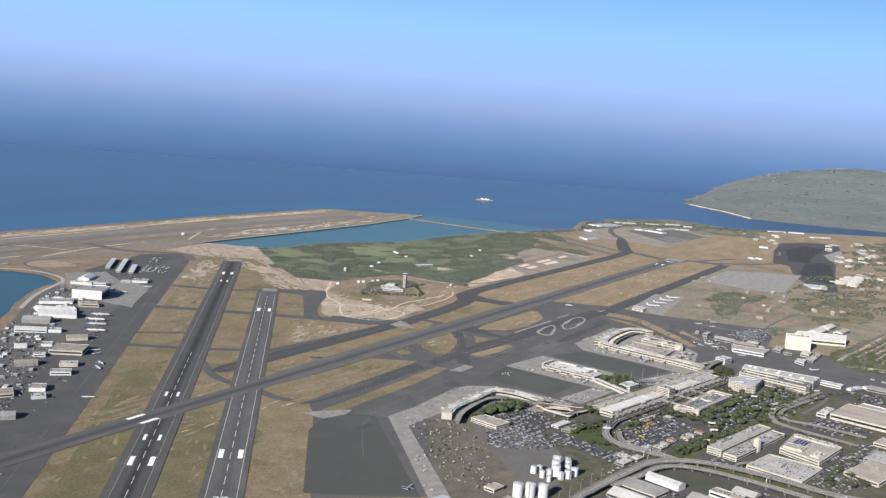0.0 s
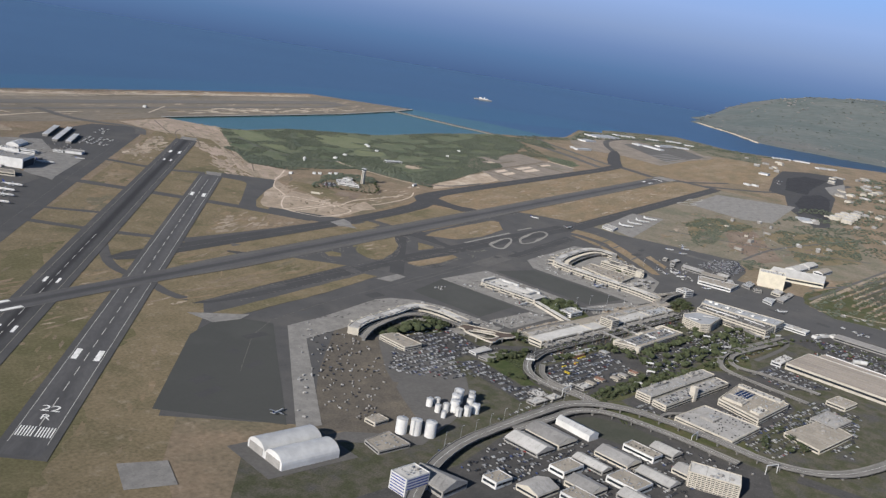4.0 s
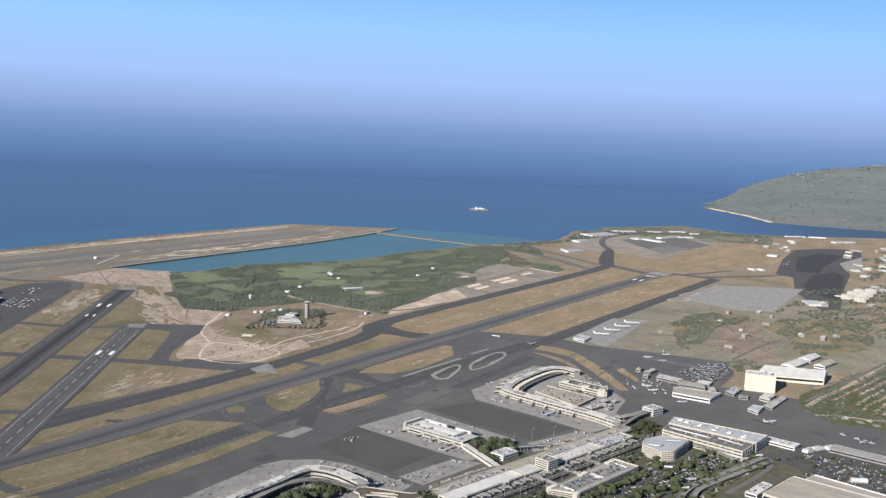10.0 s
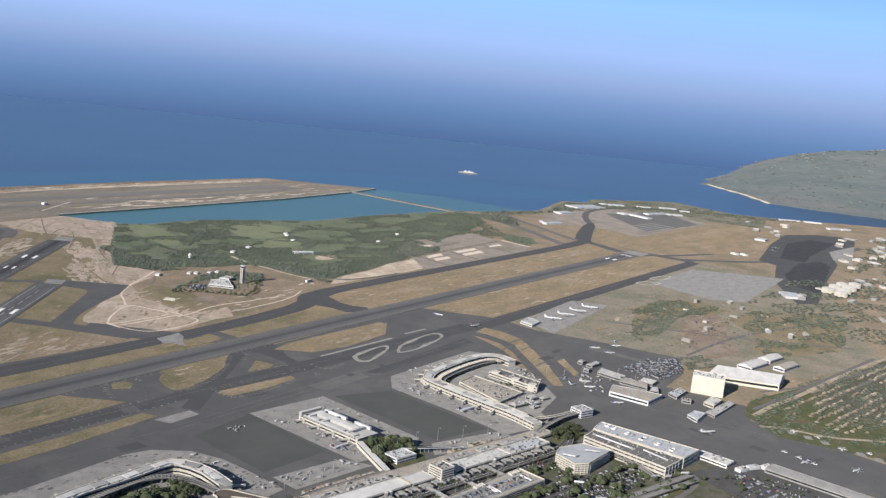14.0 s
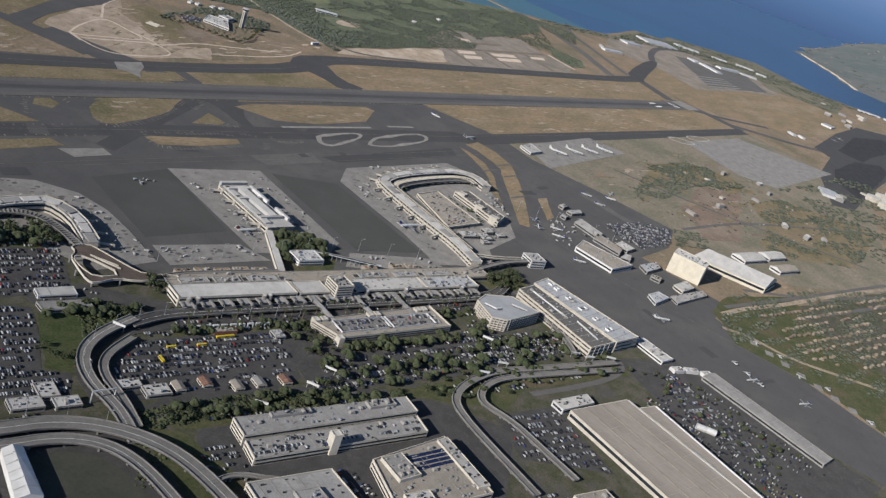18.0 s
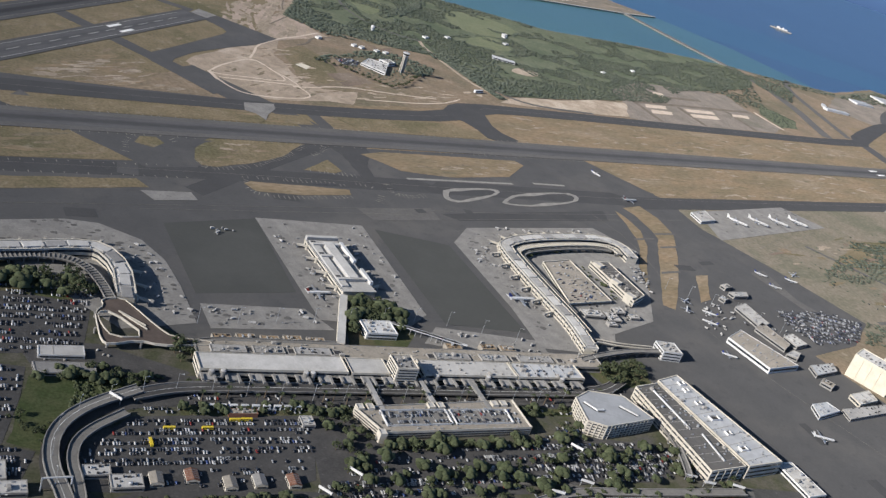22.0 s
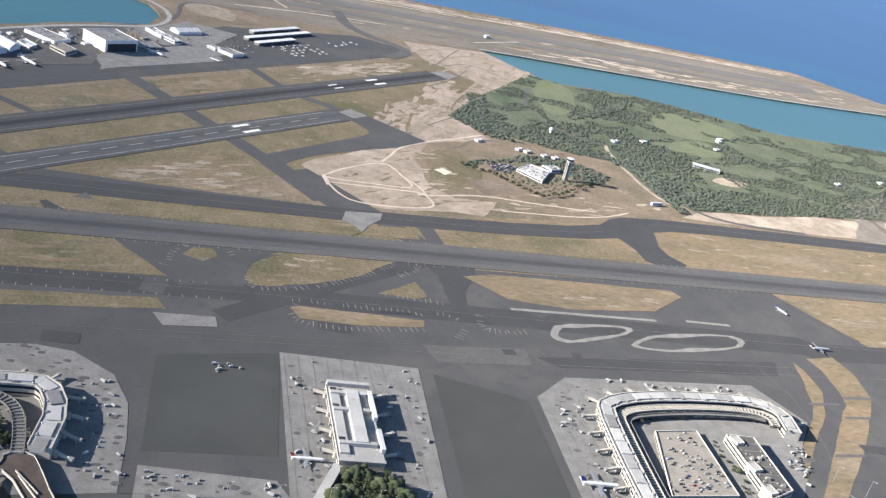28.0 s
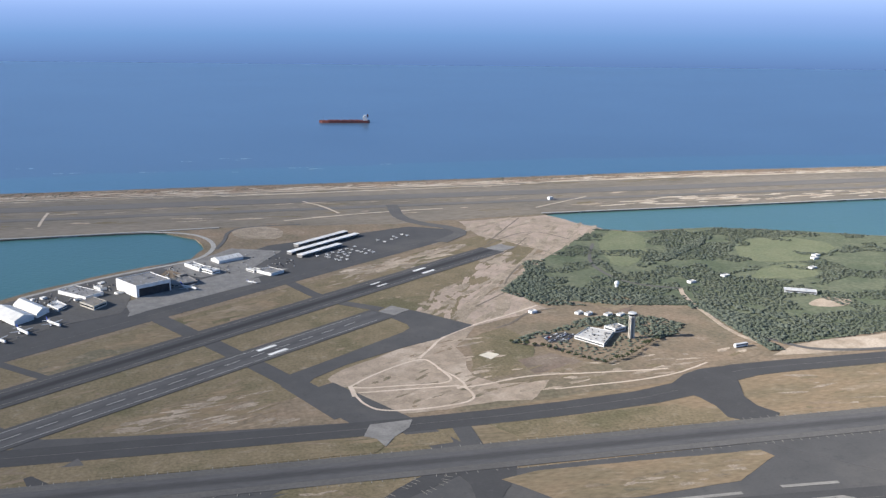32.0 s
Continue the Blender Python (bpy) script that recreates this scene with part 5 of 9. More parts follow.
def block(name, label, category, pts, h, wall="cream", roof="roof_grey", floors=1, parapet=0.5, units=0, group="", gable=False, pillars=0, band="glass", plain=False, smooth_roof=False):
    """A flat-roofed building over a plan outline, with parapet, storeys of glazing, roof plant; pillars: spacing of facade fins."""
    h *= 0.72        # heights are listed to the top of the roof plant, the eaves lie lower
    pts = ccw(pts)
    cx, cy = sum(p[0] for p in pts) / len(pts), sum(p[1] for p in pts) / len(pts)
    loc = [(x - cx, y - cy) for x, y in pts]
    root = thing(name, label, category, group, place(cx, cy, 0.0))
    part("wall", slab_bm(loc, 0.0, h), wall, root)
    if gable:
        # ridge between the middles of the two short edges
        a, b, c, d = loc
        if math.dist(a, b) > math.dist(b, c):
            a, b, c, d = b, c, d, a
        rise = 0.16 * math.dist(a, b)
        m0, m1 = Vector(((a[0] + b[0]) / 2, (a[1] + b[1]) / 2, h + rise)), Vector(((c[0] + d[0]) / 2, (c[1] + d[1]) / 2, h + rise))
        for e0, e1, r0, r1 in ((b, c, m0, m1), (d, a, m1, m0)):
            bm = bmesh.new()
            quad = [Vector((*e0, h)), Vector((*e1, h)), r1, r0]
            lo = [bm.verts.new(p) for p in quad]
            hi = [bm.verts.new(p + Vector((0, 0, 0.3))) for p in quad]
            bm.faces.new(hi)
            bm.faces.new(lo[::-1])
            for i in range(4):
                bm.faces.new((lo[i], lo[(i + 1) % 4], hi[(i + 1) % 4], hi[i]))
            bmesh.ops.recalc_face_normals(bm, faces=bm.faces[:])
            slope = part("roof_slope", bm, roof, root)
            u, w = quad[1] - quad[0], quad[3] - quad[0]
            if not plain:
                seam = bmesh.new()
                side = u.normalized() * 0.25 + Vector((0, 0, 0.12))
                for k in range(1, 6):
                    q = quad[0] + u * k / 6 + Vector((0, 0, 0.3))
                    seam.faces.new([seam.verts.new(p) for p in (q, q + w, q + w + side, q + side)])
                tagged(part("roof_seam", seam, "wall_grey", slope), kind="stuff")
        for e0, e1, m in ((a, b, m0), (c, d, m1)):
            bm = bmesh.new()
            bm.faces.new([bm.verts.new(p) for p in (Vector((*e0, h)), Vector((*e1, h)), m)])
            part("gable", bm, wall, root)
    else:
        part("roof", slab_bm(inset(loc, 0.4), h - 0.1, h + 0.04), roof, root)
        if not plain:
            part("parapet", rim_bm(loc, 0.45, h, h + parapet), wall, root)
            if not smooth_roof:
                seams(loc, h + 0.05, root)
    n = len(loc)
    for k in range(0 if plain else floors):
        z = h * (k + 0.42) / floors
        bm = bmesh.new()
        for i in range(n):
            a, b = loc[i], loc[(i + 1) % n]
            d = math.dist(a, b)
            if d < 5:
                continue
            f = 1.0 / d
            a2, b2 = (a[0] + (b[0] - a[0]) * f, a[1] + (b[1] - a[1]) * f), (b[0] - (b[0] - a[0]) * f, b[1] - (b[1] - a[1]) * f)
            along_box(a2, b2, 0.3, z, h / floors * 0.34, 0.03, bm)
        part("window_band", bm, band, root)
    if pillars:
        fin = mesh_of("pillar", box_bm(0.55, 0.9, h * 0.97), wall)
        for i in range(n):
            a, b = loc[i], loc[(i + 1) % n]
            d = math.dist(a, b)
            for j in range(1, int(d / pillars)):
                f = j * pillars / d
                share("pillar", fin, root, place(a[0] + (b[0] - a[0]) * f, a[1] + (b[1] - a[1]) * f, 0, math.degrees(math.atan2(b[1] - a[1], b[0] - a[0]))))
    rr = random.Random(int(cx * 7 + cy))
    if units or (roof == "roof_tan" and not plain and not gable):
        bm = bmesh.new()
        for p in scatter(inset(loc, 1.5), 6 + int(abs(sum(loc[i - 1][0] * q[1] - q[0] * loc[i - 1][1] for i, q in enumerate(loc))) / 110), rr, 2.0):
            box_bm(rr.uniform(0.4, 1.8), rr.uniform(0.4, 1.1), rr.uniform(0.25, 0.8), (p[0], p[1], h + 0.04), bm, rr.choice((0, 90)) - 12)
        vents = part("roof_vents", bm, ("steel", "wall_grey", "dark")[rr.randrange(3)], root)
        tagged(vents, kind="stuff")
    for p in scatter(inset(loc, 3.0), units, rr, 3.2):
        share("roof_unit", roof_unit("fan" if rr.random() < 0.4 else "box"), root, place(p[0], p[1], h + 0.04, rr.choice((0, 90)) - 12, rr.uniform(0.7, 1.25)))
    return root


def rect(cx, cy, sx, sy, rz=0.0):
    c, s = math.cos(radians(rz)), math.sin(radians(rz))
    return [(cx + x * c - y * s, cy + x * s + y * c) for x, y in ((-sx / 2, -sy / 2), (sx / 2, -sy / 2), (sx / 2, sy / 2), (-sx / 2, sy / 2))]


def sweep(path, offs, z0, z1):
    """A band along a path between two side offsets, as a solid."""
    n = len(path)
    sides = []
    for off in offs:
        row = []
        for i, p in enumerate(path):
            a, b = Vector(path[max(i - 1, 0)]), Vector(path[min(i + 1, n - 1)])
            d = (b - a).normalized()
            row.append((p[0] - d.y * off, p[1] + d.x * off))
        sides.append(row)
    bm = bmesh.new()
    v = [[bm.verts.new((x, y, z)) for x, y in row] for row, z in ((sides[0], z0), (sides[1], z0), (sides[1], z1), (sides[0], z1))]
    for i in range(n - 1):
        for k in range(4):
            bm.faces.new((v[k][i], v[k][i + 1], v[(k + 1) % 4][i + 1], v[(k + 1) % 4][i]))
    bm.faces.new([v[k][0] for k in range(4)])
    bm.faces.new([v[k][-1] for k in range(4)])
    bmesh.ops.recalc_face_normals(bm, faces=bm.faces[:])
    return bm


def steps_along(path, gap, start=0.0):
    """Points with headings every gap along a path."""
    out, left = [], start
    for a, b in zip(path, path[1:]):
        d = math.dist(a, b)
        while left <= d:
            f = left / d
            out.append((a[0] + (b[0] - a[0]) * f, a[1] + (b[1] - a[1]) * f, math.degrees(math.atan2(b[1] - a[1], b[0] - a[0]))))
            left += gap
        left -= d
    return out


def viaduct(label, path, width, z, category="elevated road", wall="concrete", deck="deck_road", ribs=0.0, gap=14.0, z_end=None):
    """A raised road on columns: deck, road surface, parapets, columns."""
    path = smooth(path, 2, False)
    cx, cy = path[len(path) // 2]
    root = thing("viaduct", label, category, "raised roads", place(cx, cy, 0))
    loc = [(x - cx, y - cy) for x, y in path]
    part("deck", sweep(loc, (-width / 2, width / 2), z - 0.7, z), "concrete", root)
    part("road_surface", sweep(loc, (-width / 2 + 0.7, width / 2 - 0.7), z, z + 0.03), deck, root)
    for s in (-1, 1):
        part("parapet", sweep(loc, (s * width / 2, s * (width / 2 - 0.45)), z - 0.7, z + 0.65), wall, root)
    if width > 6:
        part("lane_line", sweep(loc, (-0.08, 0.08), z + 0.03, z + 0.05), "paint", root)
    col = bmesh.new()
    box_bm(1.0, width * 0.5, z - 0.7, (0, 0, 0), col)
    box_bm(1.3, width * 0.85, 0.6, (0, 0, z - 1.3), col)
    me = mesh_of("column", col, "concrete")
    for x, y, a in steps_along(loc, gap, gap / 2):
        share("column", me, root, place(x, y, 0, a))
    if ribs:
        rib = mesh_of("rib", box_bm(0.55, width * 0.9, 0.5), wall)
        for x, y, a in steps_along(loc, ribs, ribs / 2):
            share("rib", rib, root, place(x, y, z + 0.03, a))
    return root


TA = radians(-12.0)
TX, TY = Vector((math.cos(TA), math.sin(TA))), Vector((-math.sin(TA), math.cos(TA)))


def T(a, b):
    """Terminal axes, from the east front corner of the main hall."""
    p = Vector((964.0, 302.4)) + TX * a + TY * b
    return (p.x, p.y)


def trect(a0, a1, b0, b1):
    return [T(a0, b0), T(a1, b0), T(a1, b1), T(a0, b1)]


# ---- landside ground ----
zone("landside", [(600, 330), (690, 300), (850, 425), (900, 420), (980, 318), (1200, 232), (1290, 130), (1330, -160), (500, -160), (500, 260)], 0.05, "verge_mix", "verges of grass and earth round the terminal roads", "verge")
for pts in ([(985, 190), (1050, 168), (1110, 160), (1240, 130), (1236, 112), (1130, 136), (1096, 126), (1062, 148), (1030, 172)], [(1222, 256), (1274, 254), (1266, 230), (1226, 230)], [(876, 212), (960, 200), (1044, 170), (1034, 156), (900, 190)], [(858, 398), (906, 404), (932, 398), (940, 372), (922, 370), (880, 388)], trect(-12, 274, -43, -35), [T(112, 78), T(142, 78), T(150, 40), T(136, 22), T(100, 24)], [(876, 206), (868, 120), (886, 70), (908, 90), (896, 190)]):
    zone("verge", rough_edge(pts, 1.5, 6, 51), 0.15, "lawn", "rough green verge planted with trees", "grass", drop=0.1)
zone("verge_lawn", rough_edge([(862, 260), (878, 296), (884, 306), (905, 310), (948, 294), (905, 280), (884, 266), (878, 250)], 2, 7, 53), 0.16, "lawn_bright", "green lawn with trees inside the loop road", "grass", drop=0.1)
for path, w in (([(880, 206), (913, 204), (940, 199), (970, 193), (993, 187), (1014, 176), (1026, 159)], 5), ([(1060, 178), (1087, 176), (1117, 169), (1136, 155)], 4), ([(1129, 130), (1168, 122), (1209, 116), (1237, 119), (1246, 130)], 5)):
    zone("access_road", ribbon_pts(smooth(path, 2, False), w), 0.26, "asphalt_old", "pale worn access road between the lots", "road", drop=0.1)
for label, mat, pts in (("asphalt car park", "road", [(858, 398), (940, 384), (914, 322), (850, 330), (800, 350)]), ("shaded car park beside the warehouse", "road", [(1258, 112), (1282, 96), (1262, 40), (1246, -6), (1206, -8), (1208, 33), (1228, 82)]), ("asphalt car park beside the lawn", "road", [(866, 322), (884, 314), (876, 292), (860, 260), (836, 262), (848, 292)]), ("asphalt car park", "road", [(886, 246), (920, 267), (1012, 250), (988, 203), (952, 199), (880, 224)]), ("tree-lined asphalt car park", "road", [(996, 200), (1106, 184), (1098, 164), (988, 188)]),
                        ("asphalt car park beside the garage", "road", [(1118, 186), (1222, 172), (1190, 150), (1116, 166)]), ("asphalt car park by the warehouse", "road", [(1082, 126), (1134, 114), (1110, 52), (1062, 90)]), ("rental car lot", "road", [(840, 270), (872, 252), (862, 236), (828, 246)]),
                        ("tree-lined asphalt car park", "road", [(986, 191), (1007, 250), (1030, 248), (1036, 214), (1130, 199), (1168, 196), (1209, 179), (1201, 151)]), ("storage yard", "asphalt_old", [(690, 300), (850, 425), (880, 366), (838, 300), (790, 268), (700, 258), (640, 320)]), ("asphalt yards between sheds", "road", [(690, 226), (830, 226), (868, 200), (860, 60), (800, 40), (640, 140), (600, 250)]), ("terminal forecourt road", "road", [T(-22, -10), T(285, -8), T(290, -38), T(-30, -36)]),
                        ("service yard", "road", [(884, 338), (924, 328), (962, 296), (940, 280), (890, 292)]), ("office yard", "road", [(905, 190), (1050, 158), (1080, 110), (1020, 70), (880, 90), (880, 160)]), ("paved yard by the commuter terminal", "road", [(1246, 130), (1300, 110), (1310, -60), (1230, -60), (1215, 60)]),
                        ("bare dirt yard beside the apron", "earth", [(660, 322), (750, 384), (844, 437), (875, 425), (855, 399), (797, 352), (758, 311), (717, 263)]), ("dirt lot by the yards", "earth", [(720, 345), (760, 360), (782, 330), (745, 315)]), ("asphalt road", "road", [(560, 150), (690, 226), (830, 214), (830, 206), (695, 212), (570, 130)])):
    zone("lot", pts, 0.14, mat, label, "car park", drop=0.1)
for path, w in (([(873, 227), (879, 256), (900, 276), (941, 278), T(60, -30), T(285, -28)], 10), ([(878, 206), (896, 214), (922, 211), (978, 195), (1020, 178), (1032, 170)], 6), ([(960, 285), (930, 300), (905, 320)], 9), ([(700, 238), (640, 226), (560, 170)], 10), ([(868, 40), (872, -60), (880, -160)], 14), ([(1215, 150), (1240, 120), (1262, 100)], 5)):
    zone("road", ribbon_pts(smooth(path, 2, False), w), 0.2, "road", "asphalt airport road", "road", drop=0.1)

# ---- main terminal ----
hall = block("terminal_hall", "long pale-roofed main terminal hall, eastern half", "terminal", trect(2, 86, -12, 3), 8.6, "cream", "roof_pale", 2, 0.7, 0, smooth_roof=True)
block("terminal_hall", "short pale-roofed middle hall of the terminal", "terminal", trect(88, 112, -12, 3), 8.0, "cream", "roof_pale", 2, 0.6, 0, smooth_roof=True)
block("terminal_hall", "long pale-roofed main terminal hall, western half", "terminal", trect(134, 198, -12, 3), 8.4, "cream", "roof_pale", 2, 0.7, 2, smooth_roof=True)
block("terminal_hall", "white-roofed end hall crowded with roof plant", "terminal", trect(199, 249, -12, 3), 8.2, "cream", "white", 2, 0.7, 14)
block("airside_wing", "low flat grey airside wing of the terminal", "terminal", trect(4, 275, 3.4, 18), 6.2, "wall_grey", "roof_tan", 1, 0.5, 7, smooth_roof=True)
for a, w in ((12, 20), (36, 18), (60, 22), (150, 24), (182, 20), (210, 26)):
    block("roof_plate", "raised dark roof section on the airside wing", "roof section", trect(a, a + w, 6, 13), 7.2, "wall_grey", "roof_grey", 0, 0.3, 2)
for a in (31, 56, 84, 145, 205, 240):
    block("roof_pit", "dark roof opening on the airside wing", "roof opening", trect(a, a + 5, 7, 12), 6.5, "wall_grey", "dark", 0, 0.25)
block("control_block", "cream louvred office tower over the terminal", "tower", trect(112.5, 126, -17, -3), 18, "cream", "roof_grey", 7, 0.8, 3)
block("tower_foot", "low grey block at the foot of the office tower", "terminal", trect(113, 133, -3, 3), 7.0, "wall_grey", "roof_grey", 0, 0.4, 2)
for a in range(6, 250, 13):
    canopy = thing("entrance_canopy", "white concrete entrance canopy on the terminal front", "canopy", "canopies along the forecourt", place(*T(a, -15.5), 0, -12))
    part("slab", box_bm(7.5, 6, 0.6, (0, 0, 3.9)), "roof_grey", canopy)
    part("fin", box_bm(1.2, 7.5, 1.3, (3.2, -2.2, 4.1)), "concrete", canopy)
    part("fin", box_bm(1.2, 5.0, 1.3, (-3.2, -1.0, 4.1)), "concrete", canopy)
    for x in (-2.6, 2.6):
        part("column", box_bm(0.6, 0.6, 3.9, (x, -2.2, 0)), "cream", canopy)
for a in (8, 14, 60, 64, 141, 176, 230):
    st = thing("stair_head", "round white stair tower on the terminal front", "stair tower", "stair towers", place(*T(a, -14), 0))
    part("drum", cyl_bm(1.7, 1.7, 7.2, seg=14), "concrete", st)
    part("cap", cyl_bm(1.4, 1.1, 0.4, (0, 0, 7.2), 14), "roof_pale", st)
for a in (96, 130, 164):
    wk = thing("footbridge", "covered footbridge over the forecourt road", "footbridge", "footbridges", place(*T(a, -29), 0, -12))
    part("deck", box_bm(2.6, 30, 1.4, (0, 0, 3.4)), "concrete", wk)
    part("roof", box_bm(3.0, 30, 0.3, (0, 0, 4.8)), "roof_grey", wk)
    for y in (-12, 0, 12):
        part("column", box_bm(0.9, 0.9, 3.4, (0, y, 0)), "concrete", wk)
viaduct("upper departures road along the terminal front", [T(-34, -30), T(-12, -23), T(20, -22), T(120, -22), T(230, -22), T(262, -20), T(282, -8)], 8.5, 2.6, gap=12, deck="road")


def aside(path, off):
    """A path set off to its left."""
    n, out = len(path), []
    for i, p in enumerate(path):
        d = (Vector(path[min(i + 1, n - 1)]) - Vector(path[max(i - 1, 0)])).normalized()
        out.append((p[0] - d.y * off, p[1] + d.x * off))
    return out


def pier(name, label, path, deep, zs, roof):
    """A concourse along its outer roof edge: walls, glazing, roof, parapets, fins and roof plates."""
    cx, cy = path[len(path) // 2]
    root = thing(name, label, "concourse", at=place(cx, cy, 0))
    loc = [(x - cx, y - cy) for x, y in path]
    part("wall", sweep(loc, (-deep + 0.4, -0.4), 0, zs), "cream", root)
    part("roof", sweep(loc, (-deep, 0), zs, zs + 0.5), roof, root)
    for z, w in ((1.6, 1.0), (4.6, 1.5)):
        part("window_band", sweep(loc, (-0.5, -0.3), z, z + w), "glass", root)
        part("window_band", sweep(loc, (-deep + 0.3, -deep + 0.5), z, z + w), "glass", root)
    part("parapet", sweep(loc, (-0.6, 0), zs + 0.5, zs + 1.0), "cream", root)
    part("parapet", sweep(loc, (-deep, -deep + 0.6), zs + 0.5, zs + 1.0), "cream", root)
    mid = aside(loc, -deep / 2)
    for i, (x, y, a) in enumerate(steps_along(mid, 13, 8)):
        part("roof_plate", box_bm(11.6, deep * 0.55, 0.5 + 0.3 * (i % 2), (0, 0, zs + 0.5)), "roof_pale" if i % 3 else "roof_grey", root, at=place(x, y, 0, a))
    fin = mesh_of("fin", box_bm(0.5, 1.1, zs), "cream")
    for x, y, a in steps_along(aside(loc, -0.3), 5.2, 3):
        share("fin", fin, root, place(x, y, 0, a))
    for i, (x, y, a) in enumerate(steps_along(aside(loc, -deep * 0.82), 9, 5)):
        share("roof_unit", roof_unit("fan" if i % 2 else "box"), root, place(x, y, zs + 0.5, a, 0.75))
    return root


# curved east concourse
E_OUT = smooth([(740, 352), (786, 390), (832, 419), (864, 427), (906, 424), (937, 425), (957, 420), (963, 394), (955, 362)], 1, False)
E_OUT = [(x + 1.0, y + 1.5) for x, y in E_OUT]
pier("concourse_east", "curved pale-roofed eastern concourse with faceted roof", E_OUT[5:], 11, 6.6, "roof_pale")
viaduct("curved white-ribbed people-mover road inside the concourse", [(834, 401), (850, 407), (864, 410.5), (885, 412.5), (906, 413.5), (920, 413), (934, 407.5), (940.5, 396), (942, 379), (941.5, 363)], 6, 4.6, ribs=2.6, gap=8)


def filled(outer, holes, z, bm):
    """A flat sheet inside an outline, with holes left open."""
    edges = []
    for pts in [outer] + holes:
        vs = [bm.verts.new((*p, z)) for p in pts]
        edges += [bm.edges.new((vs[i], vs[(i + 1) % len(vs)])) for i in range(len(vs))]
    bmesh.ops.triangle_fill(bm, use_beauty=True, edges=edges)


LOOP = smooth([(936, 364), (935.5, 357), (929, 352), (926, 339), (923.5, 325), (926, 320.5), (942.9, 322), (952, 316), (968, 313.5), (980, 311.5), (981, 316), (962, 322), (957.5, 332), (951.5, 354), (948, 364)], 1)
HOLE = smooth([(930, 351.5), (938, 351), (948.5, 324.6), (930.5, 327), (928.6, 339)], 1)
LX, LY = 940, 340
loc, hole = [(x - LX, y - LY) for x, y in LOOP], [(x - LX, y - LY) for x, y in HOLE]
lr = thing("loop_road", "raised triangular loop road with bright cream parapets", "elevated road", at=place(LX, LY, 0))
bm = bmesh.new()
filled(loc, [hole], 4.4, bm)
filled(loc, [hole], 3.7, bm)
part("deck", bm, "road_brown", lr)
part("parapet", rim_bm(loc, 0.35, 3.7, 5.1), "cream", lr)
part("inner_parapet", rim_bm(hole, -0.4, 3.7, 5.1), "cream", lr)
for x0, y0, x1, y1 in ((1.6, 10.6, 11.2, -5.4), (2.8, 7.6, 10.6, -8.8)):
    part("ramp_wall", along_box((x0, y0), (x1, y1), 0.45, 4.4, 0.9), "cream", lr)
for x, y in ((-13, -16), (-15, -2), (-10, 13), (10, 10), (14, -12), (4, -19), (24, -25)):
    part("column", cyl_bm(0.7, 0.7, 3.7, (x, y, 0), 10), "concrete", lr)
viaduct("raised road along the airside of the terminal", [(966, 315), T(12, 20), T(60, 20), T(92, 20)], 3.4, 4.0, gap=10)

# centre concourse
PA = math.degrees(math.atan2(66, 8)) - 90
cen = thing("concourse_centre", "straight centre concourse with white roof monitors", "concourse", at=place(1106.5, 389.5, 0, PA))
part("wall", box_bm(24, 70, 5.0), "cream", cen)
part("roof", box_bm(24.6, 70.6, 0.5, (0, 0, 5.0)), "roof_pale", cen)
for z in (1.6, 4.4):
    for x in (-12, 12):
        part("window_band", box_bm(0.3, 66, 1.2, (x, 0, z)), "glass", cen)
part("monitor", box_bm(7, 48, 2.6, (1, 2, 5.5)), "roof_pale", cen)
part("monitor", box_bm(5, 60, 1.2, (-8.6, 0, 5.5)), "roof_pale", cen)
part("side_wall", box_bm(2.2, 26, 3.0, (11.5, 14, 5.0)), "white", cen)
part("side_wall", box_bm(2.2, 18, 3.0, (11.8, -18, 5.0)), "white", cen)
for y in (-22, 8, 24):
    part("cross_ridge", box_bm(20, 2.6, 2.2, (-1, y, 5.5)), "roof_pale", cen)
    part("roof_well", box_bm(3.4, 3.4, 0.12, (-9, y + 3.4, 6.7)), "dark", cen)
part("end_gable", box_bm(24, 3, 3.0, (0, 33.5, 5.0)), "roof_pale", cen)
ca, cb = Vector(T(92, 20)), Vector(T(112, 76))
corr = thing("link_corridor", "pale glazed corridor from terminal to concourse", "corridor", at=place(*(ca + cb) / 2, 0, math.degrees(math.atan2(cb.y - ca.y, cb.x - ca.x))))
cl = (cb - ca).length
part("wall", box_bm(cl, 4.2, 4.4, (0, 0, 0)), "cream", corr)
part("roof", box_bm(cl, 4.8, 0.4, (0, 0, 4.4)), "roof_pale", corr)
part("window_band", box_bm(cl - 2, 4.4, 1.0, (0, 0, 2.8)), "glass", corr)
for k in range(3):
    esc = thing("walkway", "white covered walkway slanting to the terminal", "walkway", "slanted walkways", place(*T(152 + 3.4 * k, 36 - 1.2 * k), 0, -40))
    part("roof", box_bm(46, 1.8, 0.4, (0, 0, 4.4)), "white", esc)
    part("rail", box_bm(46, 0.3, 1.0, (0, 0.8, 3.4)), "white", esc)
    for x in (-20, -7, 7, 20):
        part("post", box_bm(0.4, 0.4, 4.4, (x, 0, 0)), "steel", esc)
block("garden_house", "small white flat-roofed building in the garden court", "building", trect(113, 134, 32, 47), 6, "white", "white", 2, 0.6, 5)

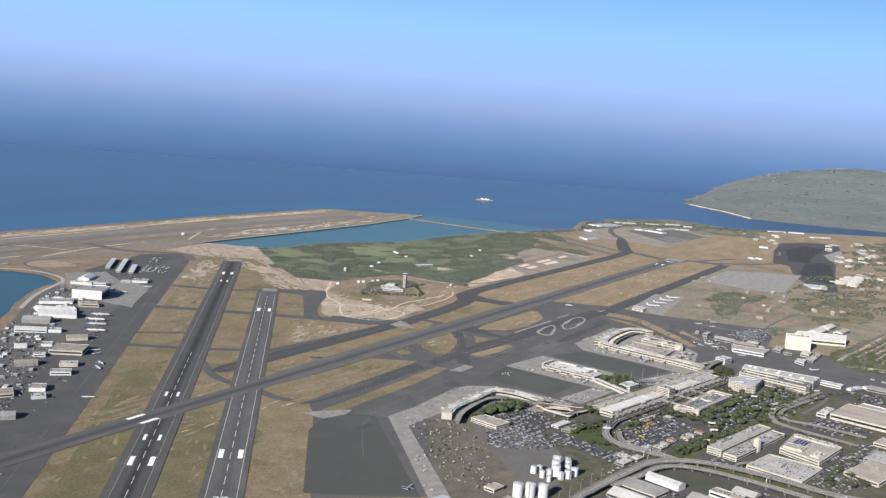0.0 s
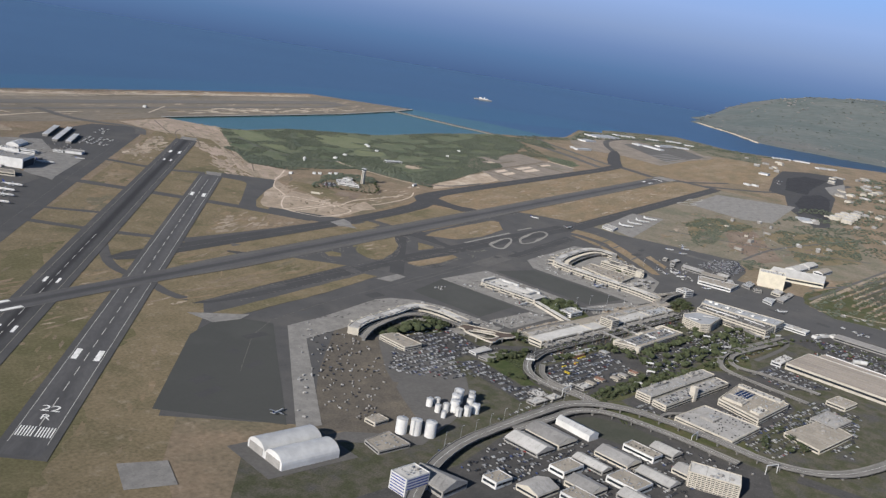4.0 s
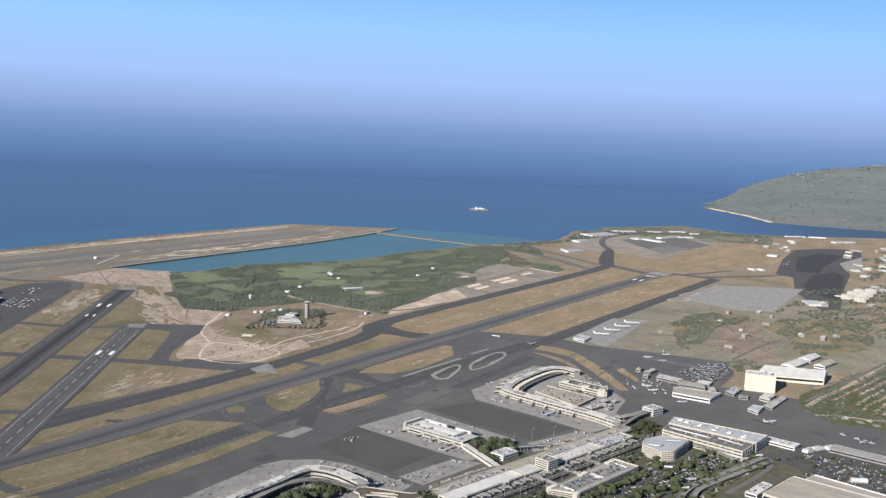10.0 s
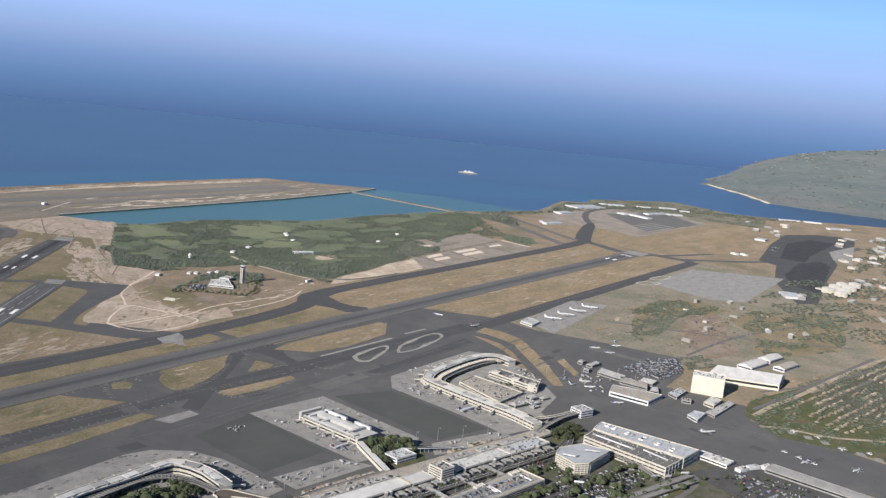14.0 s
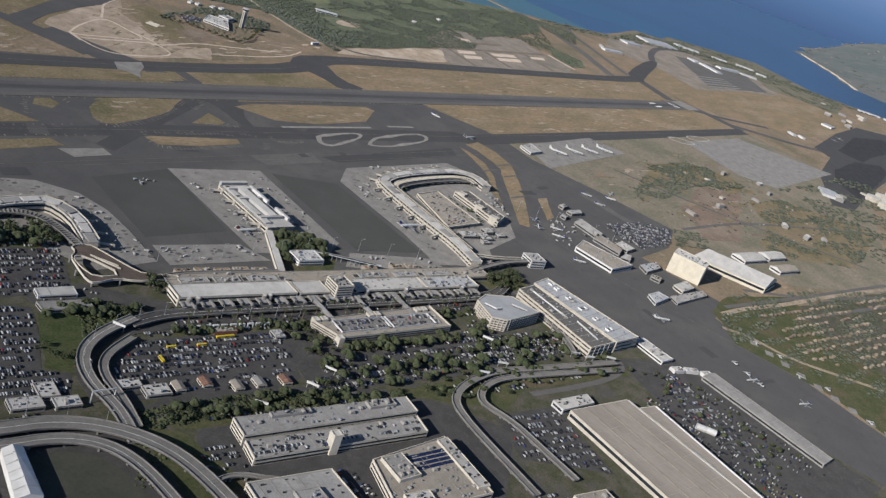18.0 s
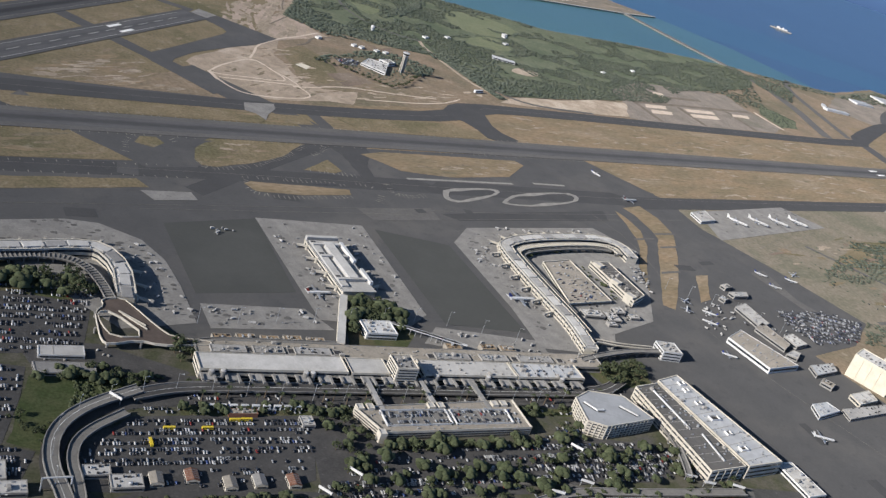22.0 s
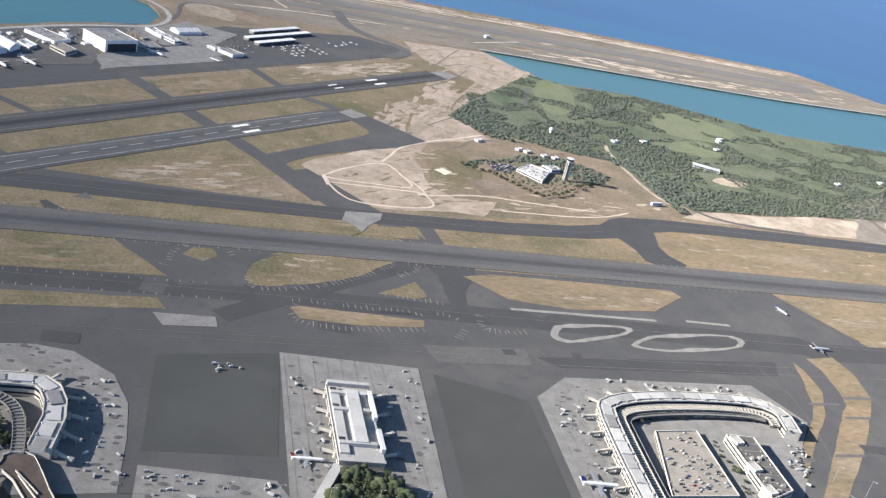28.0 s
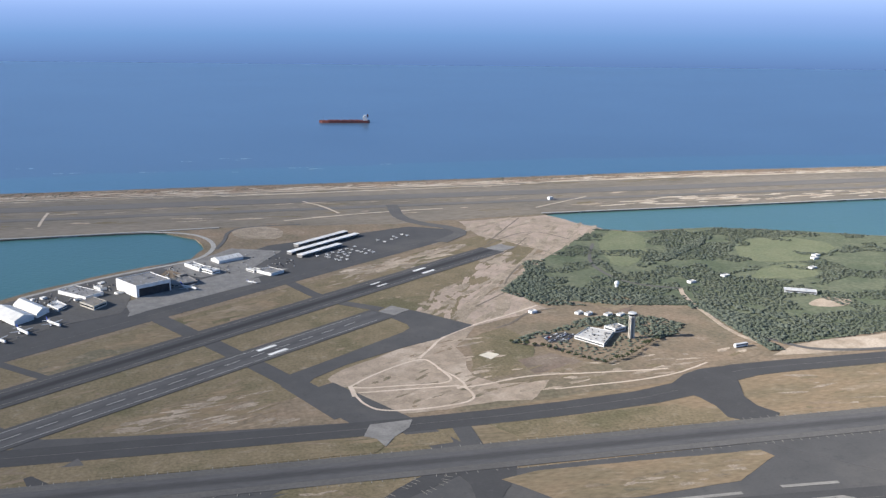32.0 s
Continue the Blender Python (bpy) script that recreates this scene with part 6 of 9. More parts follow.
# west concourse, a hook round a deck
W_OUT = smooth([(1232, 268), (1243, 299), (1246, 320), (1253, 360), (1262, 402), (1270, 414), (1300, 422), (1350, 423), (1392, 419), (1409, 402), (1402, 378)], 1, False)
W_OUT = [(x + 2.2, y + 1.8) for x, y in W_OUT]
pier("concourse_west", "hook-shaped cream concourse round a car deck", W_OUT, 11, 6.0, "roof_pale")
viaduct("curved white-ribbed people-mover track", aside(W_OUT, -14.6)[2:-1:2], 5.6, 4.5, ribs=2.4, gap=8, wall="cream")
viaduct("narrow curved raised road inside the west concourse", aside(W_OUT, -20)[4:-3:2], 3.2, 3.2, gap=9)
deck = block("car_deck", "tan open car deck inside the hook concourse", "car deck", [(1297, 386), (1328, 387), (1318, 325), (1273, 326)], 3.6, "cream", "roof_tan", 1, 0.8, 0)
block("annex", "long cream annexe with dark roof inside the hook", "building", [(1344, 379), (1363, 376), (1355, 325), (1335, 318)], 7.6, "cream", "asphalt_old", 2, 0.9, 6)
for x, y in ((1347, 372), (1342, 346), (1338, 325)):
    block("stair_head", "cream stair head on the annexe", "stair tower", rect(x, y, 6, 8, 7), 10, "cream", "roof_pale", 0, 0.4)
for x, y, sx, sy, h in ((1284, 312, 18, 9, 4.5), (1300, 306, 11, 12, 3.6), (1312, 312, 9, 8, 5.2), (1322, 304, 9, 6, 3.4), (1292, 298, 8, 5, 3.0)):
    block("service_block", "low white service shed between the roads", "shed", rect(x, y, sx, sy, -14), h, "wall_grey", "roof_pale", 1, 0.4, 3)
viaduct("raised link road with bright parapets", [(1240, 268), (1252, 280), (1270, 270), (1298, 262)], 4, 4.4, gap=9, wall="cream", deck="road")
viaduct("raised link road along the terminal", [T(262, 12), (1246, 262), (1276, 262), (1302, 257)], 4.5, 4.6, gap=9)
block("gate_block", "square white gate building with glazed front", "building", rect(1309, 257, 16, 14, -20), 10, "white", "roof_pale", 3, 0.6, 4)

# commuter terminal and garages
block("commuter_terminal", "long white-roofed commuter terminal", "terminal", [(1258, 223), (1280, 225), (1280, 134), (1250, 137)], 13.2, "cream", "white", 3, 0.7, 5)
block("open_garage", "open-sided concrete garage with deep arches", "garage", [(1234, 221), (1256, 221), (1248, 138), (1218, 141)], 12.4, "cream", "asphalt_old", 3, 0.8, 10, pillars=6, band="dark")
block("hex_garage", "six-sided ribbed concrete garage with grey deck", "garage", [(1177, 220), (1192, 224), (1215, 214), (1219, 190), (1178, 191), (1168, 199)], 13.0, "cream", "roof_blue", 5, 0.6, 0, pillars=3.2, band="dark", smooth_roof=True)
block("deck_garage", "low open garage with cars on its tan top deck", "garage", [(1033, 245), (1038, 222), (1131, 206), (1136, 231)], 6.6, "cream", "roof_tan", 3, 1.1, 0, band="dark")
for p in ((1036, 244), (1042, 243), (1079, 236.5), (1085, 235.5), (1121, 230), (1127, 229), (1037, 222)):
    block("stair_head", "white stair head on the garage corner", "stair tower", rect(*p, 4, 4.4, -10), 8.4, "cream", "roof_pale", 0, 0.4)
viaduct("curved road ramp up to the garages", [(1232, 200), (1226, 176), (1214, 156), (1206, 146)], 4.5, 4, gap=9)
block("long_shed", "long low grey commuter shed beside the taxiway", "shed", [(1298, 82), (1315, 80), (1299, -25), (1283, -24)], 5, "wall_grey", "roof_grey", 1, 0.4, 0)
block("gate_shed", "low white gate lounges by the apron", "shed", [(1286, 139), (1299, 137), (1295, 107), (1280, 109)], 4.5, "white", "roof_pale", 1, 0.4, 4)
for x, y, sx, sy, r in ((1286, 98, 11, 6, -20), (1299, 92, 12, 5, -30), (1309, 83, 10, 6, -20)):
    block("gate_shed", "small pale gate hut by the apron", "shed", rect(x, y, sx, sy, r), 3.6, "white", "roof_pale", 0, 0.3, 2)
for x, y in ((1224.4, 47.4), (1228, 41.4)):
    tk = thing("gas_tank", "white rounded storage tank beside the warehouse", "tank", "white storage tanks", place(x, y, 0.1, -62))
    part("shell", cyl_bm(2.3, 2.3, 7, (-3.5, 0, 2.4), 18, turn=Matrix.Rotation(radians(90), 4, "Y")), "white", tk)
    for dx in (-2.2, 2.2):
        part("saddle", box_bm(0.6, 3.2, 1.2, (dx, 0, 0)), "concrete", tk)

for pts in ([(1046, 239.5), (1043, 226.5), (1083, 219.5), (1086, 232)], [(1088, 231.5), (1085, 219), (1122, 212), (1125, 224)]):
    w = thing("deck_wall", "low white wall round a bay of the garage deck", "wall", "deck walls", place(0, 0, 0))
    part("wall", rim_bm(pts, 0.5, 4.75, 5.9), "white", w)
    part("bay_floor", slab_bm(inset(pts, 0.6), 4.78, 4.80), "deck_road", w)
# roof wells and upstands on the commuter terminal
for x, y, sx, sy in ((1283, 216, 5, 4), (1280, 209, 4, 4), (1277.5, 195.5, 4.5, 4), (1275.5, 180, 8, 4.5), (1272.5, 165.5, 4.5, 4), (1269.5, 151, 6, 4)):
    w = thing("roof_well", "dark square roof well framed in white", "roof well", "roof wells", place(x - 8.5, y, 9.5, -8))
    part("frame", rim_bm([(-sx / 2, -sy / 2), (sx / 2, -sy / 2), (sx / 2, sy / 2), (-sx / 2, sy / 2)], 0.5, 0, 1.3), "white", w)
    part("opening", slab_bm([(-sx / 2 + 0.5, -sy / 2 + 0.5), (sx / 2 - 0.5, -sy / 2 + 0.5), (sx / 2 - 0.5, sy / 2 - 0.5), (-sx / 2 + 0.5, sy / 2 - 0.5)], 0.1, 0.25), "dark", w)
for a, b in (((1245, 216), (1238, 176)), ((1243, 170), (1236, 146))):
    w = thing("roof_upstand", "long white upstand on the dark garage deck", "roof wall", "roof upstands", place(0, 0, 0))
    part("wall", along_box(a, b, 0.8, 8.96, 1.0), "white", w)
for a, b in (((1180, 215), (1183, 206)), ((1203, 206), (1209, 195)), ((1183, 206), (1188, 205))):
    w = thing("roof_upstand", "pale upstand round a ramp slot in the garage roof", "roof wall", "roof upstands", place(0, 0, 0))
    part("wall", along_box(a, b, 0.9, 9.4, 0.9), "white", w)
    part("slot", along_box(a, b, 1.2, 9.41, 0.06, 1.2), "dark", w)
for k in range(9):
    f = k / 8
    w = thing("portal", "white concrete portal along the car park edge", "portal", "portals", place(960 + 45 * f, 265 - 10.5 * f, 0.2, -13))
    for x in (-1.7, 1.7):
        part("leg", box_bm(0.5, 1.1, 2.4, (x, 0, 0)), "white", w)
    part("lintel", box_bm(4.0, 1.3, 0.5, (0, 0, 2.4)), "white", w)
block("lot_canopy", "low brown canopy at the car park edge", "canopy", rect(974, 257, 15, 4, -13), 3.4, "tile", "roof_tan", 0, 0.2)

# warehouses and offices landside
for k, (x0, y0, x1, y1) in enumerate(((1145, 98, 1124, -16), (1160, 95, 1140, -20), (1174, 92.5, 1155, -22))):
    w = thing("roof_ridge", "long brown ridge strip on the warehouse roof", "roof ridge", "roof ridges", place(0, 0, 0))
    part("strip", along_box((x0, y0), (x1, y1), 0.9, 6.16, 0.35), "roof_tan", w)
w = thing("skylight", "long white skylight on the warehouse roof", "skylight", at=place(0, 0, 0))
part("strip", along_box((1181, 34), (1176, 8), 1.3, 6.16, 0.5), "white", w)
for a, b in (((1188.6, 90), (1170.6, -25)), ((1204.6, 76), (1180, -27))):
    w = thing("gutter_wall", "bright white parapet along the warehouse edge", "parapet", "warehouse parapets", place(0, 0, 0))
    part("wall", along_box(a, b, 0.7, 5.7, 1.0), "white", w)
block("warehouse", "huge pale flat warehouse with patched roof sheets", "warehouse", [(1131, 102), (1188, 91), (1170, -26), (1108, -10)], 8.5, "cream", "roof_sheet", 1, 0.5, 0)
block("warehouse_wing", "pale side wing of the warehouse", "warehouse", [(1189.5, 81), (1205, 77), (1180, -28), (1172, -26)], 8.0, "cream", "roof_sheet", 1, 0.4, 0)
block("white_shed", "small white shed beside the warehouse", "shed", [(1132, 116), (1166, 110), (1162, 101), (1130, 106)], 5.5, "white", "roof_pale", 1, 0.3, 2)
block("office_bar", "long cream office block with grey roof", "office", [(920, 183), (1030, 158), (1026, 145), (916, 169)], 8.5, "cream", "roof_grey", 3, 0.7, 9)
block("office_bar", "lower cream office block with parked cars on its deck", "office", [(915.5, 167), (1024, 143), (1019, 130), (911, 154)], 6.2, "cream", "roof_grey", 2, 0.9, 3)
block("lift_tower", "slim white lift tower", "tower", rect(957, 145, 5, 5, -14), 17, "cream", "roof_pale", 0, 0.5)
block("office_hall", "flat cream hall with a long pale roof", "office", [(896, 142), (943, 131), (935, 83), (884, 93)], 6, "cream", "roof_grey", 2, 0.9, 4)
block("office_wing", "cream office wing with solar roof", "office", [(968, 126), (1024, 122), (1012, 76), (950, 88)], 7, "cream", "roof_tan", 2, 0.9, 10)
pan = mesh_of("solar_panel", box_bm(9, 2.2, 0.2), "solar")
arr = thing("solar_array", "rows of blue solar panels on an office roof", "solar panels", at=place(1000, 112, 5.12, -10))
for i in range(3):
    for j in range(4):
        share("solar_panel", pan, arr, Matrix.Translation((i * 9.6 - 9.6, j * 3.2 - 5, 0)))
for pts, h, r, u in (([(972, 124), (986, 122), (983, 104), (968, 106)], 9.5, "roof_grey", 4), ([(1016, 121), (1024, 120), (1014, 80), (1006, 82)], 8.6, "roof_pale", 3), ([(962, 98), (978, 94), (975, 86), (959, 90)], 9.0, "roof_pale", 3)):
    block("roof_storey", "raised flat storey over the office roofs", "office", pts, h, "cream", r, 0, 0.5, u)
for pts in ([(940, 178), (964, 172.5), (963, 169), (939, 174.5)], [(1000, 164), (1018, 160), (1016.5, 154), (998.5, 158)], [(912, 126), (926, 123), (924, 112), (910, 115)]):
    block("roof_storey", "low grey plant room on the office roof", "office", pts, 10.5 if pts[0][1] > 150 else 8.2, "wall_grey", "roof_grey", 0, 0.4, 2)
block("flat_office", "low cream office by the canal road", "office", [(944, 66), (1006, 46), (990, 20), (930, 36)], 5, "cream", "roof_tan", 1, 0.4, 6)
block("tan_shed", "tan flat-roofed storage shed", "shed", rect(1070, 40, 26, 18, -15), 5, "cream", "roof_tan", 1, 0.4, 2)
block("grey_office", "stepped grey office with roof plant", "office", rect(1010, 40, 34, 22, -15), 6, "wall_grey", "roof_grey", 2, 0.5, 10)
block("lot_shed", "low white shed in the car park", "shed", [(893, 328), (915, 324), (913, 315.5), (891, 320)], 3.2, "white", "roof_pale", 1, 0.3)
block("lot_shed", "low grey shed in the car park", "shed", [(887, 315), (916, 309), (914, 300.5), (886, 306)], 3.2, "wall_grey", "roof_grey", 1, 0.3)
for c, s in (((892, 232), (12, 7)), ((902, 222), (14, 9)), ((852, 242), (10, 12)), ((856, 230), (13, 8)), ((838, 236), (16, 9)), ((1004, 243), (7, 8))):
    block("lot_shed", "small pale rental car hut", "shed", rect(*c, *s, -12), 3.4, "wall_grey", "roof_pale", 1, 0.3, 1)
for c in ((915, 221), (931, 219), (946, 210), (960, 208), (976, 204)):
    block("tiled_hut", "small hut with red-brown tiled roof", "hut", rect(*c, 6, 8, -12), 2.8, "cream", RNG.choice(("tile", "roof_tan", "roof_grey")), 1, gable=True)
SHEDS = ((758, 205, 20, 30), (783, 200, 22, 32), (742, 170, 22, 13), (764, 160, 12, 26), (788, 150, 18, 28), (812, 140, 12, 26), (830, 128, 14, 20), (728, 150, 18, 22), (756, 130, 20, 24), (780, 118, 14, 28), (700, 172, 22, 18), (708, 146, 16, 20), (738, 118, 16, 22), (806, 104, 16, 18), (690, 196, 16, 12))
for i, (x, y, sx, sy) in enumerate(SHEDS):
    block("industrial_shed", ("white metal-roofed industrial shed", "grey metal-roofed industrial shed", "tan flat-roofed industrial shed")[i % 3], "shed", rect(x, y, sx, sy, -14), 4.5 + (i % 3), ("wall_grey", "cream", "white")[i % 3], ("roof_pale", "roof_grey", "roof_tan")[i % 3], 1, gable=i % 3 != 2, group="industrial sheds")
block("hotel_slab", "pale slab block with rows of balconies", "block", [(788, 100), (806, 104), (812, 70), (794, 66)], 15, "cream", "roof_pale", 8, 0.6, 4, pillars=3)
block("glass_office", "white office tower with blue glass", "office", rect(640, 232, 20, 14, -14), 16, "white", "roof_pale", 6, 0.6, 3, band="blue")
block("grey_shed", "large grey shed by the road", "shed", [(652, 236), (668, 238), (668, 206), (644, 210)], 7, "wall_grey", "roof_grey", 1, gable=True)
block("low_store", "low store with pale roof beside the tanks", "store", [(671, 286), (695, 283), (690, 262), (664, 270)], 3.8, "wall_grey", "roof_tan", 1, 0.5)
block("tan_store", "tan flat store in the yard", "store", rect(706, 300, 14, 10, -10), 4, "cream", "roof_tan", 1, 0.4)
block("yard_office", "cream two-storey yard building", "office", [(853, 396), (845, 365), (865, 360), (871, 391)], 5.5, "cream", "roof_tan", 2, 0.7, 2)
dome = thing("twin_hangar", "twin white barrel-roofed hangar", "hangar", at=place(626, 310, 0, -17))
for y in (-9.5, 9.5):
    bm = bmesh.new()
    prof = [(y + 9.5 * math.cos(radians(a)), 3.5 + 6.0 * math.sin(radians(a))) for a in range(0, 181, 15)] + [(y - 9.5, 0), (y + 9.5, 0)]
    v0, v1 = [bm.verts.new((-22, p, z)) for p, z in prof], [bm.verts.new((22, p, z)) for p, z in prof]
    for i in range(len(prof)):
        j = (i + 1) % len(prof)
        bm.faces.new((v0[i], v0[j], v1[j], v1[i]))
    bm.faces.new(v0)
    bm.faces.new(v1)
    bmesh.ops.recalc_face_normals(bm, faces=bm.faces[:])
    part("vault", bm, "white", dome)
    part("door", box_bm(0.3, 15, 5.5, (-22.1, y, 0)), "wall_grey", dome)
part("apron_slab", slab_bm([(-34, -24), (34, -24), (34, 24), (-34, 24)], 0.05, 0.2), "asphalt_old", dome)


def tank(x, y, r, h):
    t = thing("storage_tank", "white cylindrical fuel storage tank", "tank", "fuel tanks", place(x, y, 0, RNG.uniform(0, 360)))
    part("shell", cyl_bm(r, r, h, seg=24), "white", t)
    part("lid", cyl_bm(r * 1.02, r * 0.15, r * 0.18, (0, 0, h), 24), "white", t)
    part("ladder", box_bm(0.25, 0.9, h + 0.6, (r, 0, 0)), "steel", t)
    part("vent", cyl_bm(0.3, 0.3, 0.8, (0, 0, h + r * 0.15), 8), "steel", t)


for x, y in ((705, 279), (711, 271), (716, 262)):
    tank(x, y, 4.0, 11)
for x, y, r, h in ((762, 290, 2.6, 6), (770, 288, 2.4, 5), (757, 280, 2.2, 6), (762, 276, 2.4, 7), (768, 272, 3.6, 9), (777, 276, 3.6, 10), (786, 279, 3.8, 10.5), (785, 268, 2.8, 6.5), (793, 271, 2.8, 7), (799, 274, 2.6, 7), (770, 262, 3.0, 7), (779, 260, 3.2, 7), (764, 266, 2.6, 6), (752, 272, 2.0, 5)):
    tank(x, y, r, h)

# raised highway
zone("basin", rough_edge([(820, 203), (836, 201), (848, 192), (854, 179), (855, 158), (852, 136), (818, 148), (816, 176)], 1.0, 6, 81), 0.22, "basin", "dark level ground inside the highway bend", "basin", drop=0.05)
block("white_shed", "long white shed under the highway bend", "shed", [(811, 208), (820, 206), (812, 174), (801, 177)], 6.5, "white", "white", 0, gable=True)
viaduct("narrow curved footbridge to the offices", [(882, 150), (892, 151), (901, 148), (908, 142), (914, 138)], 2.6, 3.6, gap=8)
viaduct("raised highway curving over the sheds", [(560, 190), (640, 228), (709, 240), (773, 230), (817, 222), (843, 217), (864, 203), (879, 180), (883, 152), (880, 105), (868, 55), (890, 14), (950, -14), (1040, -40)], 9, 4.0, gap=16)
viaduct("second raised highway carriageway", [(770, 222), (812, 211), (837, 207), (853, 196), (860, 180), (861, 158), (858, 120), (850, 80)], 7, 3.7, gap=16)
viaduct("raised loop road round the car park", [(868, 190), (875, 215), (874, 240), (882, 262), (900, 276), (930, 284)], 7, 3.0, gap=14)
viaduct("raised loop road, inner carriageway", [(876, 200), (882, 222), (884, 244), (894, 258), (918, 268)], 5, 2.6, gap=14)
viaduct("twin raised road curving past the warehouse", [(1040, 64), (1050, 108), (1056, 130), (1063, 145), (1077, 153), (1099, 157), (1127, 156), (1163, 145), (1236, 126)], 5.5, 2.4, gap=14)
viaduct("twin raised road, outer carriageway", [(1076, 60), (1081, 91), (1085, 115), (1081, 135), (1087, 143), (1098, 148), (1117, 150), (1146, 143), (1228, 119)], 5, 2.4, gap=14)
for x, y, a, w in ((873, 226, 80, 12), (868, 118, 85, 12), (860, 58, 60, 12)):
    g = thing("sign_gantry", "white overhead road sign gantry", "gantry", "gantries", place(x, y, 0, a))
    for s in (-1, 1):
        part("leg", box_bm(0.5, 0.5, 7.6, (0, s * w / 2, 0)), "white", g)
    part("beam", box_bm(0.5, w, 0.6, (0, 0, 7.0)), "white", g)
for x, y, a in ((916, 279, -60), (986, 192, -62), (1008, 200, -62), (946, 190, -50), (1108, 168, -40), (1134, 160, -40), (1150, 186, -60), (1208, 146, -30), (1216, 138, -30), (1234, 130, -40), (1110, 158, -35)):
    b = thing("road_sign", "long white road sign board on two posts", "road sign", "road signs", place(x, y, 0, a))
    part("board", box_bm(7.5, 0.3, 1.5, (0, 0, 3.4)), "white", b)
    for s in (-1, 1):
        part("post", box_bm(0.3, 0.3, 4.0, (s * 3, 0.3, 0)), "steel", b)

# ---- west side: cargo, hangars, air base ----
block("cargo_shed", "long white cargo shed with grey roof", "shed", [(1389, 221), (1424, 219), (1414, 270), (1389, 263)], 6.5, "white", "roof_tan", 1, 0.4, 0)
for i, pts in enumerate(([(1450, 303), (1468, 306), (1462, 275), (1445, 272)], [(1438, 272), (1456, 278), (1452, 246), (1438, 241)], [(1458, 257), (1473, 259), (1473, 243), (1456, 242)], [(1441, 219), (1471, 217), (1463, 207), (1434, 207)], [(1467, 324), (1490, 322), (1484, 315), (1467, 317)], [(1432, 236), (1437, 228), (1450, 234), (1446, 239)], [(1428, 200), (1436, 203), (1440, 194), (1431, 191)], [(1470, 336), (1480, 337), (1480, 331), (1470, 330)], [(1446, 318), (1453, 320), (1454, 314), (1447, 312)])):
    block("cargo_hut", "low grey-roofed cargo building", "shed", pts, 4.6, "wall_grey", ("roof_pale", "roof_tan", "roof_pale", "white", "roof_pale")[i % 5], 1, 0.3, 1, group="cargo buildings")
block("white_shed", "low white flat-roofed cargo shed", "shed", [(1387, 180), (1405, 179), (1406, 168), (1378, 167)], 4.5, "white", "white", 1, 0.3, 1)
block("grey_shed", "long low grey-roofed cargo shed", "shed", [(1413, 170), (1470, 164), (1464, 156), (1407, 159)], 3.5, "wall_grey", "roof_grey", 1, 0.3, 1)
block("tall_hangar", "tall windowless cream hangar with ribbed walls", "hangar", [(1474, 206), (1482, 174), (1502, 179), (1494, 211)], 26.4, "cream_bright", "roof_pale", 0, 0.6, 4, pillars=7.5)
block("long_hangar", "long pale hangar with stepped roof", "hangar", [(1534, 208), (1584, 202), (1604, 140), (1562, 136)], 9.5, "cream_bright", "roof_pale", 1, gable=True)
block("hangar_lobby", "low cream annexe beside the tall hangar", "building", [(1440, 181), (1467, 181), (1461, 169), (1436, 169)], 5, "cream", "roof_pale", 1, 0.4, 2)
for x, y, sx, sy in ((1640, 186, 44, 18), (1690, 178, 36, 16), (1668, 154, 40, 14)):
    block("base_shed", "pale metal-roofed base shed", "shed", rect(x, y, sx, sy, -10), 6, "white", ("roof_pale", "roof_tan")[sx == 40], 1, gable=True, group="base sheds")
block("white_club", "white low building by the jet apron", "building", [(1584, 470), (1612, 474), (1604, 452), (1578, 450)], 4, "white", "roof_pale", 1, 0.4, 3)
RW = random.Random(21)
for poly, count, lo, hi in (([(1640, 300), (1980, 420), (2050, 280), (1850, 160), (1700, 210)], 11, 5, 14), ([(2180, 300), (2320, 250), (2560, 190), (2400, 120), (2100, 200)], 12, 8, 24), ([(2560, 270), (3100, 380), (3500, 360), (3400, 160), (2800, 150)], 24, 12, 36), ([(2820, 470), (3120, 480), (3340, 560), (3200, 640)], 8, 10, 26), ([(1900, 120), (2300, 110), (2500, 40), (2000, 20)], 12, 8, 20), ):
    for x, y in scatter(poly, count, RW, hi * 0.9):
        sx, sy = RW.uniform(lo, hi), RW.uniform(lo, hi) * 0.6
        pale = RW.random() < 0.4
        block("base_building", "pale flat-roofed air base building" if pale else "grey-roofed air base building", "building", rect(x, y, sx, sy, RW.choice((-12, 4, 30, 78))), RW.uniform(3, 7), RW.choice(("cream", "wall_grey", "wall_grey")), "roof_pale" if pale else RW.choice(("roof_grey", "roof_tan")), 0, 0.3, 0, group="air base buildings", gable=RW.random() < 0.25, plain=True)
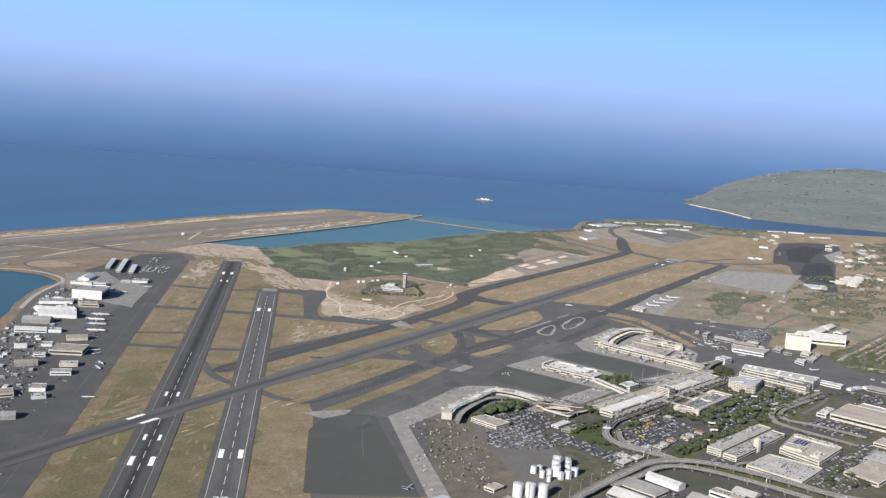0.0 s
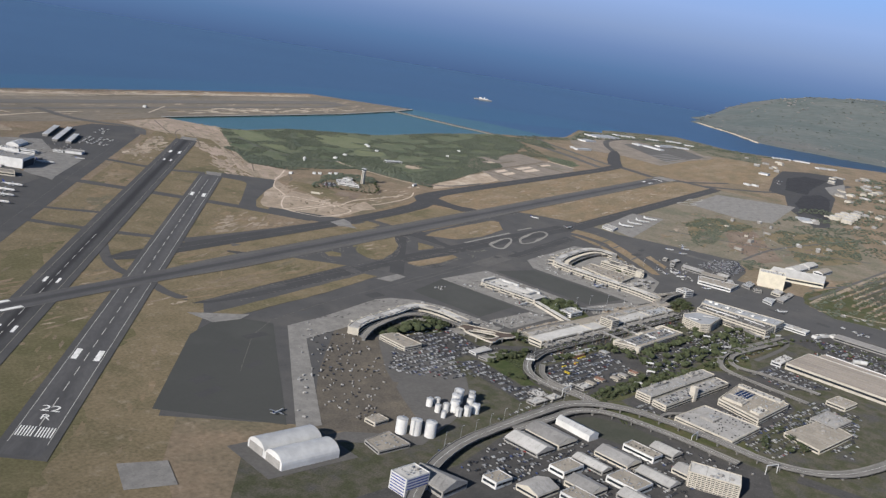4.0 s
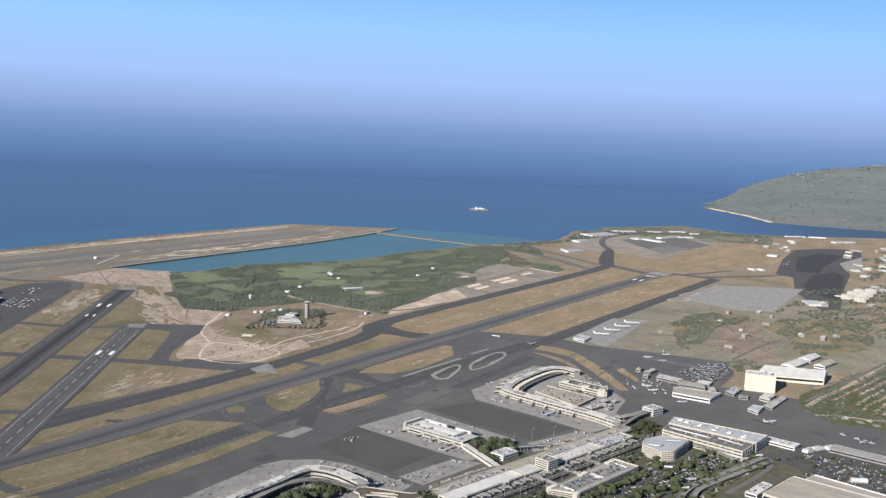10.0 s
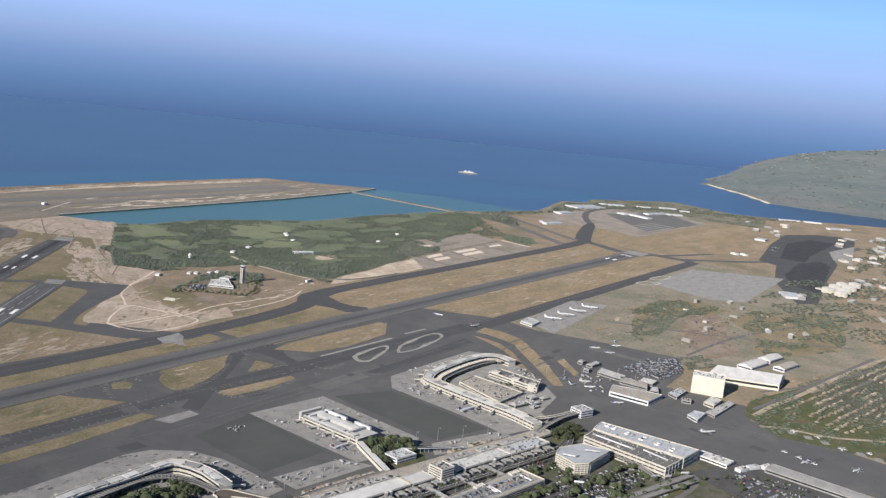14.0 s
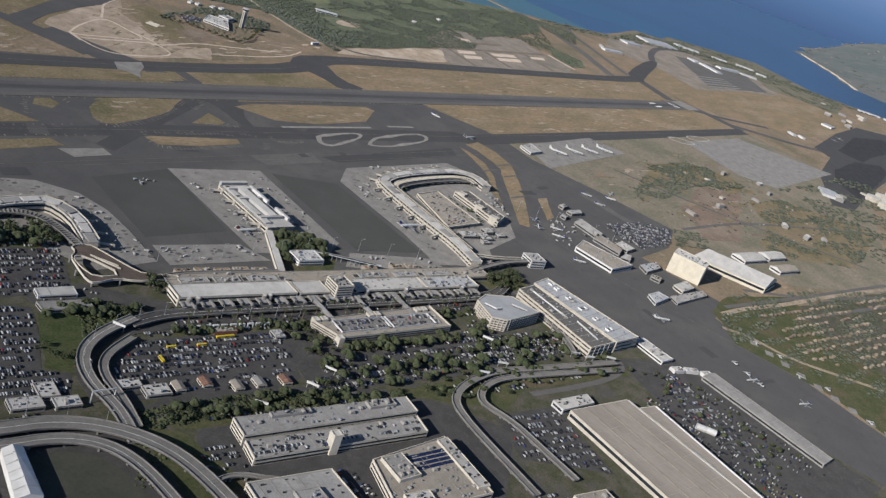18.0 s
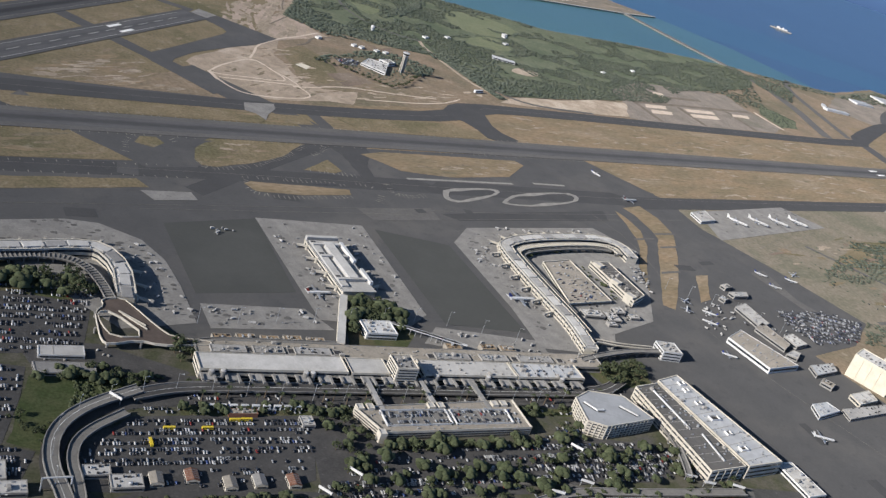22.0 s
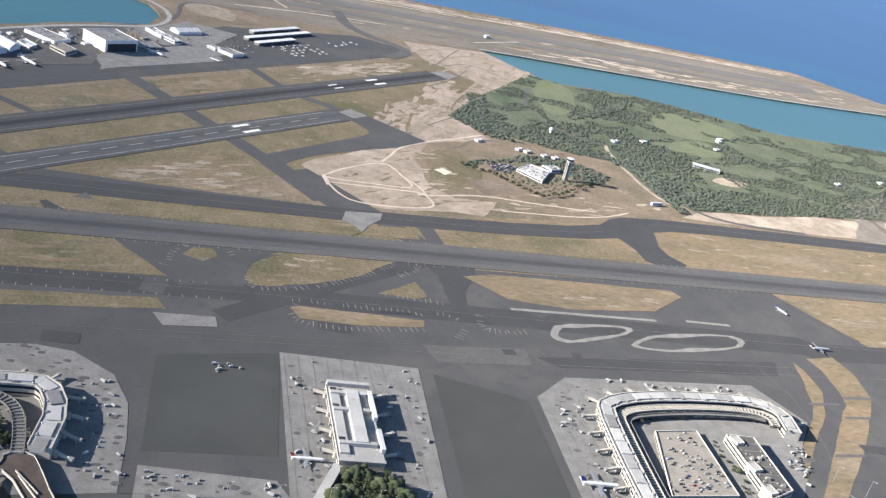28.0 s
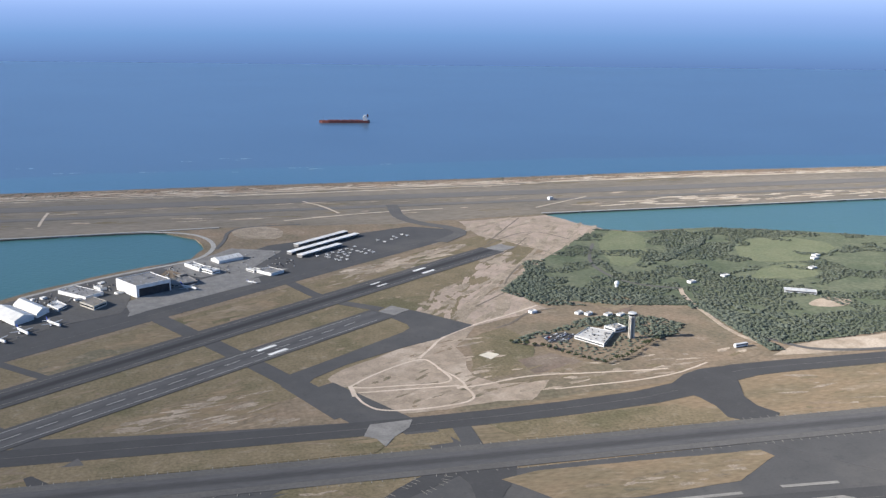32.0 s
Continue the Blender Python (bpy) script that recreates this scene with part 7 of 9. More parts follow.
for x, y, sx, sy, r in ((2497, 905, 30, 9, 40), (2908, 982, 150, 62, -20), (2716, 954, 70, 34, -14), (2502, 879, 80, 16, -16), (2896, 868, 30, 34, -20), (2894, 820, 26, 80, -20), (3010, 822, 120, 22, -16), (3056, 786, 60, 20, -40), (3038, 985, 30, 24, -20), (3060, 960, 70, 18, -40), (3120, 900, 60, 14, -42), (3186, 852, 70, 16, -50), (3180, 800, 40, 12, -50), (2842, 495, 44, 30, 0), (2165, 266, 60, 36, 30), (2533, 468, 26, 10, 60), (2545, 452, 22, 10, 60), (3386, 560, 90, 16, -45), (3428, 505, 70, 18, -60), (3340, 430, 60, 20, -30), (3370, 405, 50, 16, -30)):
    block("white_quarters", "bright white building near the channel", "building", rect(x, y, sx * 0.7, sy * 0.8, r), 5, "white", "white", 0, 0.4, 0, group="channel buildings", plain=True)
zone("base_road", ribbon_pts(smooth([(2620, 840), (2720, 900), (2860, 950), (3060, 930), (3220, 780)], 2, False), 16), 0.2, "asphalt", "asphalt base road", "road", drop=0.1)
zone("base_road", ribbon_pts(smooth([(2330, 740), (2420, 880), (2500, 1000), (2580, 1050)], 2, False), 14), 0.2, "asphalt_old", "old grey coast road", "road", drop=0.1)
zone("base_waste", rough_edge([(2500, 900), (2620, 960), (2740, 1010), (2900, 1030), (3040, 960), (3120, 850), (3080, 720), (2940, 660), (2800, 680), (2528, 682), (2570, 800)], 8, 26, 78), 0.10, "dust_grey", "grey waste ground between base buildings", "bare ground", drop=0.05)
zone("base_road", ribbon_pts(smooth([(2252, 622), (2290, 590), (2350, 548), (2480, 500)], 2, False), 12), 0.21, "asphalt", "dark asphalt taxiway branch", "taxiway", drop=0.1)
zone("base_lot", rough_edge([(2640, 705), (2930, 680), (3060, 800), (2850, 900)], 4, 20, 73), 0.19, "asphalt_old", "old grey asphalt hard standing", "apron", drop=0.1)
for i in range(6):
    zone("base_lot", ribbon_pts([(2630 + 12 * i, 690 + 15 * i), (2800 + 6 * i, 684 + 14 * i)], 5), 0.27, "concrete", "pale row of concrete hard standing", "apron", drop=0.1)
zone("coast_scrub", rough_edge([(2460, 1080), (2520, 1040), (2700, 1000), (2960, 1070), (3090, 975), (3260, 790), (3420, 550), (3380, 540), (3220, 760), (3060, 930), (2940, 1030), (2700, 970), (2500, 1010)], 5, 30, 41), 0.12, "olive_dull", "green coastal scrub strip", "scrub", drop=0.1)
for pts in ([(1995, 480), (2030, 482), (2060, 452), (2020, 448)], [(2060, 482), (2110, 480), (2140, 462), (2080, 456)]):
    ring("island_rim", smooth(pts, 2), 4, 0.3, "concrete_pale", "pale concrete loop by the military apron")
zone("red_field", rough_edge([(1824, 337), (1961, 336), (1880, 300), (1692, 217), (1629, 234), (1686, 294)], 5, 16, 44), 0.1, "dirt_red", "reddish bare waste ground", "bare ground", drop=0.05)
for i, pts in enumerate(([(1811, 406), (1909, 401), (1959, 368), (1952, 322), (1874, 308), (1820, 344), (1681, 355)], [(1878, 286), (1978, 275), (2064, 158), (1830, 119), (1692, 190), (1824, 236)])):
    zone("scrub_field", rough_edge(pts, 7, 18, 74 + i), 0.13, "olive", "low green scrub on waste ground", "scrub", drop=0.03)
zone("coast_scrub", rough_edge([(3112, 1063), (3239, 995), (3408, 913), (3349, 777), (3299, 603), (3092, 558), (3060, 635), (2998, 704), (3072, 763), (2967, 804), (2994, 907), (2921, 980)], 8, 24, 76), 0.14, "olive_dull", "green ground under the coastal trees", "scrub", drop=0.03)
zone("ramp_patch", [(1542, 356), (1566, 358), (1552, 307), (1559, 275), (1541, 274)], 0.16, "asphalt_old", "lighter worn asphalt stand", "apron", drop=0.03)
zone("scrub_field", rough_edge([(1700, 400), (2000, 430), (2030, 330), (2000, 180), (1800, 130), (1620, 250), (1660, 330)], 8, 30, 43), 0.09, "scrub_field", "scrubby waste ground with tracks", "scrub", drop=0.05)
for path in ([(1620, 260), (1760, 250), (1900, 210), (2060, 160)], [(1700, 400), (1740, 300), (1800, 200), (1860, 110)], [(1540, 150), (1620, 110), (1760, 70), (1900, 40)], [(1560, 90), (1780, 50), (2000, 10)]):
    zone("track", ribbon_pts(smooth(path, 2, False), 5), 0.2, "asphalt_old", "narrow track across waste ground", "track", drop=0.1)
zone("canal_bank", rough_edge([(1430, 130), (1520, 150), (1760, 80), (1900, 30), (1900, -60), (1440, -160), (1400, -40)], 5, 20, 45), 0.1, "land", "dry bank with piles of fill", "bank", drop=0.1)
zone("canal_lawn", rough_edge([(1404, 96), (1440, 138), (1500, 150), (1600, 118), (1540, 60), (1530, 0), (1500, -60), (1440, -120), (1400, -130), (1404, -40), (1416, 20)], 4, 14, 47), 0.14, "lawn", "rough green bank beside the ramp", "bank", drop=0.1)
for i in range(10):
    zone("hard_stand", rect(1427 - 2.6 * i, 90 - 16.2 * i, 9, 7, 30), 0.32, "concrete", "small pale parking stand", "stand", drop=0.1)

# heaped fill in rows on the bank
MR = random.Random(91)
HEAP = bm_arrays(cyl_bm(0.62, 0.22, 0.34, seg=7))
BANK = [(1500, 118), (1572, 100), (1700, 84), (1960, 24), (1800, -30), (1608, -40), (1478, 36), (1456, 60)]
zone("bank_floor", rough_edge([(1470, 118), (1572, 108), (1828, 68), (1980, 28), (1800, -50), (1600, -60), (1440, 10), (1420, 50)], 5, 16, 92), 0.13, "verge_mix", "rough green bank between heaps of fill", "bank", drop=0.05)
heaps = {"dirt_mid": [], "dirt_red": [], "land": []}
for row in range(15):
    for k in range(64):
        x, y = 1440 + 8.4 * k + MR.uniform(-2.6, 2.6), 190 - 11.5 * row - 0.17 * 8.4 * k + MR.uniform(-1.6, 1.6)
        if inside((x, y), BANK) and noise.noise(Vector((x / 55, y / 26, 5))) > -0.22:
            m = place(x, y, 0.1, -9 + MR.uniform(-14, 14)) @ Matrix.Diagonal((MR.uniform(5, 9), MR.uniform(3, 4.8), MR.uniform(3, 6), 1))
            heaps[MR.choice(("dirt_mid", "dirt_mid", "land", "dirt_red"))].append(np.array(m))
for mt, mats in heaps.items():
    tiled("fill_heap", *HEAP, mats, mt, "low heaps of pale fill in rows on the bank", "earth heaps")
for path, w, mt in (([(1450, 132), (1500, 127), (1572, 112), (1700, 96), (1828, 72), (1990, 30)], 6, "dirt_mid"), ([(1420, 118), (1436, 96), (1440, 60), (1470, 20), (1500, -20)], 5, "dirt_mid"), ([(1470, 138), (1572, 120), (1828, 80)], 5, "asphalt_old")):
    zone("bank_track", ribbon_pts(smooth(path, 2, False), w), 0.24, mt, "worn track along the bank", "track", drop=0.05)
for x, y, r in ((2278, 228, 12), (2262, 204, 11), (2300, 206, 12), (2322, 226, 11), (2340, 204, 12), (2362, 222, 10), (2385, 204, 11)):
    t = thing("storage_tank", "broad low cream storage tank", "tank", "base tanks", place(x, y, 0))
    part("shell", cyl_bm(r, r, 8, seg=20), "cream", t)
    part("lid", cyl_bm(r, 1.5, 2.0, (0, 0, 8), 20), "roof_pale", t)

# ---- hangars by the lagoon ----
HANG = math.degrees(math.atan2(U.y, U.x))


big = block("big_hangar", "large white hangar with open dark door", "hangar", [(974, 1090), (996, 1055), (1030, 1075), (1008, 1110)], 17.0, "white", "roof_grey", 0, 0.7, 3)
part("door_opening", along_box(*[(p[0] - big.location.x, p[1] - big.location.y) for p in ((998.5, 1056.6), (1028.5, 1074.2))], 0.5, 0, 9.0), "dark", big, "open dark hangar doorway")
block("hangar_annex", "lower grey annexe of the large hangar", "hangar", [(1033, 1084), (1058, 1094), (1048, 1117), (1023, 1107)], 5, "wall_grey", "roof_grey", 1, 0.5, 4)
# left, near and right corner of each, height, gabled or flat, wall and roof
SH = ((942, 1038, 957, 1018, 968, 1034, 6, 0, "cream", "roof_tan"), (916, 1087, 946, 1056, 962, 1072, 5, 0, "white", "roof_grey"), (879, 1043, 906, 1004, 915, 1022, 6, 1, "white", "roof_pale"), (911, 1041, 923, 1022, 930, 1036, 3.6, 0, "white", "white"), (862, 1022, 889, 983, 904, 1000, 6.5, 1, "white", "roof_pale"), (826, 1008, 846, 981, 862, 994, 6, 1, "wall_grey", "roof_grey"), (789, 975, 812, 946, 822, 956, 5, 1, "white", "roof_pale"),
      (814, 946, 824, 935, 832, 944, 5, 0, "white", "white"), (802, 900, 821, 886, 830, 897, 5, 1, "cream", "roof_tan"), (748, 866, 768, 836, 794, 854, 7, 0, "cream", "roof_tan"), (739, 911, 749, 902, 756, 909, 4, 1, "white", "white"), (764, 898, 773, 890, 782, 899, 4, 0, "white", "white"), (729, 868, 738, 859, 745, 866, 4, 0, "white", "roof_pale"), (690, 848, 709, 835, 718, 847, 4.5, 1, "wall_grey", "roof_tan"), (721, 817, 734, 804, 742, 812, 5, 0, "cream", "roof_pale"),
      (693, 798, 707, 783, 716, 792, 5, 0, "white", "roof_grey"), (642, 766, 652, 755, 664, 767, 5, 0, "white", "roof_tan"), (627, 744, 638, 737, 645, 746, 3.6, 0, "white", "white"), (598, 776, 622, 762, 633, 778, 5, 0, "cream", "roof_tan"), (560, 722, 580, 706, 589, 717, 5, 1, "wall_grey", "roof_grey"), (1044, 1174, 1060, 1146, 1070, 1152, 5, 0, "white", "white"), (1060, 1150, 1074, 1131, 1083, 1138, 5, 0, "white", "roof_pale"),
      (1074, 1192, 1083, 1177, 1112, 1194, 4.5, 1, "white", "white"), (1123, 1128, 1138, 1110, 1153, 1121, 4.5, 0, "white", "roof_grey"), (1112, 1140, 1120, 1128, 1128, 1134, 3.4, 0, "white", "white"), (950, 1100, 958, 1088, 964, 1092, 3.6, 0, "white", "white"))
for i, (lx, ly, mx, my, rx, ry, h, g, wl, rf) in enumerate(SH):
    block("ramp_hangar", ("flat %s-walled building on the hangar ramp", "gabled %s-walled hangar on the hangar ramp")[g] % {"white": "white", "cream": "cream", "wall_grey": "grey"}[wl], "hangar", [(lx, ly), (mx, my), (rx, ry), (lx + rx - mx, ly + ry - my)], h, wl, "white" if rf == "roof_pale" else rf, 0 if i % 3 else 1, gable=bool(g), group="ramp hangars", units=0 if g else 2)
SHORE = [(560, 830), (802, 1005), (862, 1045), (955, 1125), (1010, 1160), (1050, 1130), (960, 1060), (880, 1000), (800, 920), (730, 840), (640, 770), (560, 700)]
n = 0
zone("hangar_yard", rough_edge([(849, 1031), (914, 1081), (969, 1103), (990, 1060), (984, 1004), (925, 972), (868, 914), (800, 900), (790, 975)], 2, 9, 81), 0.275, "asphalt_old", "worn dark yard round the hangars", "yard", drop=0.05)
zone("hangar_stand", [(998, 1061), (1052, 1082), (1124, 1106), (1125, 1088), (1010, 1007), (990, 990)], 0.285, "concrete", "pale concrete stand in front of the hangars", "apron", drop=0.05)
for x, y in scatter(SHORE, 90, RW, 9):
    if n < 56 and not any(math.dist((x, y), ((q[0] + q[4]) / 2, (q[1] + q[5]) / 2)) < 19 for q in SH):
        block("yard_hut", "small pale yard building", "shed", rect(x, y, RW.uniform(3, 9), RW.uniform(3, 6), HANG + RW.choice((0, 10))), RW.uniform(2, 3.4), RW.choice(("white", "wall_grey")), RW.choice(("white", "roof_pale", "roof_tan", "white")), 0, 0.2, group="yard buildings", plain=True)
        n += 1
for x, y, long in ((1216, 1273, 96), (1216, 1246, 128), (1206, 1211, 74)):
    s0, s1 = 0.0, float(long)
    t = thing("tee_hangar", "long white row of aircraft shelters", "hangar", "shelter rows", place(x, y, 0, HANG + 4))
    n = int((s1 - s0) / 12)
    part("roof", box_bm(s1 - s0, 8.5, 0.5, (0, 0, 3.4)), "white", t)
    part("back_wall", box_bm(s1 - s0, 0.4, 3.4, (0, 0, 0)), "wall_grey", t)
    wall = mesh_of("divider", box_bm(0.3, 8, 3.4), "wall_grey")
    for i in range(n + 1):
        share("divider", wall, t, Matrix.Translation((-(s1 - s0) / 2 + 0.4 + i * (s1 - s0 - 0.8) / n, 0, 0)))

# ---- tower compound ----
atc = thing("control_tower", "slim white air traffic control tower", "control tower", at=place(1443, 824, 0))
for x in (-1.6, 1.6):
    for y in (-1.6, 1.6):
        part("leg", box_bm(1.2, 1.2, 21, (x, y, 0)), "cream", atc)
part("shaft", box_bm(2.2, 2.2, 21), "wall_grey", atc)
part("collar", cyl_bm(3.0, 3.8, 1.4, (0, 0, 20.6), 12), "white", atc)
part("cab", cyl_bm(3.4, 4.0, 2.2, (0, 0, 22.0), 12), "glass", atc)
part("cab_roof", cyl_bm(4.3, 3.8, 0.6, (0, 0, 24.2), 12), "white", atc)
part("mast", cyl_bm(0.15, 0.1, 3, (0, 0, 24.8), 6), "steel", atc)
for pts, h, m in (([(1391, 834), (1414, 854), (1432, 838), (1408, 806)], 4.2, "roof_pale"), ([(1428, 852), (1444, 856), (1447, 845), (1434, 840)], 5.5, "roof_pale")):
    block("radar_centre", "white flat-roofed control centre building", "building", pts, h, "white", m, 1, 0.5, 4)
for x, y in ((1424, 905), (1432, 900), (1450, 893), (1462, 890), (1380, 918)):
    block("compound_hut", "small white hut near the trees", "hut", rect(x, y, 8, 5, 30), 3, "white", "roof_pale", 0, 0.3)
ball = thing("radome", "white radar dome on a low drum", "radome", at=place(1500, 985, 0))
part("drum", cyl_bm(1.8, 1.8, 3.2, seg=14), "white", ball)
bm = bmesh.new()
bmesh.ops.create_icosphere(bm, subdivisions=2, radius=2.8, matrix=Matrix.Translation((0, 0, 4.8)))
part("dome", bm, "white", ball)
block("radar_hut", "small white radar hut on the runway island", "hut", rect(1604, 1474, 7, 6, 20), 6, "white", "white", 0, 0.3)
block("clubhouse", "long white clubhouse among the trees", "clubhouse", [(1674, 936), (1703, 920), (1699, 912), (1670, 928)], 4.4, "white", "white", 1, 0.3)
for x, y in ((1790, 1050), (1800, 1062), (1760, 1010), (1640, 1000), (1900, 930), (2000, 960), (1590, 985)):
    block("course_hut", "small white golf course hut", "hut", rect(x, y, 9, 6, 20), 3, "white", "roof_pale", 0, 0.3)
bus = thing("parked_coach", "white coach parked on the perimeter track", "coach", at=place(1530, 780, 0.2, 10))
part("body", box_bm(14, 3, 3, (0, 0, 0.4)), "white", bus)
part("window_band", box_bm(13.4, 3.1, 0.9, (0, 0, 2.0)), "glass", bus)
for x in (-4.6, 4.6):
    for y in (-1.4, 1.4):
        part("wheel", cyl_bm(0.5, 0.5, 0.4, (x, y, 0.5), 10, turn=Matrix.Rotation(radians(90), 4, "X")), "dark", bus)
zone("perimeter_road", ribbon_pts(smooth([(1550, 905), (1554, 850), (1572, 780), (1600, 752), (1700, 744)], 2, False), 6), 0.24, "asphalt_old", "grey perimeter road along the trees", "road", drop=0.1)
zone("compound_road", ribbon_pts(smooth([(1567, 966), (1556, 940), (1549, 881), (1543, 812), (1560, 770)], 2, False), 5), 0.24, "dirt", "pale track beside the tree belt", "track", drop=0.1)
zone("compound_road", ribbon_pts(smooth([(1554, 1181), (1513, 1100), (1509, 1037), (1525, 990), (1567, 966)], 2, False), 4), 0.24, "asphalt_old", "narrow winding golf course road", "road", drop=0.1)
zone("compound_lot", [(1363, 848), (1388, 854), (1398, 844), (1380, 826), (1364, 828)], 0.24, "road", "small asphalt car park by the control centre", "car park", drop=0.1)
zone("compound_turf", [(1333, 835), (1357, 816), (1377, 785), (1392, 768), (1419, 780), (1464, 816), (1490, 830), (1500, 862), (1470, 888), (1420, 884)], 0.2, "land", "dry grounds of the control centre", "grass", drop=0.08)
zone("red_lot", rough_edge([(1449, 934), (1500, 954), (1491, 918), (1463, 906)], 3, 9, 29), 0.2, "brown", "reddish bare yard among the trees", "bare ground", drop=0.1)
zone("fairway_pale", rough_edge(smooth([(1658, 982), (1709, 1033), (1767, 1037), (1759, 990), (1735, 970)], 1), 7, 14, 33), 0.2, "fairway_pale", "mown pale green fairway", "grass", drop=0.05)
zone("fairway_pale", rough_edge(smooth([(1593, 1244), (1644, 1234), (1618, 1149), (1560, 1065), (1536, 1070), (1541, 1128)], 1), 7, 14, 33), 0.2, "fairway_pale", "mown pale green fairway", "grass", drop=0.05)
zone("fairway_pale", rough_edge(smooth([(1766, 1166), (1831, 1163), (1870, 1114), (1793, 1045), (1742, 1046), (1700, 1060), (1722, 1126)], 1), 7, 14, 33), 0.2, "fairway_pale", "mown pale green fairway", "grass", drop=0.05)
zone("golf_clearing", smooth([(1660, 880), (1700, 905), (1730, 890), (1700, 865)], 2), 0.2, "dirt", "sandy clearing in the trees", "bare ground", drop=0.1)


# ---- ships ----
def ship(label, at, length, hull, low):
    root = thing("ship", label, "ship", at=at)
    w = length / 7
    prof = [(-0.5, 0.7), (-0.47, 0.95), (0.3, 1.0), (0.44, 0.62), (0.5, 0.04)]
    pts = [(x * length, y * w / 2) for x, y in prof] + [(x * length, -y * w / 2) for x, y in reversed(prof)]
    part("hull", slab_bm(pts, -1.0, low), hull, root)
    part("deck", slab_bm(inset(pts, 0.6), low, low + 0.1), hull, root)
    part("superstructure", box_bm(length * 0.09, w * 0.85, length * 0.075, (-length * 0.41, 0, low)), "white", root)
    part("bridge", box_bm(length * 0.04, w * 1.0, length * 0.025, (-length * 0.40, 0, low + length * 0.075)), "white", root)
    part("funnel", box_bm(length * 0.03, w * 0.25, length * 0.06, (-length * 0.46, 0, low + length * 0.06)), hull, root)
    part("mast", cyl_bm(0.5, 0.3, length * 0.09, (length * 0.42, 0, low), 6), "steel", root)
    for k in range(5):
        part("hatch", box_bm(length * 0.1, w * 0.6, 1.2, (-length * 0.26 + k * length * 0.13, 0, low + 0.1)), hull, root)
    part("crane", box_bm(1.0, 1.0, length * 0.06, (length * 0.05, 0, low)), "steel", root)


ship("red-hulled tanker at anchor with white bridge", place(1447, 2575, -1.6, 171), 130, "hull_red", 6)
pat = thing("ship", "pale grey patrol ship with white upper works", "ship", at=place(3310, 1595, -1.6, 118))
prof = [(-31, 3.4), (-28, 4.2), (14, 4.2), (25, 2.6), (33, 0.2)]
part("hull", slab_bm([(x, y) for x, y in prof] + [(x, -y) for x, y in reversed(prof)], -1.0, 3.0), "wall_grey", pat)
part("deck", slab_bm([(x * 0.98, y * 0.9) for x, y in prof] + [(x * 0.98, -y * 0.9) for x, y in reversed(prof)], 3.0, 3.15), "roof_grey", pat)
for name, x, w, d, z, h in (("deckhouse", 2, 26, 6.0, 3.15, 2.6), ("bridge", 10, 9, 6.4, 5.75, 2.6), ("funnel", -4, 4, 2.4, 5.75, 4.0), ("hangar", -14, 8, 5.4, 3.15, 3.6), ("gun_house", 22, 3, 2.2, 3.15, 1.6)):
    part(name, box_bm(w, d, h, (x, 0, z)), "white", pat)
part("mast", cyl_bm(0.5, 0.2, 9, (7, 0, 8.3), 6), "steel", pat)


# ---- far shore ----
RIDGE_Y = (-900, 0, 360, 560, 800, 900, 980, 1040, 1100, 1150, 1300, 2100)
RIDGE_Z = (176, 186, 190, 190, 158, 134, 108, 88, 58, 16, 6, 4)


def far_height(x, y):
    """Ground that climbs from the coast to a low far ridge."""
    coast = 3900 + max(0.0, y - 700) * 1.05
    d = min(1.0, max(0.0, (x - coast) / max(60.0, 4760 - coast)))
    lump = 1 + 0.05 * noise.noise(Vector((x / 220, y / 160, 0))) + 0.02 * noise.noise(Vector((x / 60, y / 50, 3)))
    return float(np.interp(y, RIDGE_Y, RIDGE_Z)) * d ** 1.5 * lump


EWA = [(4270, 1083), (4420, 1125), (4600, 1160), (5000, 1175), (7000, 1200), (7000, -900), (4000, -900), (3950, 250), (3880, 480), (3860, 745), (4060, 880)]
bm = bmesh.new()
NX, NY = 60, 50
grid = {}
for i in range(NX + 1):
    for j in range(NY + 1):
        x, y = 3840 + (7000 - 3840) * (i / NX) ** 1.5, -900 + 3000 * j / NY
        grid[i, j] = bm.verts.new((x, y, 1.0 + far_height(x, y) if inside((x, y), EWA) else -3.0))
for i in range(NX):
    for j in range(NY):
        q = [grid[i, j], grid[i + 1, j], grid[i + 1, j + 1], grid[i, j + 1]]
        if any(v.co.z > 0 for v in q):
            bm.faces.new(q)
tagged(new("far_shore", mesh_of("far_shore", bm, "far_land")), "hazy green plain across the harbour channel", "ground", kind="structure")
zone("breakwater", ribbon_pts([(4276, 1083), (4060, 880), (3860, 740)], 9), 1.2, "sand", "pale breakwater along the channel", "breakwater", drop=4)

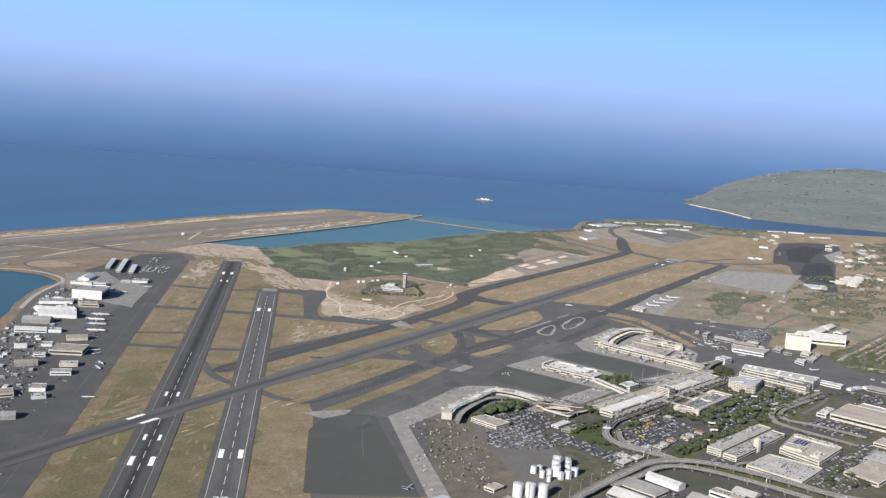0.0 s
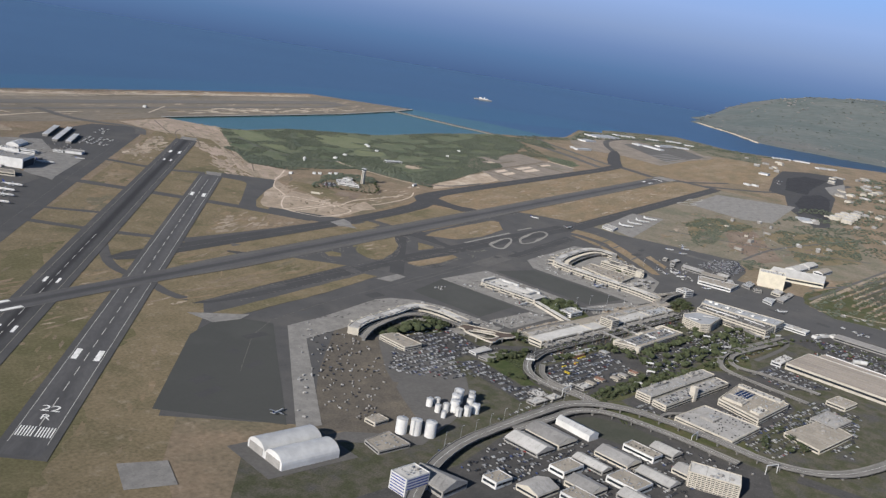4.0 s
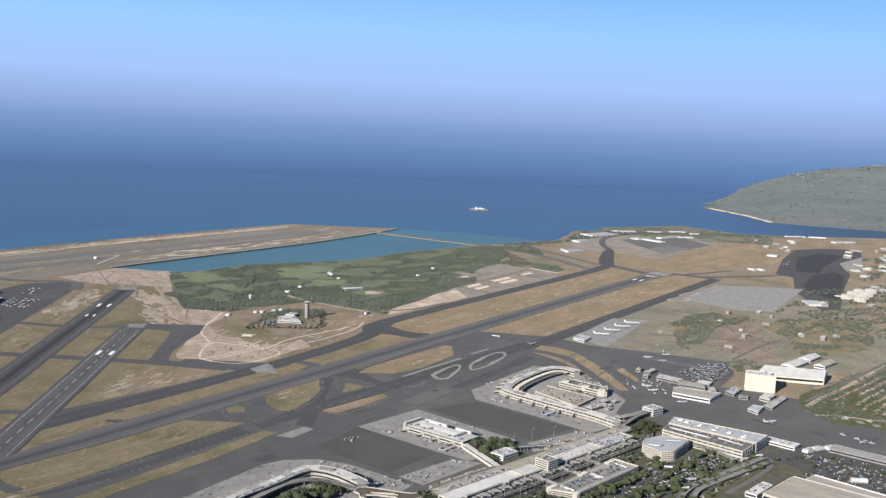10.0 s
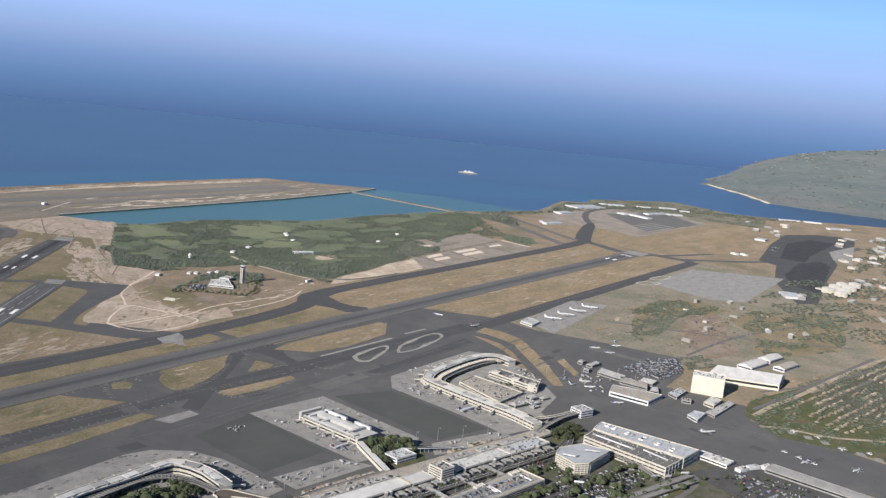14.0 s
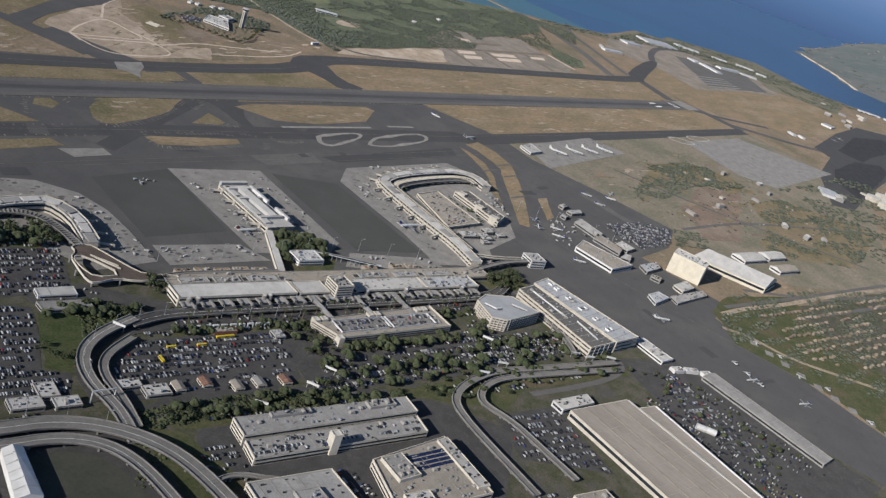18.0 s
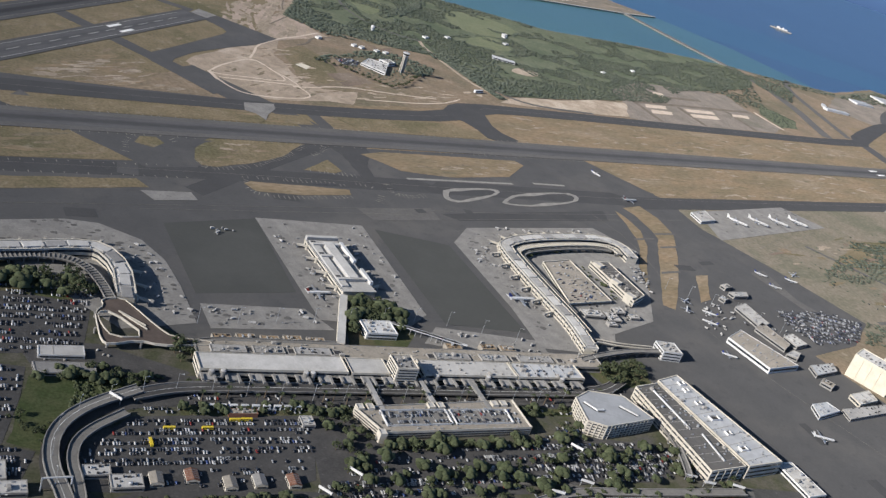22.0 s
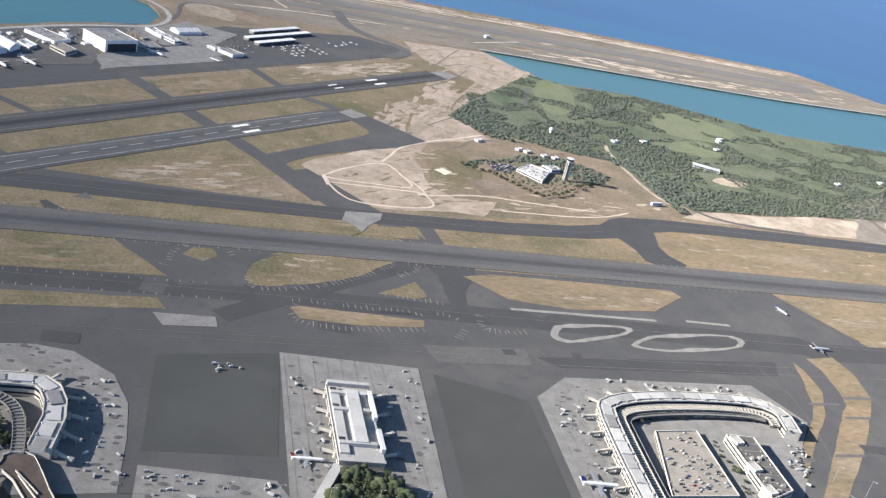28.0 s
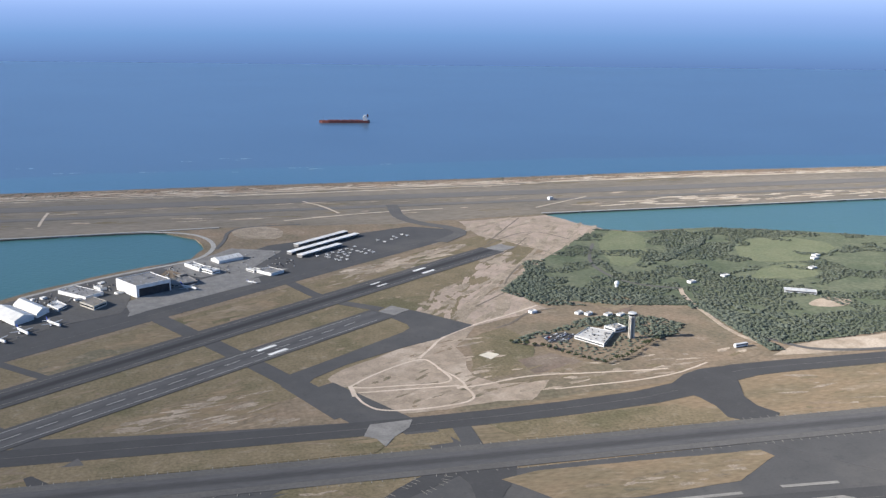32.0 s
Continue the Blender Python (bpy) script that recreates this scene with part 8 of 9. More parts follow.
# ---- aircraft ----
def jet_template(length, tail):
    """A twin-jet airliner, nose along +x, standing on its wheels at the origin."""
    root = thing("airliner", "white twin-engined airliner parked on the apron", "aircraft", "airliners")
    r = length * 0.052
    z = r * 1.75
    bm = bmesh.new()
    prof = [(0.5, 0.03, -0.25), (0.485, 0.42, -0.12), (0.46, 0.75, -0.04), (0.41, 1.0, 0), (-0.22, 1.0, 0), (-0.36, 0.72, 0.24), (-0.46, 0.32, 0.52), (-0.5, 0.08, 0.66)]
    rings = []
    for x, k, dz in prof:
        rings.append([bm.verts.new((x * length, r * k * math.cos(2 * math.pi * a / 12), z + r * dz + r * k * math.sin(2 * math.pi * a / 12))) for a in range(12)])
    for p, q in zip(rings, rings[1:]):
        for a in range(12):
            bm.faces.new((p[a], p[(a + 1) % 12], q[(a + 1) % 12], q[a]))
    bm.faces.new(rings[0])
    bm.faces.new(rings[-1])
    bmesh.ops.recalc_face_normals(bm, faces=bm.faces[:])
    part("fuselage", bm, "white", root)

    def panel(pts, thick):
        bm = bmesh.new()
        lo, hi = [bm.verts.new(p) for p in pts], [bm.verts.new(Vector(p) + Vector(thick)) for p in pts]
        bm.faces.new(hi)
        bm.faces.new(lo[::-1])
        for i in range(len(pts)):
            j = (i + 1) % len(pts)
            bm.faces.new((lo[i], lo[j], hi[j], hi[i]))
        bmesh.ops.recalc_face_normals(bm, faces=bm.faces[:])
        return bm

    L = length
    for s in (-1, 1):
        part("wing", panel([(0.10 * L, 0, z - r * 0.5), (-0.10 * L, 0, z - r * 0.5), (-0.14 * L, s * 0.46 * L, z + r * 0.1), (-0.10 * L, s * 0.46 * L, z + r * 0.1), (-0.01 * L, s * 0.15 * L, z - r * 0.3)], (0, 0, r * 0.22)), "steel", root)
        part("tailplane", panel([(-0.38 * L, 0, z + r * 0.4), (-0.47 * L, 0, z + r * 0.4), (-0.50 * L, s * 0.17 * L, z + r * 0.6), (-0.47 * L, s * 0.17 * L, z + r * 0.6)], (0, 0, r * 0.14)), "white", root)
        eng = part("engine", cyl_bm(r * 0.52, r * 0.40, L * 0.10, (0.0, s * 0.155 * L, z - r * 0.85), 12, turn=Matrix.Rotation(radians(90), 4, "Y")), "white", root)
        part("intake", cyl_bm(r * 0.42, r * 0.42, 0.06, (-0.03, s * 0.155 * L, z - r * 0.85), 12, turn=Matrix.Rotation(radians(-90), 4, "Y")), "dark", eng)
        part("main_wheel", cyl_bm(r * 0.34, r * 0.34, r * 0.3, (-0.03 * L, s * 0.07 * L - r * 0.15, r * 0.34), 10, turn=Matrix.Rotation(radians(-90), 4, "X")), "dark", root)
        part("window_row", box_bm(0.60 * L, 0.04, r * 0.16, (0.08 * L, s * r * 0.985, z + r * 0.12)), "glass", root)
    part("fin", panel([(-0.34 * L, -r * 0.07, z + r * 0.75), (-0.47 * L, -r * 0.07, z + r * 0.6), (-0.53 * L, -r * 0.07, z + r * 3.3), (-0.46 * L, -r * 0.07, z + r * 3.3)], (0, r * 0.14, 0)), tail, root)
    part("nose_wheel", cyl_bm(r * 0.25, r * 0.25, r * 0.3, (0.40 * L, -r * 0.15, r * 0.25), 10, turn=Matrix.Rotation(radians(-90), 4, "X")), "dark", root)
    part("cockpit_glass", box_bm(L * 0.012, r * 0.9, r * 0.2, (0.473 * L, 0, z + r * 0.18)), "glass", root)
    return root


FLEET = {k: jet_template(*v) for k, v in {"big": (24, "blue"), "mid": (18, "red"), "white": (17, "white"), "wide": (24, "white"), "small": (13, "blue")}.items()}
PLACES = [("mid", 1076, 362, -8), ("big", 1234, 338, -10), ("mid", 1518, 498, -4), ("small", 1526, 559, -80), ("small", 664, 354, 5), ("white", 1358, 150, -35), ("small", 1372, 246, -40), ("small", 1350, 60, 160), ("small", 1366, 20, 160),
          ("wide", 1641, 451, -58), ("wide", 1678, 450, -58), ("wide", 1715, 449, -58), ("wide", 1752, 448, -58), ("small", 1552, 351, -50), ("small", 1546, 329, -40), ("small", 1583, 337, -45), ("small", 1600, 346, 200), ("small", 1398, 288, 130), ("small", 1412, 300, 130), ("small", 1392, 308, 40), ("small", 1404, 320, 20), ("mid", 2690, 430, 10), ("mid", 2740, 436, 10)]
for x, y, x2, y2, k in ((1041, 1084, 1056, 1069, "big"), (917, 987, 931, 969, "big"), (891, 973, 908, 947, "big"), (875, 947, 889, 931, "big"), (851, 922, 864, 906, "big"), (789, 846, 798, 841, "small"), (779, 831, 790, 830, "small"), (761, 803, 758, 793, "small"), (747, 791, 742, 779, "small"), (1110, 1090, 1120, 1082, "small"), (660, 716, 670, 706, "small")):
    PLACES.append((k, (x + x2) / 2, (y + y2) / 2, math.degrees(math.atan2(y2 - y, x2 - x))))
for k, x, y, a in PLACES:
    copy_thing(FLEET[k], place(x, y, 0.12 if x > 2600 or y < 40 or (1540 < x < 1620 and y < 360) else 0.3, a))
for t in FLEET.values():
    for o in t.children_recursive:
        bpy.data.objects.remove(o)
    bpy.data.objects.remove(t)


# light aircraft on the ramp
def light_template():
    root = thing("light_aircraft", "small white propeller aircraft tied down", "aircraft", "light aircraft")
    part("fuselage", cyl_bm(0.55, 0.2, 4.0, (1.6, 0, 0.9), 8, turn=Matrix.Rotation(radians(-90), 4, "Y")), "white", root)
    part("wing", box_bm(0.8, 5.6, 0.12, (0.5, 0, 1.45)), "white", root)
    part("tailplane", box_bm(0.5, 1.9, 0.1, (-2.2, 0, 1.0)), "white", root)
    part("fin", box_bm(0.6, 0.1, 0.9, (-2.2, 0, 1.0)), "white", root)
    part("gear", box_bm(0.2, 1.6, 0.5, (0.4, 0, 0)), "dark", root)
    return root


lt = light_template()
k = 0
for i in range(11):
    for j in range(5):
        s, o = 862 + (12 if i < 6 else 15) * i + RW.uniform(-3, 3), 176 + 9 * j + RW.uniform(-2, 2)
        if RW.random() < 0.8 and (i < 6 or j > 2):
            copy_thing(lt, place(*so(s, o), 0.165, HANG + RW.choice((0, 180, 90)) + RW.uniform(-15, 15)))
for x, y, a in ((1429, 66, 40), (1421, 19, 60), (1406, -23, 50), (1361, 81, 70), (1356, 67, 60), (1351, 53, 75), (1411, 41, 20), (1427, 88, 200)):
    copy_thing(lt, place(x, y, 0.33, a, 1.25))
for o in lt.children_recursive:
    bpy.data.objects.remove(o)
bpy.data.objects.remove(lt)


# ---- jet bridges and ramp clutter ----
def bridge(x, y, a, n):
    b = thing("jet_bridge", "pale covered boarding bridge on one leg", "boarding bridge", "boarding bridges", place(x, y, 0.3, a))
    part("tunnel", box_bm(n, 1.3, 1.3, (n / 2, 0, 1.9)), "cream", b)
    part("rotunda", cyl_bm(1.2, 1.2, 3.4, seg=10), "cream", b)
    part("head", box_bm(1.9, 2.0, 1.7, (n, 0, 1.7)), "wall_grey", b)
    part("leg", box_bm(0.7, 1.0, 1.9, (n * 0.78, 0, 0)), "steel", b)


for x, y, a in steps_along(E_OUT[6:], 15, 6):
    q = radians(a + 90)
    bridge(x + 1 * math.cos(q), y + 1 * math.sin(q), a + 90 - 25, 9)
for x, y, a in steps_along(W_OUT, 17, 50):
    q = radians(a + 90)
    bridge(x + 1 * math.cos(q), y + 1 * math.sin(q), a + 90 + 20, 9)
for y in (-26, -8, 10, 28):
    for s in (-1, 1):
        p = place(1106.5, 389.5, 0, PA) @ Vector((s * 12.5, y, 0))
        bridge(p.x, p.y, PA + (0 if s > 0 else 180) + s * 20, 9)

truck = thing("ramp_truck", "boxy pale service truck on the ramp", "truck", "service trucks")
part("cab", box_bm(0.9, 0.95, 0.95, (1.3, 0, 0.25)), "car_white", truck)
part("box", box_bm(2.3, 1.05, 1.25, (-0.4, 0, 0.3)), "roof_pale", truck)
for x in (-1, 1.1):
    part("axle", cyl_bm(0.28, 0.28, 1.1, (x, 0.55, 0.28), 8, turn=Matrix.Rotation(radians(90), 4, "X")), "dark", truck)
cart = thing("baggage_cart", "low flat baggage cart on the apron", "cart", "baggage carts")
part("bed", box_bm(1.3, 0.8, 0.42, (0, 0, 0)), "steel", cart)
part("load", box_bm(1.1, 0.7, 0.55, (0, 0, 0.42)), "wall_grey", cart)
for poly, n, m in (([(1084, 460), (1104, 456), (1088, 340), (1066, 338)], 9, 12), ([(1132, 450), (1160, 448), (1140, 336), (1126, 340)], 7, 12), ([(966, 456), (986, 430), (988, 350), (970, 346)], 10, 14), ([(1240, 420), (1262, 420), (1238, 300), (1224, 300)], 9, 12), ([(1290, 445), (1400, 440), (1390, 434), (1296, 436)], 8, 10), ([(994, 356), (1056, 344), (1060, 326), (994, 336)], 8, 16), ([(1040, 452), (1060, 452), (1052, 438), (1036, 438)], 3, 4), ([(1380, 330), (1402, 372), (1392, 374), (1372, 334)], 8, 6),
                    ([(830, 462), (846, 456), (672, 336), (660, 340)], 8, 14), ([(1140, 312), (1206, 290), (1204, 268), (1126, 300)], 8, 12), ([(1384, 280), (1430, 320), (1450, 300), (1396, 262)], 16, 8), ([(1450, 300), (1520, 280), (1480, 236), (1440, 250)], 14, 6)):
    for x, y in scatter(poly, n, RW, 3):
        copy_thing(truck, place(x, y, 0.34, RW.uniform(0, 360), RW.uniform(0.65, 1.0)))
    for x, y in scatter(poly, m, RW, 2):
        copy_thing(cart, place(x, y, 0.34, RW.uniform(0, 360)))
for x, y in (T(22, 24), T(36, 25), T(50, 24), T(64, 25), T(78, 24), T(196, 25), T(210, 24), T(170, 24)):
    block("store_bay", "tan-roofed baggage store by the terminal", "store", rect(x, y, 11, 6, -12), 4.2, "roof_tan", "tan_tarp", 0, 0.3, 2)
for t in (truck, cart):
    for o in t.children_recursive:
        bpy.data.objects.remove(o)
    bpy.data.objects.remove(t)

# ---- trees ----
TR = random.Random(5)


def clump_bm(bm, c, r, rng):
    got = bmesh.ops.create_icosphere(bm, subdivisions=1, radius=1.0)["verts"]
    for v in got:
        k = rng.uniform(0.72, 1.25)
        v.co = Vector(c) + Vector((v.co.x * r * k, v.co.y * r * k, v.co.z * r * k * 0.72))


def tree_template(h, rng, palm=False):
    root = thing("tree", "broad-leaved green tree with uneven crown" if not palm else "tall palm tree with drooping fronds", "tree", "airport trees")
    bm = cyl_bm(h * 0.045, h * 0.02, h * (0.9 if palm else 0.6), seg=7)
    if not palm:
        for k in range(4):
            a = k * 1.6 + rng.uniform(0, 0.6)
            cyl_bm(h * 0.02, h * 0.008, h * 0.42, (0, 0, h * 0.32), 5, bm, Matrix.Rotation(a, 4, "Z") @ Matrix.Rotation(radians(rng.uniform(30, 52)), 4, "Y"))
    part("trunk", bm, "bark", root)
    bm = bmesh.new()
    if palm:
        for k in range(11):
            a = k * 2 * math.pi / 11 + rng.uniform(-0.2, 0.2)
            n = Vector((math.cos(a), math.sin(a), 0))
            s = Vector((-n.y, n.x, 0)) * h * 0.035
            pts = [Vector((0, 0, h * 0.9)), n * h * 0.16 + Vector((0, 0, h * 0.98)), n * h * 0.32 + Vector((0, 0, h * 0.84))]
            vs = [(bm.verts.new(p - s * w), bm.verts.new(p + s * w)) for p, w in zip(pts, (0.5, 1.0, 0.15))]
            for p, q in zip(vs, vs[1:]):
                bm.faces.new((p[0], p[1], q[1], q[0]))
    else:
        for k in range(26):
            a, d = rng.uniform(0, 6.283), h * 0.50 * math.sqrt(rng.random())
            clump_bm(bm, (d * math.cos(a), d * math.sin(a) * 0.85, h * (0.50 + 0.36 * rng.random() * (1 - d / h))), h * rng.uniform(0.07, 0.15), rng)
        for k in range(110):
            a, e, d = rng.uniform(0, 6.283), rng.uniform(-0.2, 1.3), h * rng.uniform(0.34, 0.60)
            p = Vector((d * math.cos(a) * math.cos(e), d * math.sin(a) * math.cos(e), h * 0.62 + 0.7 * d * math.sin(e)))
            u, w = Vector((rng.uniform(-1, 1), rng.uniform(-1, 1), rng.uniform(-1, 1))) * h * 0.06, Vector((rng.uniform(-1, 1), rng.uniform(-1, 1), rng.uniform(-1, 1))) * h * 0.06
            bm.faces.new([bm.verts.new(q) for q in (p, p + u, p + u + w, p + w)])
    part("crown", bm, "leaf", root)
    return root


TREES = [tree_template(h, TR) for h in (6.5, 7.5, 5.5, 8.5, 6.0, 7.0)]
PALM = tree_template(8.0, TR, True)


EXTRA = []
HEDGE = steps_along([(1331, 835), (1357, 815), (1377, 783), (1392, 766), (1419, 778), (1464, 815)], 3.6)


def plant(poly, count, clear, kinds=None, lo=0.7, hi=1.2, near=None):
    for i, (x, y) in enumerate(scatter(poly, count, TR, clear)):
        if near is not None and (i % 5) >= near:
            EXTRA.append(np.array(place(x, y, 0.1, TR.uniform(0, 360), TR.uniform(lo, hi) * 7.6)))
            continue
        copy_thing(TR.choice(kinds or TREES), place(x, y, 0.1, TR.uniform(0, 360), TR.uniform(lo, hi)))


plant([T(120, 78), T(140, 78), T(146, 50), T(136, 34), T(136, 48), T(112, 49), T(106, 36), T(114, 70)], 40, 3.6, near=3)
plant([(858, 398), (906, 402), (930, 396), (938, 374), (924, 372), (880, 390)], 30, 4.5, near=3)
plant([(962, 322), (976, 318), (966, 304), (952, 308)], 7, 4)
plant([(1226, 254), (1270, 252), (1264, 232), (1228, 232)], 18, 4.5)
plant(trect(-10, 270, -43, -35), 100, 2.8, lo=0.35, hi=0.65, near=2)
plant([(990, 200), (1030, 215), (1036, 200), (1132, 184), (1150, 200), (1170, 196), (1164, 172), (1106, 162), (1000, 184)], 70, 4.4, near=2, lo=0.3, hi=0.95)
plant([(1140, 200), (1170, 215), (1172, 180), (1240, 172), (1236, 150), (1150, 152)], 44, 5, near=2, lo=0.3, hi=1.0)
plant([(1052, 168), (1090, 172), (1240, 140), (1236, 118), (1120, 136), (1096, 128), (1060, 150)], 56, 4, lo=0.25, hi=0.7, near=2)
plant([(880, 210), (960, 198), (1040, 168), (1030, 162), (900, 195)], 70, 3, lo=0.25, hi=0.75, near=2)
plant([(1240, 120), (1284, 92), (1276, -10), (1226, -10)], 46, 5, lo=0.25, hi=0.55, near=2)
plant([(1012, 250), (1028, 247), (1034, 214), (1004, 202)], 16, 4.5, lo=0.5, hi=0.85, near=3)
plant(trect(-6, 262, -22, -16), 64, 3.2, lo=0.25, hi=0.5, near=2)
plant([(866, 300), (905, 311), (944, 294), (905, 282), (926, 288), (900, 300), (880, 304)], 26, 3.4, lo=0.4, hi=0.8, near=2)
plant([(866, 278), (876, 254), (884, 266), (874, 280)], 8, 4, lo=0.4, hi=0.7)
plant(ribbon_pts([(1036, 214), (1082, 206), (1132, 198)], 9), 46, 2.2, lo=0.3, hi=0.85, near=2)
plant([(900, 80), (960, 70), (900, 30)], 8, 7)
plant(ribbon_pts([(1266, 330), (1276, 372), (1284, 398), (1306, 404), (1346, 404)], 6), 34, 2.6, lo=0.25, hi=0.5, near=2)
plant(ribbon_pts([(1335, 384), (1332, 340), (1326, 322)], 4), 12, 3, lo=0.2, hi=0.4, near=2)
for x, y, a in HEDGE[::2]:
    copy_thing(TR.choice(TREES), place(x + TR.uniform(-0.8, 0.8), y + TR.uniform(-0.8, 0.8), 0.1, TR.uniform(0, 360), TR.uniform(0.5, 0.75)))
for x, y in scatter(trect(0, 260, -34, -28), 26, TR, 6):
    copy_thing(PALM, place(x, y, 0.1, TR.uniform(0, 360), TR.uniform(0.7, 1.0)))
for t in (*TREES, PALM):
    for o in t.children_recursive:
        bpy.data.objects.remove(o)
    bpy.data.objects.remove(t)

# woods, one sheet of small crowns
bm = bmesh.new()
wr = random.Random(9)
for k in range(6):
    a, d = wr.uniform(0, 6.283), 0.55 * math.sqrt(wr.random())
    clump_bm(bm, (d * math.cos(a), d * math.sin(a), 0.5 + 0.4 * wr.random()), wr.uniform(0.3, 0.48), wr)
cyl_bm(0.1, 0.05, 0.6, seg=5, bm=bm)
WOOD = bm_arrays(bm)


def woods(poly, count, lo, hi, clear, keep=None, label="dense dark green wood of low trees", mat="leaf_far"):
    mats = []
    for x, y in scatter(poly, count, wr, clear, keep):
        k = wr.uniform(lo, hi)
        mats.append(np.array(place(x, y, 0.05, wr.uniform(0, 360), k) @ Matrix.Diagonal((1, 1, wr.uniform(0.26, 0.46), 1))))
    if mats:
        tiled("woods", *WOOD, mats, mat, label, "woods")


CLEAR = ([(1562, 1188), (1607, 1221), (1616, 1172), (1556, 1059), (1556, 1038), (1529, 1066), (1530, 1111)], [(1835, 1076), (1880, 1080), (1930, 1033), (1910, 994), (1865, 1011), (1812, 986), (1806, 1025)], [(1726, 893), (1780, 870), (1771, 852), (1726, 866)], ribbon_pts([(1565, 1215), (1558, 1169), (1515, 1107), (1514, 1033)], 8),
         [(1593, 1244), (1644, 1234), (1618, 1149), (1560, 1065), (1536, 1070), (1541, 1128)], [(1766, 1166), (1831, 1163), (1870, 1114), (1793, 1040), (1742, 1042), (1680, 1023), (1637, 1009), (1640, 1048), (1722, 1126)], [(1658, 982), (1709, 1033), (1767, 1037), (1759, 990), (1735, 970)], [(1578, 1030), (1629, 996), (1644, 970), (1570, 973)],
         [(1662, 910), (1696, 912), (1702, 858), (1648, 850)], [(1449, 934), (1500, 954), (1491, 918), (1463, 906)], ribbon_pts([(1554, 1181), (1513, 1100), (1509, 1037), (1525, 990), (1567, 966)], 9), ribbon_pts([(1567, 966), (1549, 881), (1543, 812)], 9), [(1686, 945), (1690, 990), (1736, 995), (1738, 958)])


def glades(p):
    """Trees stand thick but for the fairways and yards; further west the clearings are uneven."""
    v = noise.noise(Vector((p[0] / 75, p[1] / 48, 4.2))) + 0.5 * noise.noise(Vector((p[0] / 28, p[1] / 24, 8.1)))
    if any(inside(p, c) for c in CLEAR):
        return v > 0.34
    if p[0] > 1850:
        return v > (-0.15 if p[1] < 1000 else 0.05)
    return v > (-0.42 if p[1] < 985 else -0.06)


woods([(883, 214), (911, 209), (944, 203), (1006, 185), (993, 173), (959, 187), (932, 191), (911, 192), (881, 199)], 420, 1.2, 3.0, 1.9, None, "thick green brush beside the car park", "leaf")
woods([(905, 309), (948, 294), (906, 280), (890, 270), (900, 292)], 130, 1.2, 2.8, 2.2, None, "green brush inside the loop road", "leaf")
woods([(866, 198), (872, 186), (852, 166), (862, 160), (884, 184), (880, 198)], 60, 1.0, 2.2, 2.2, None, "green brush beside the basin", "leaf")
tiled("woods", *WOOD, EXTRA, "leaf", "green trees and shrubs along the airport roads", "trees")
woods(GOLF, 13500, 1.3, 3.4, 2.0, glades)
woods([(1372, 996), (1425, 1070), (1434, 1109), (1462, 1116), (1410, 960), (1443, 929), (1402, 938)], 420, 2.2, 4.2, 2.8)
woods([(1329, 835), (1359, 858), (1384, 863), (1419, 888), (1472, 893), (1498, 870), (1510, 851), (1492, 828), (1464, 815), (1450, 845), (1440, 862), (1410, 862), (1386, 856), (1360, 850), (1343, 832)], 400, 1.8, 4.2, 2.6)
woods([(1342, 832), (1360, 820), (1380, 790), (1393, 774), (1419, 786), (1458, 816), (1448, 840), (1436, 834), (1410, 800), (1388, 832), (1366, 824)], 90, 1.6, 3.2, 4.4)
woods([(1380, 1008), (1410, 962), (1470, 928), (1549, 908), (1556, 842), (1576, 784), (1590, 800), (1580, 900), (1500, 960), (1420, 1020)], 900, 2.2, 4.4, 2.8)
for a, b in (((1562, 1061), (1723, 1185)), ((1600, 1080), (1700, 1163)), ((1545, 905), (1625, 790)), ((1558, 905), (1557, 765)), ((1570, 920), (1650, 800))):
    woods(ribbon_pts([a, b], 12), 170, 2.6, 4.6, 2.6, label="straight belt of dark trees")
for pts, n in (([(1798, 405), (1863, 392), (1940, 380), (1903, 338), (1824, 337), (1785, 375)], 330), ([(1669, 353), (1764, 364), (1814, 339), (1686, 321), (1634, 332)], 230), ([(1604, 264), (1644, 242), (1606, 217), (1556, 236)], 160)):
    woods(pts, n, 1.6, 3.6, 3.4, lambda p: noise.noise(Vector((p[0] / 22, p[1] / 16, 1))) > -0.25, "low green scrub on waste ground")
woods([(1620, 400), (1990, 430), (2020, 340), (1990, 190), (1800, 140), (1640, 290)], 160, 1.2, 2.8, 6, None, "scattered dry scrub on waste ground")
woods([(1404, 96), (1440, 138), (1500, 150), (1640, 118), (1800, 70), (1960, 20), (1700, -60), (1470, -20)], 1500, 1.4, 3.6, 3.2, lambda p: noise.noise(Vector((p[0] / 60, p[1] / 16, 2))) > -0.02, "green scrub along the canal bank")
woods([(2030, 300), (2330, 300), (2560, 180), (2400, 80), (1950, 20), (1900, 180)], 900, 3, 6, 7, lambda p: noise.noise(Vector((p[0] / 70, p[1] / 50, 3))) > -0.05, "trees between air base buildings")
woods([(2460, 1070), (2700, 995), (2960, 1060), (3260, 780), (3420, 545), (3360, 540), (3060, 920), (2700, 970), (2500, 1010)], 700, 3.5, 7, 7, None, "green coastal scrub")
woods([(2560, 260), (3300, 300), (3500, 200), (3300, 60), (2700, 60)], 800, 4, 8, 9, lambda p: noise.noise(Vector((p[0] / 70, p[1] / 50, 5))) > 0.0, "trees between air base buildings")
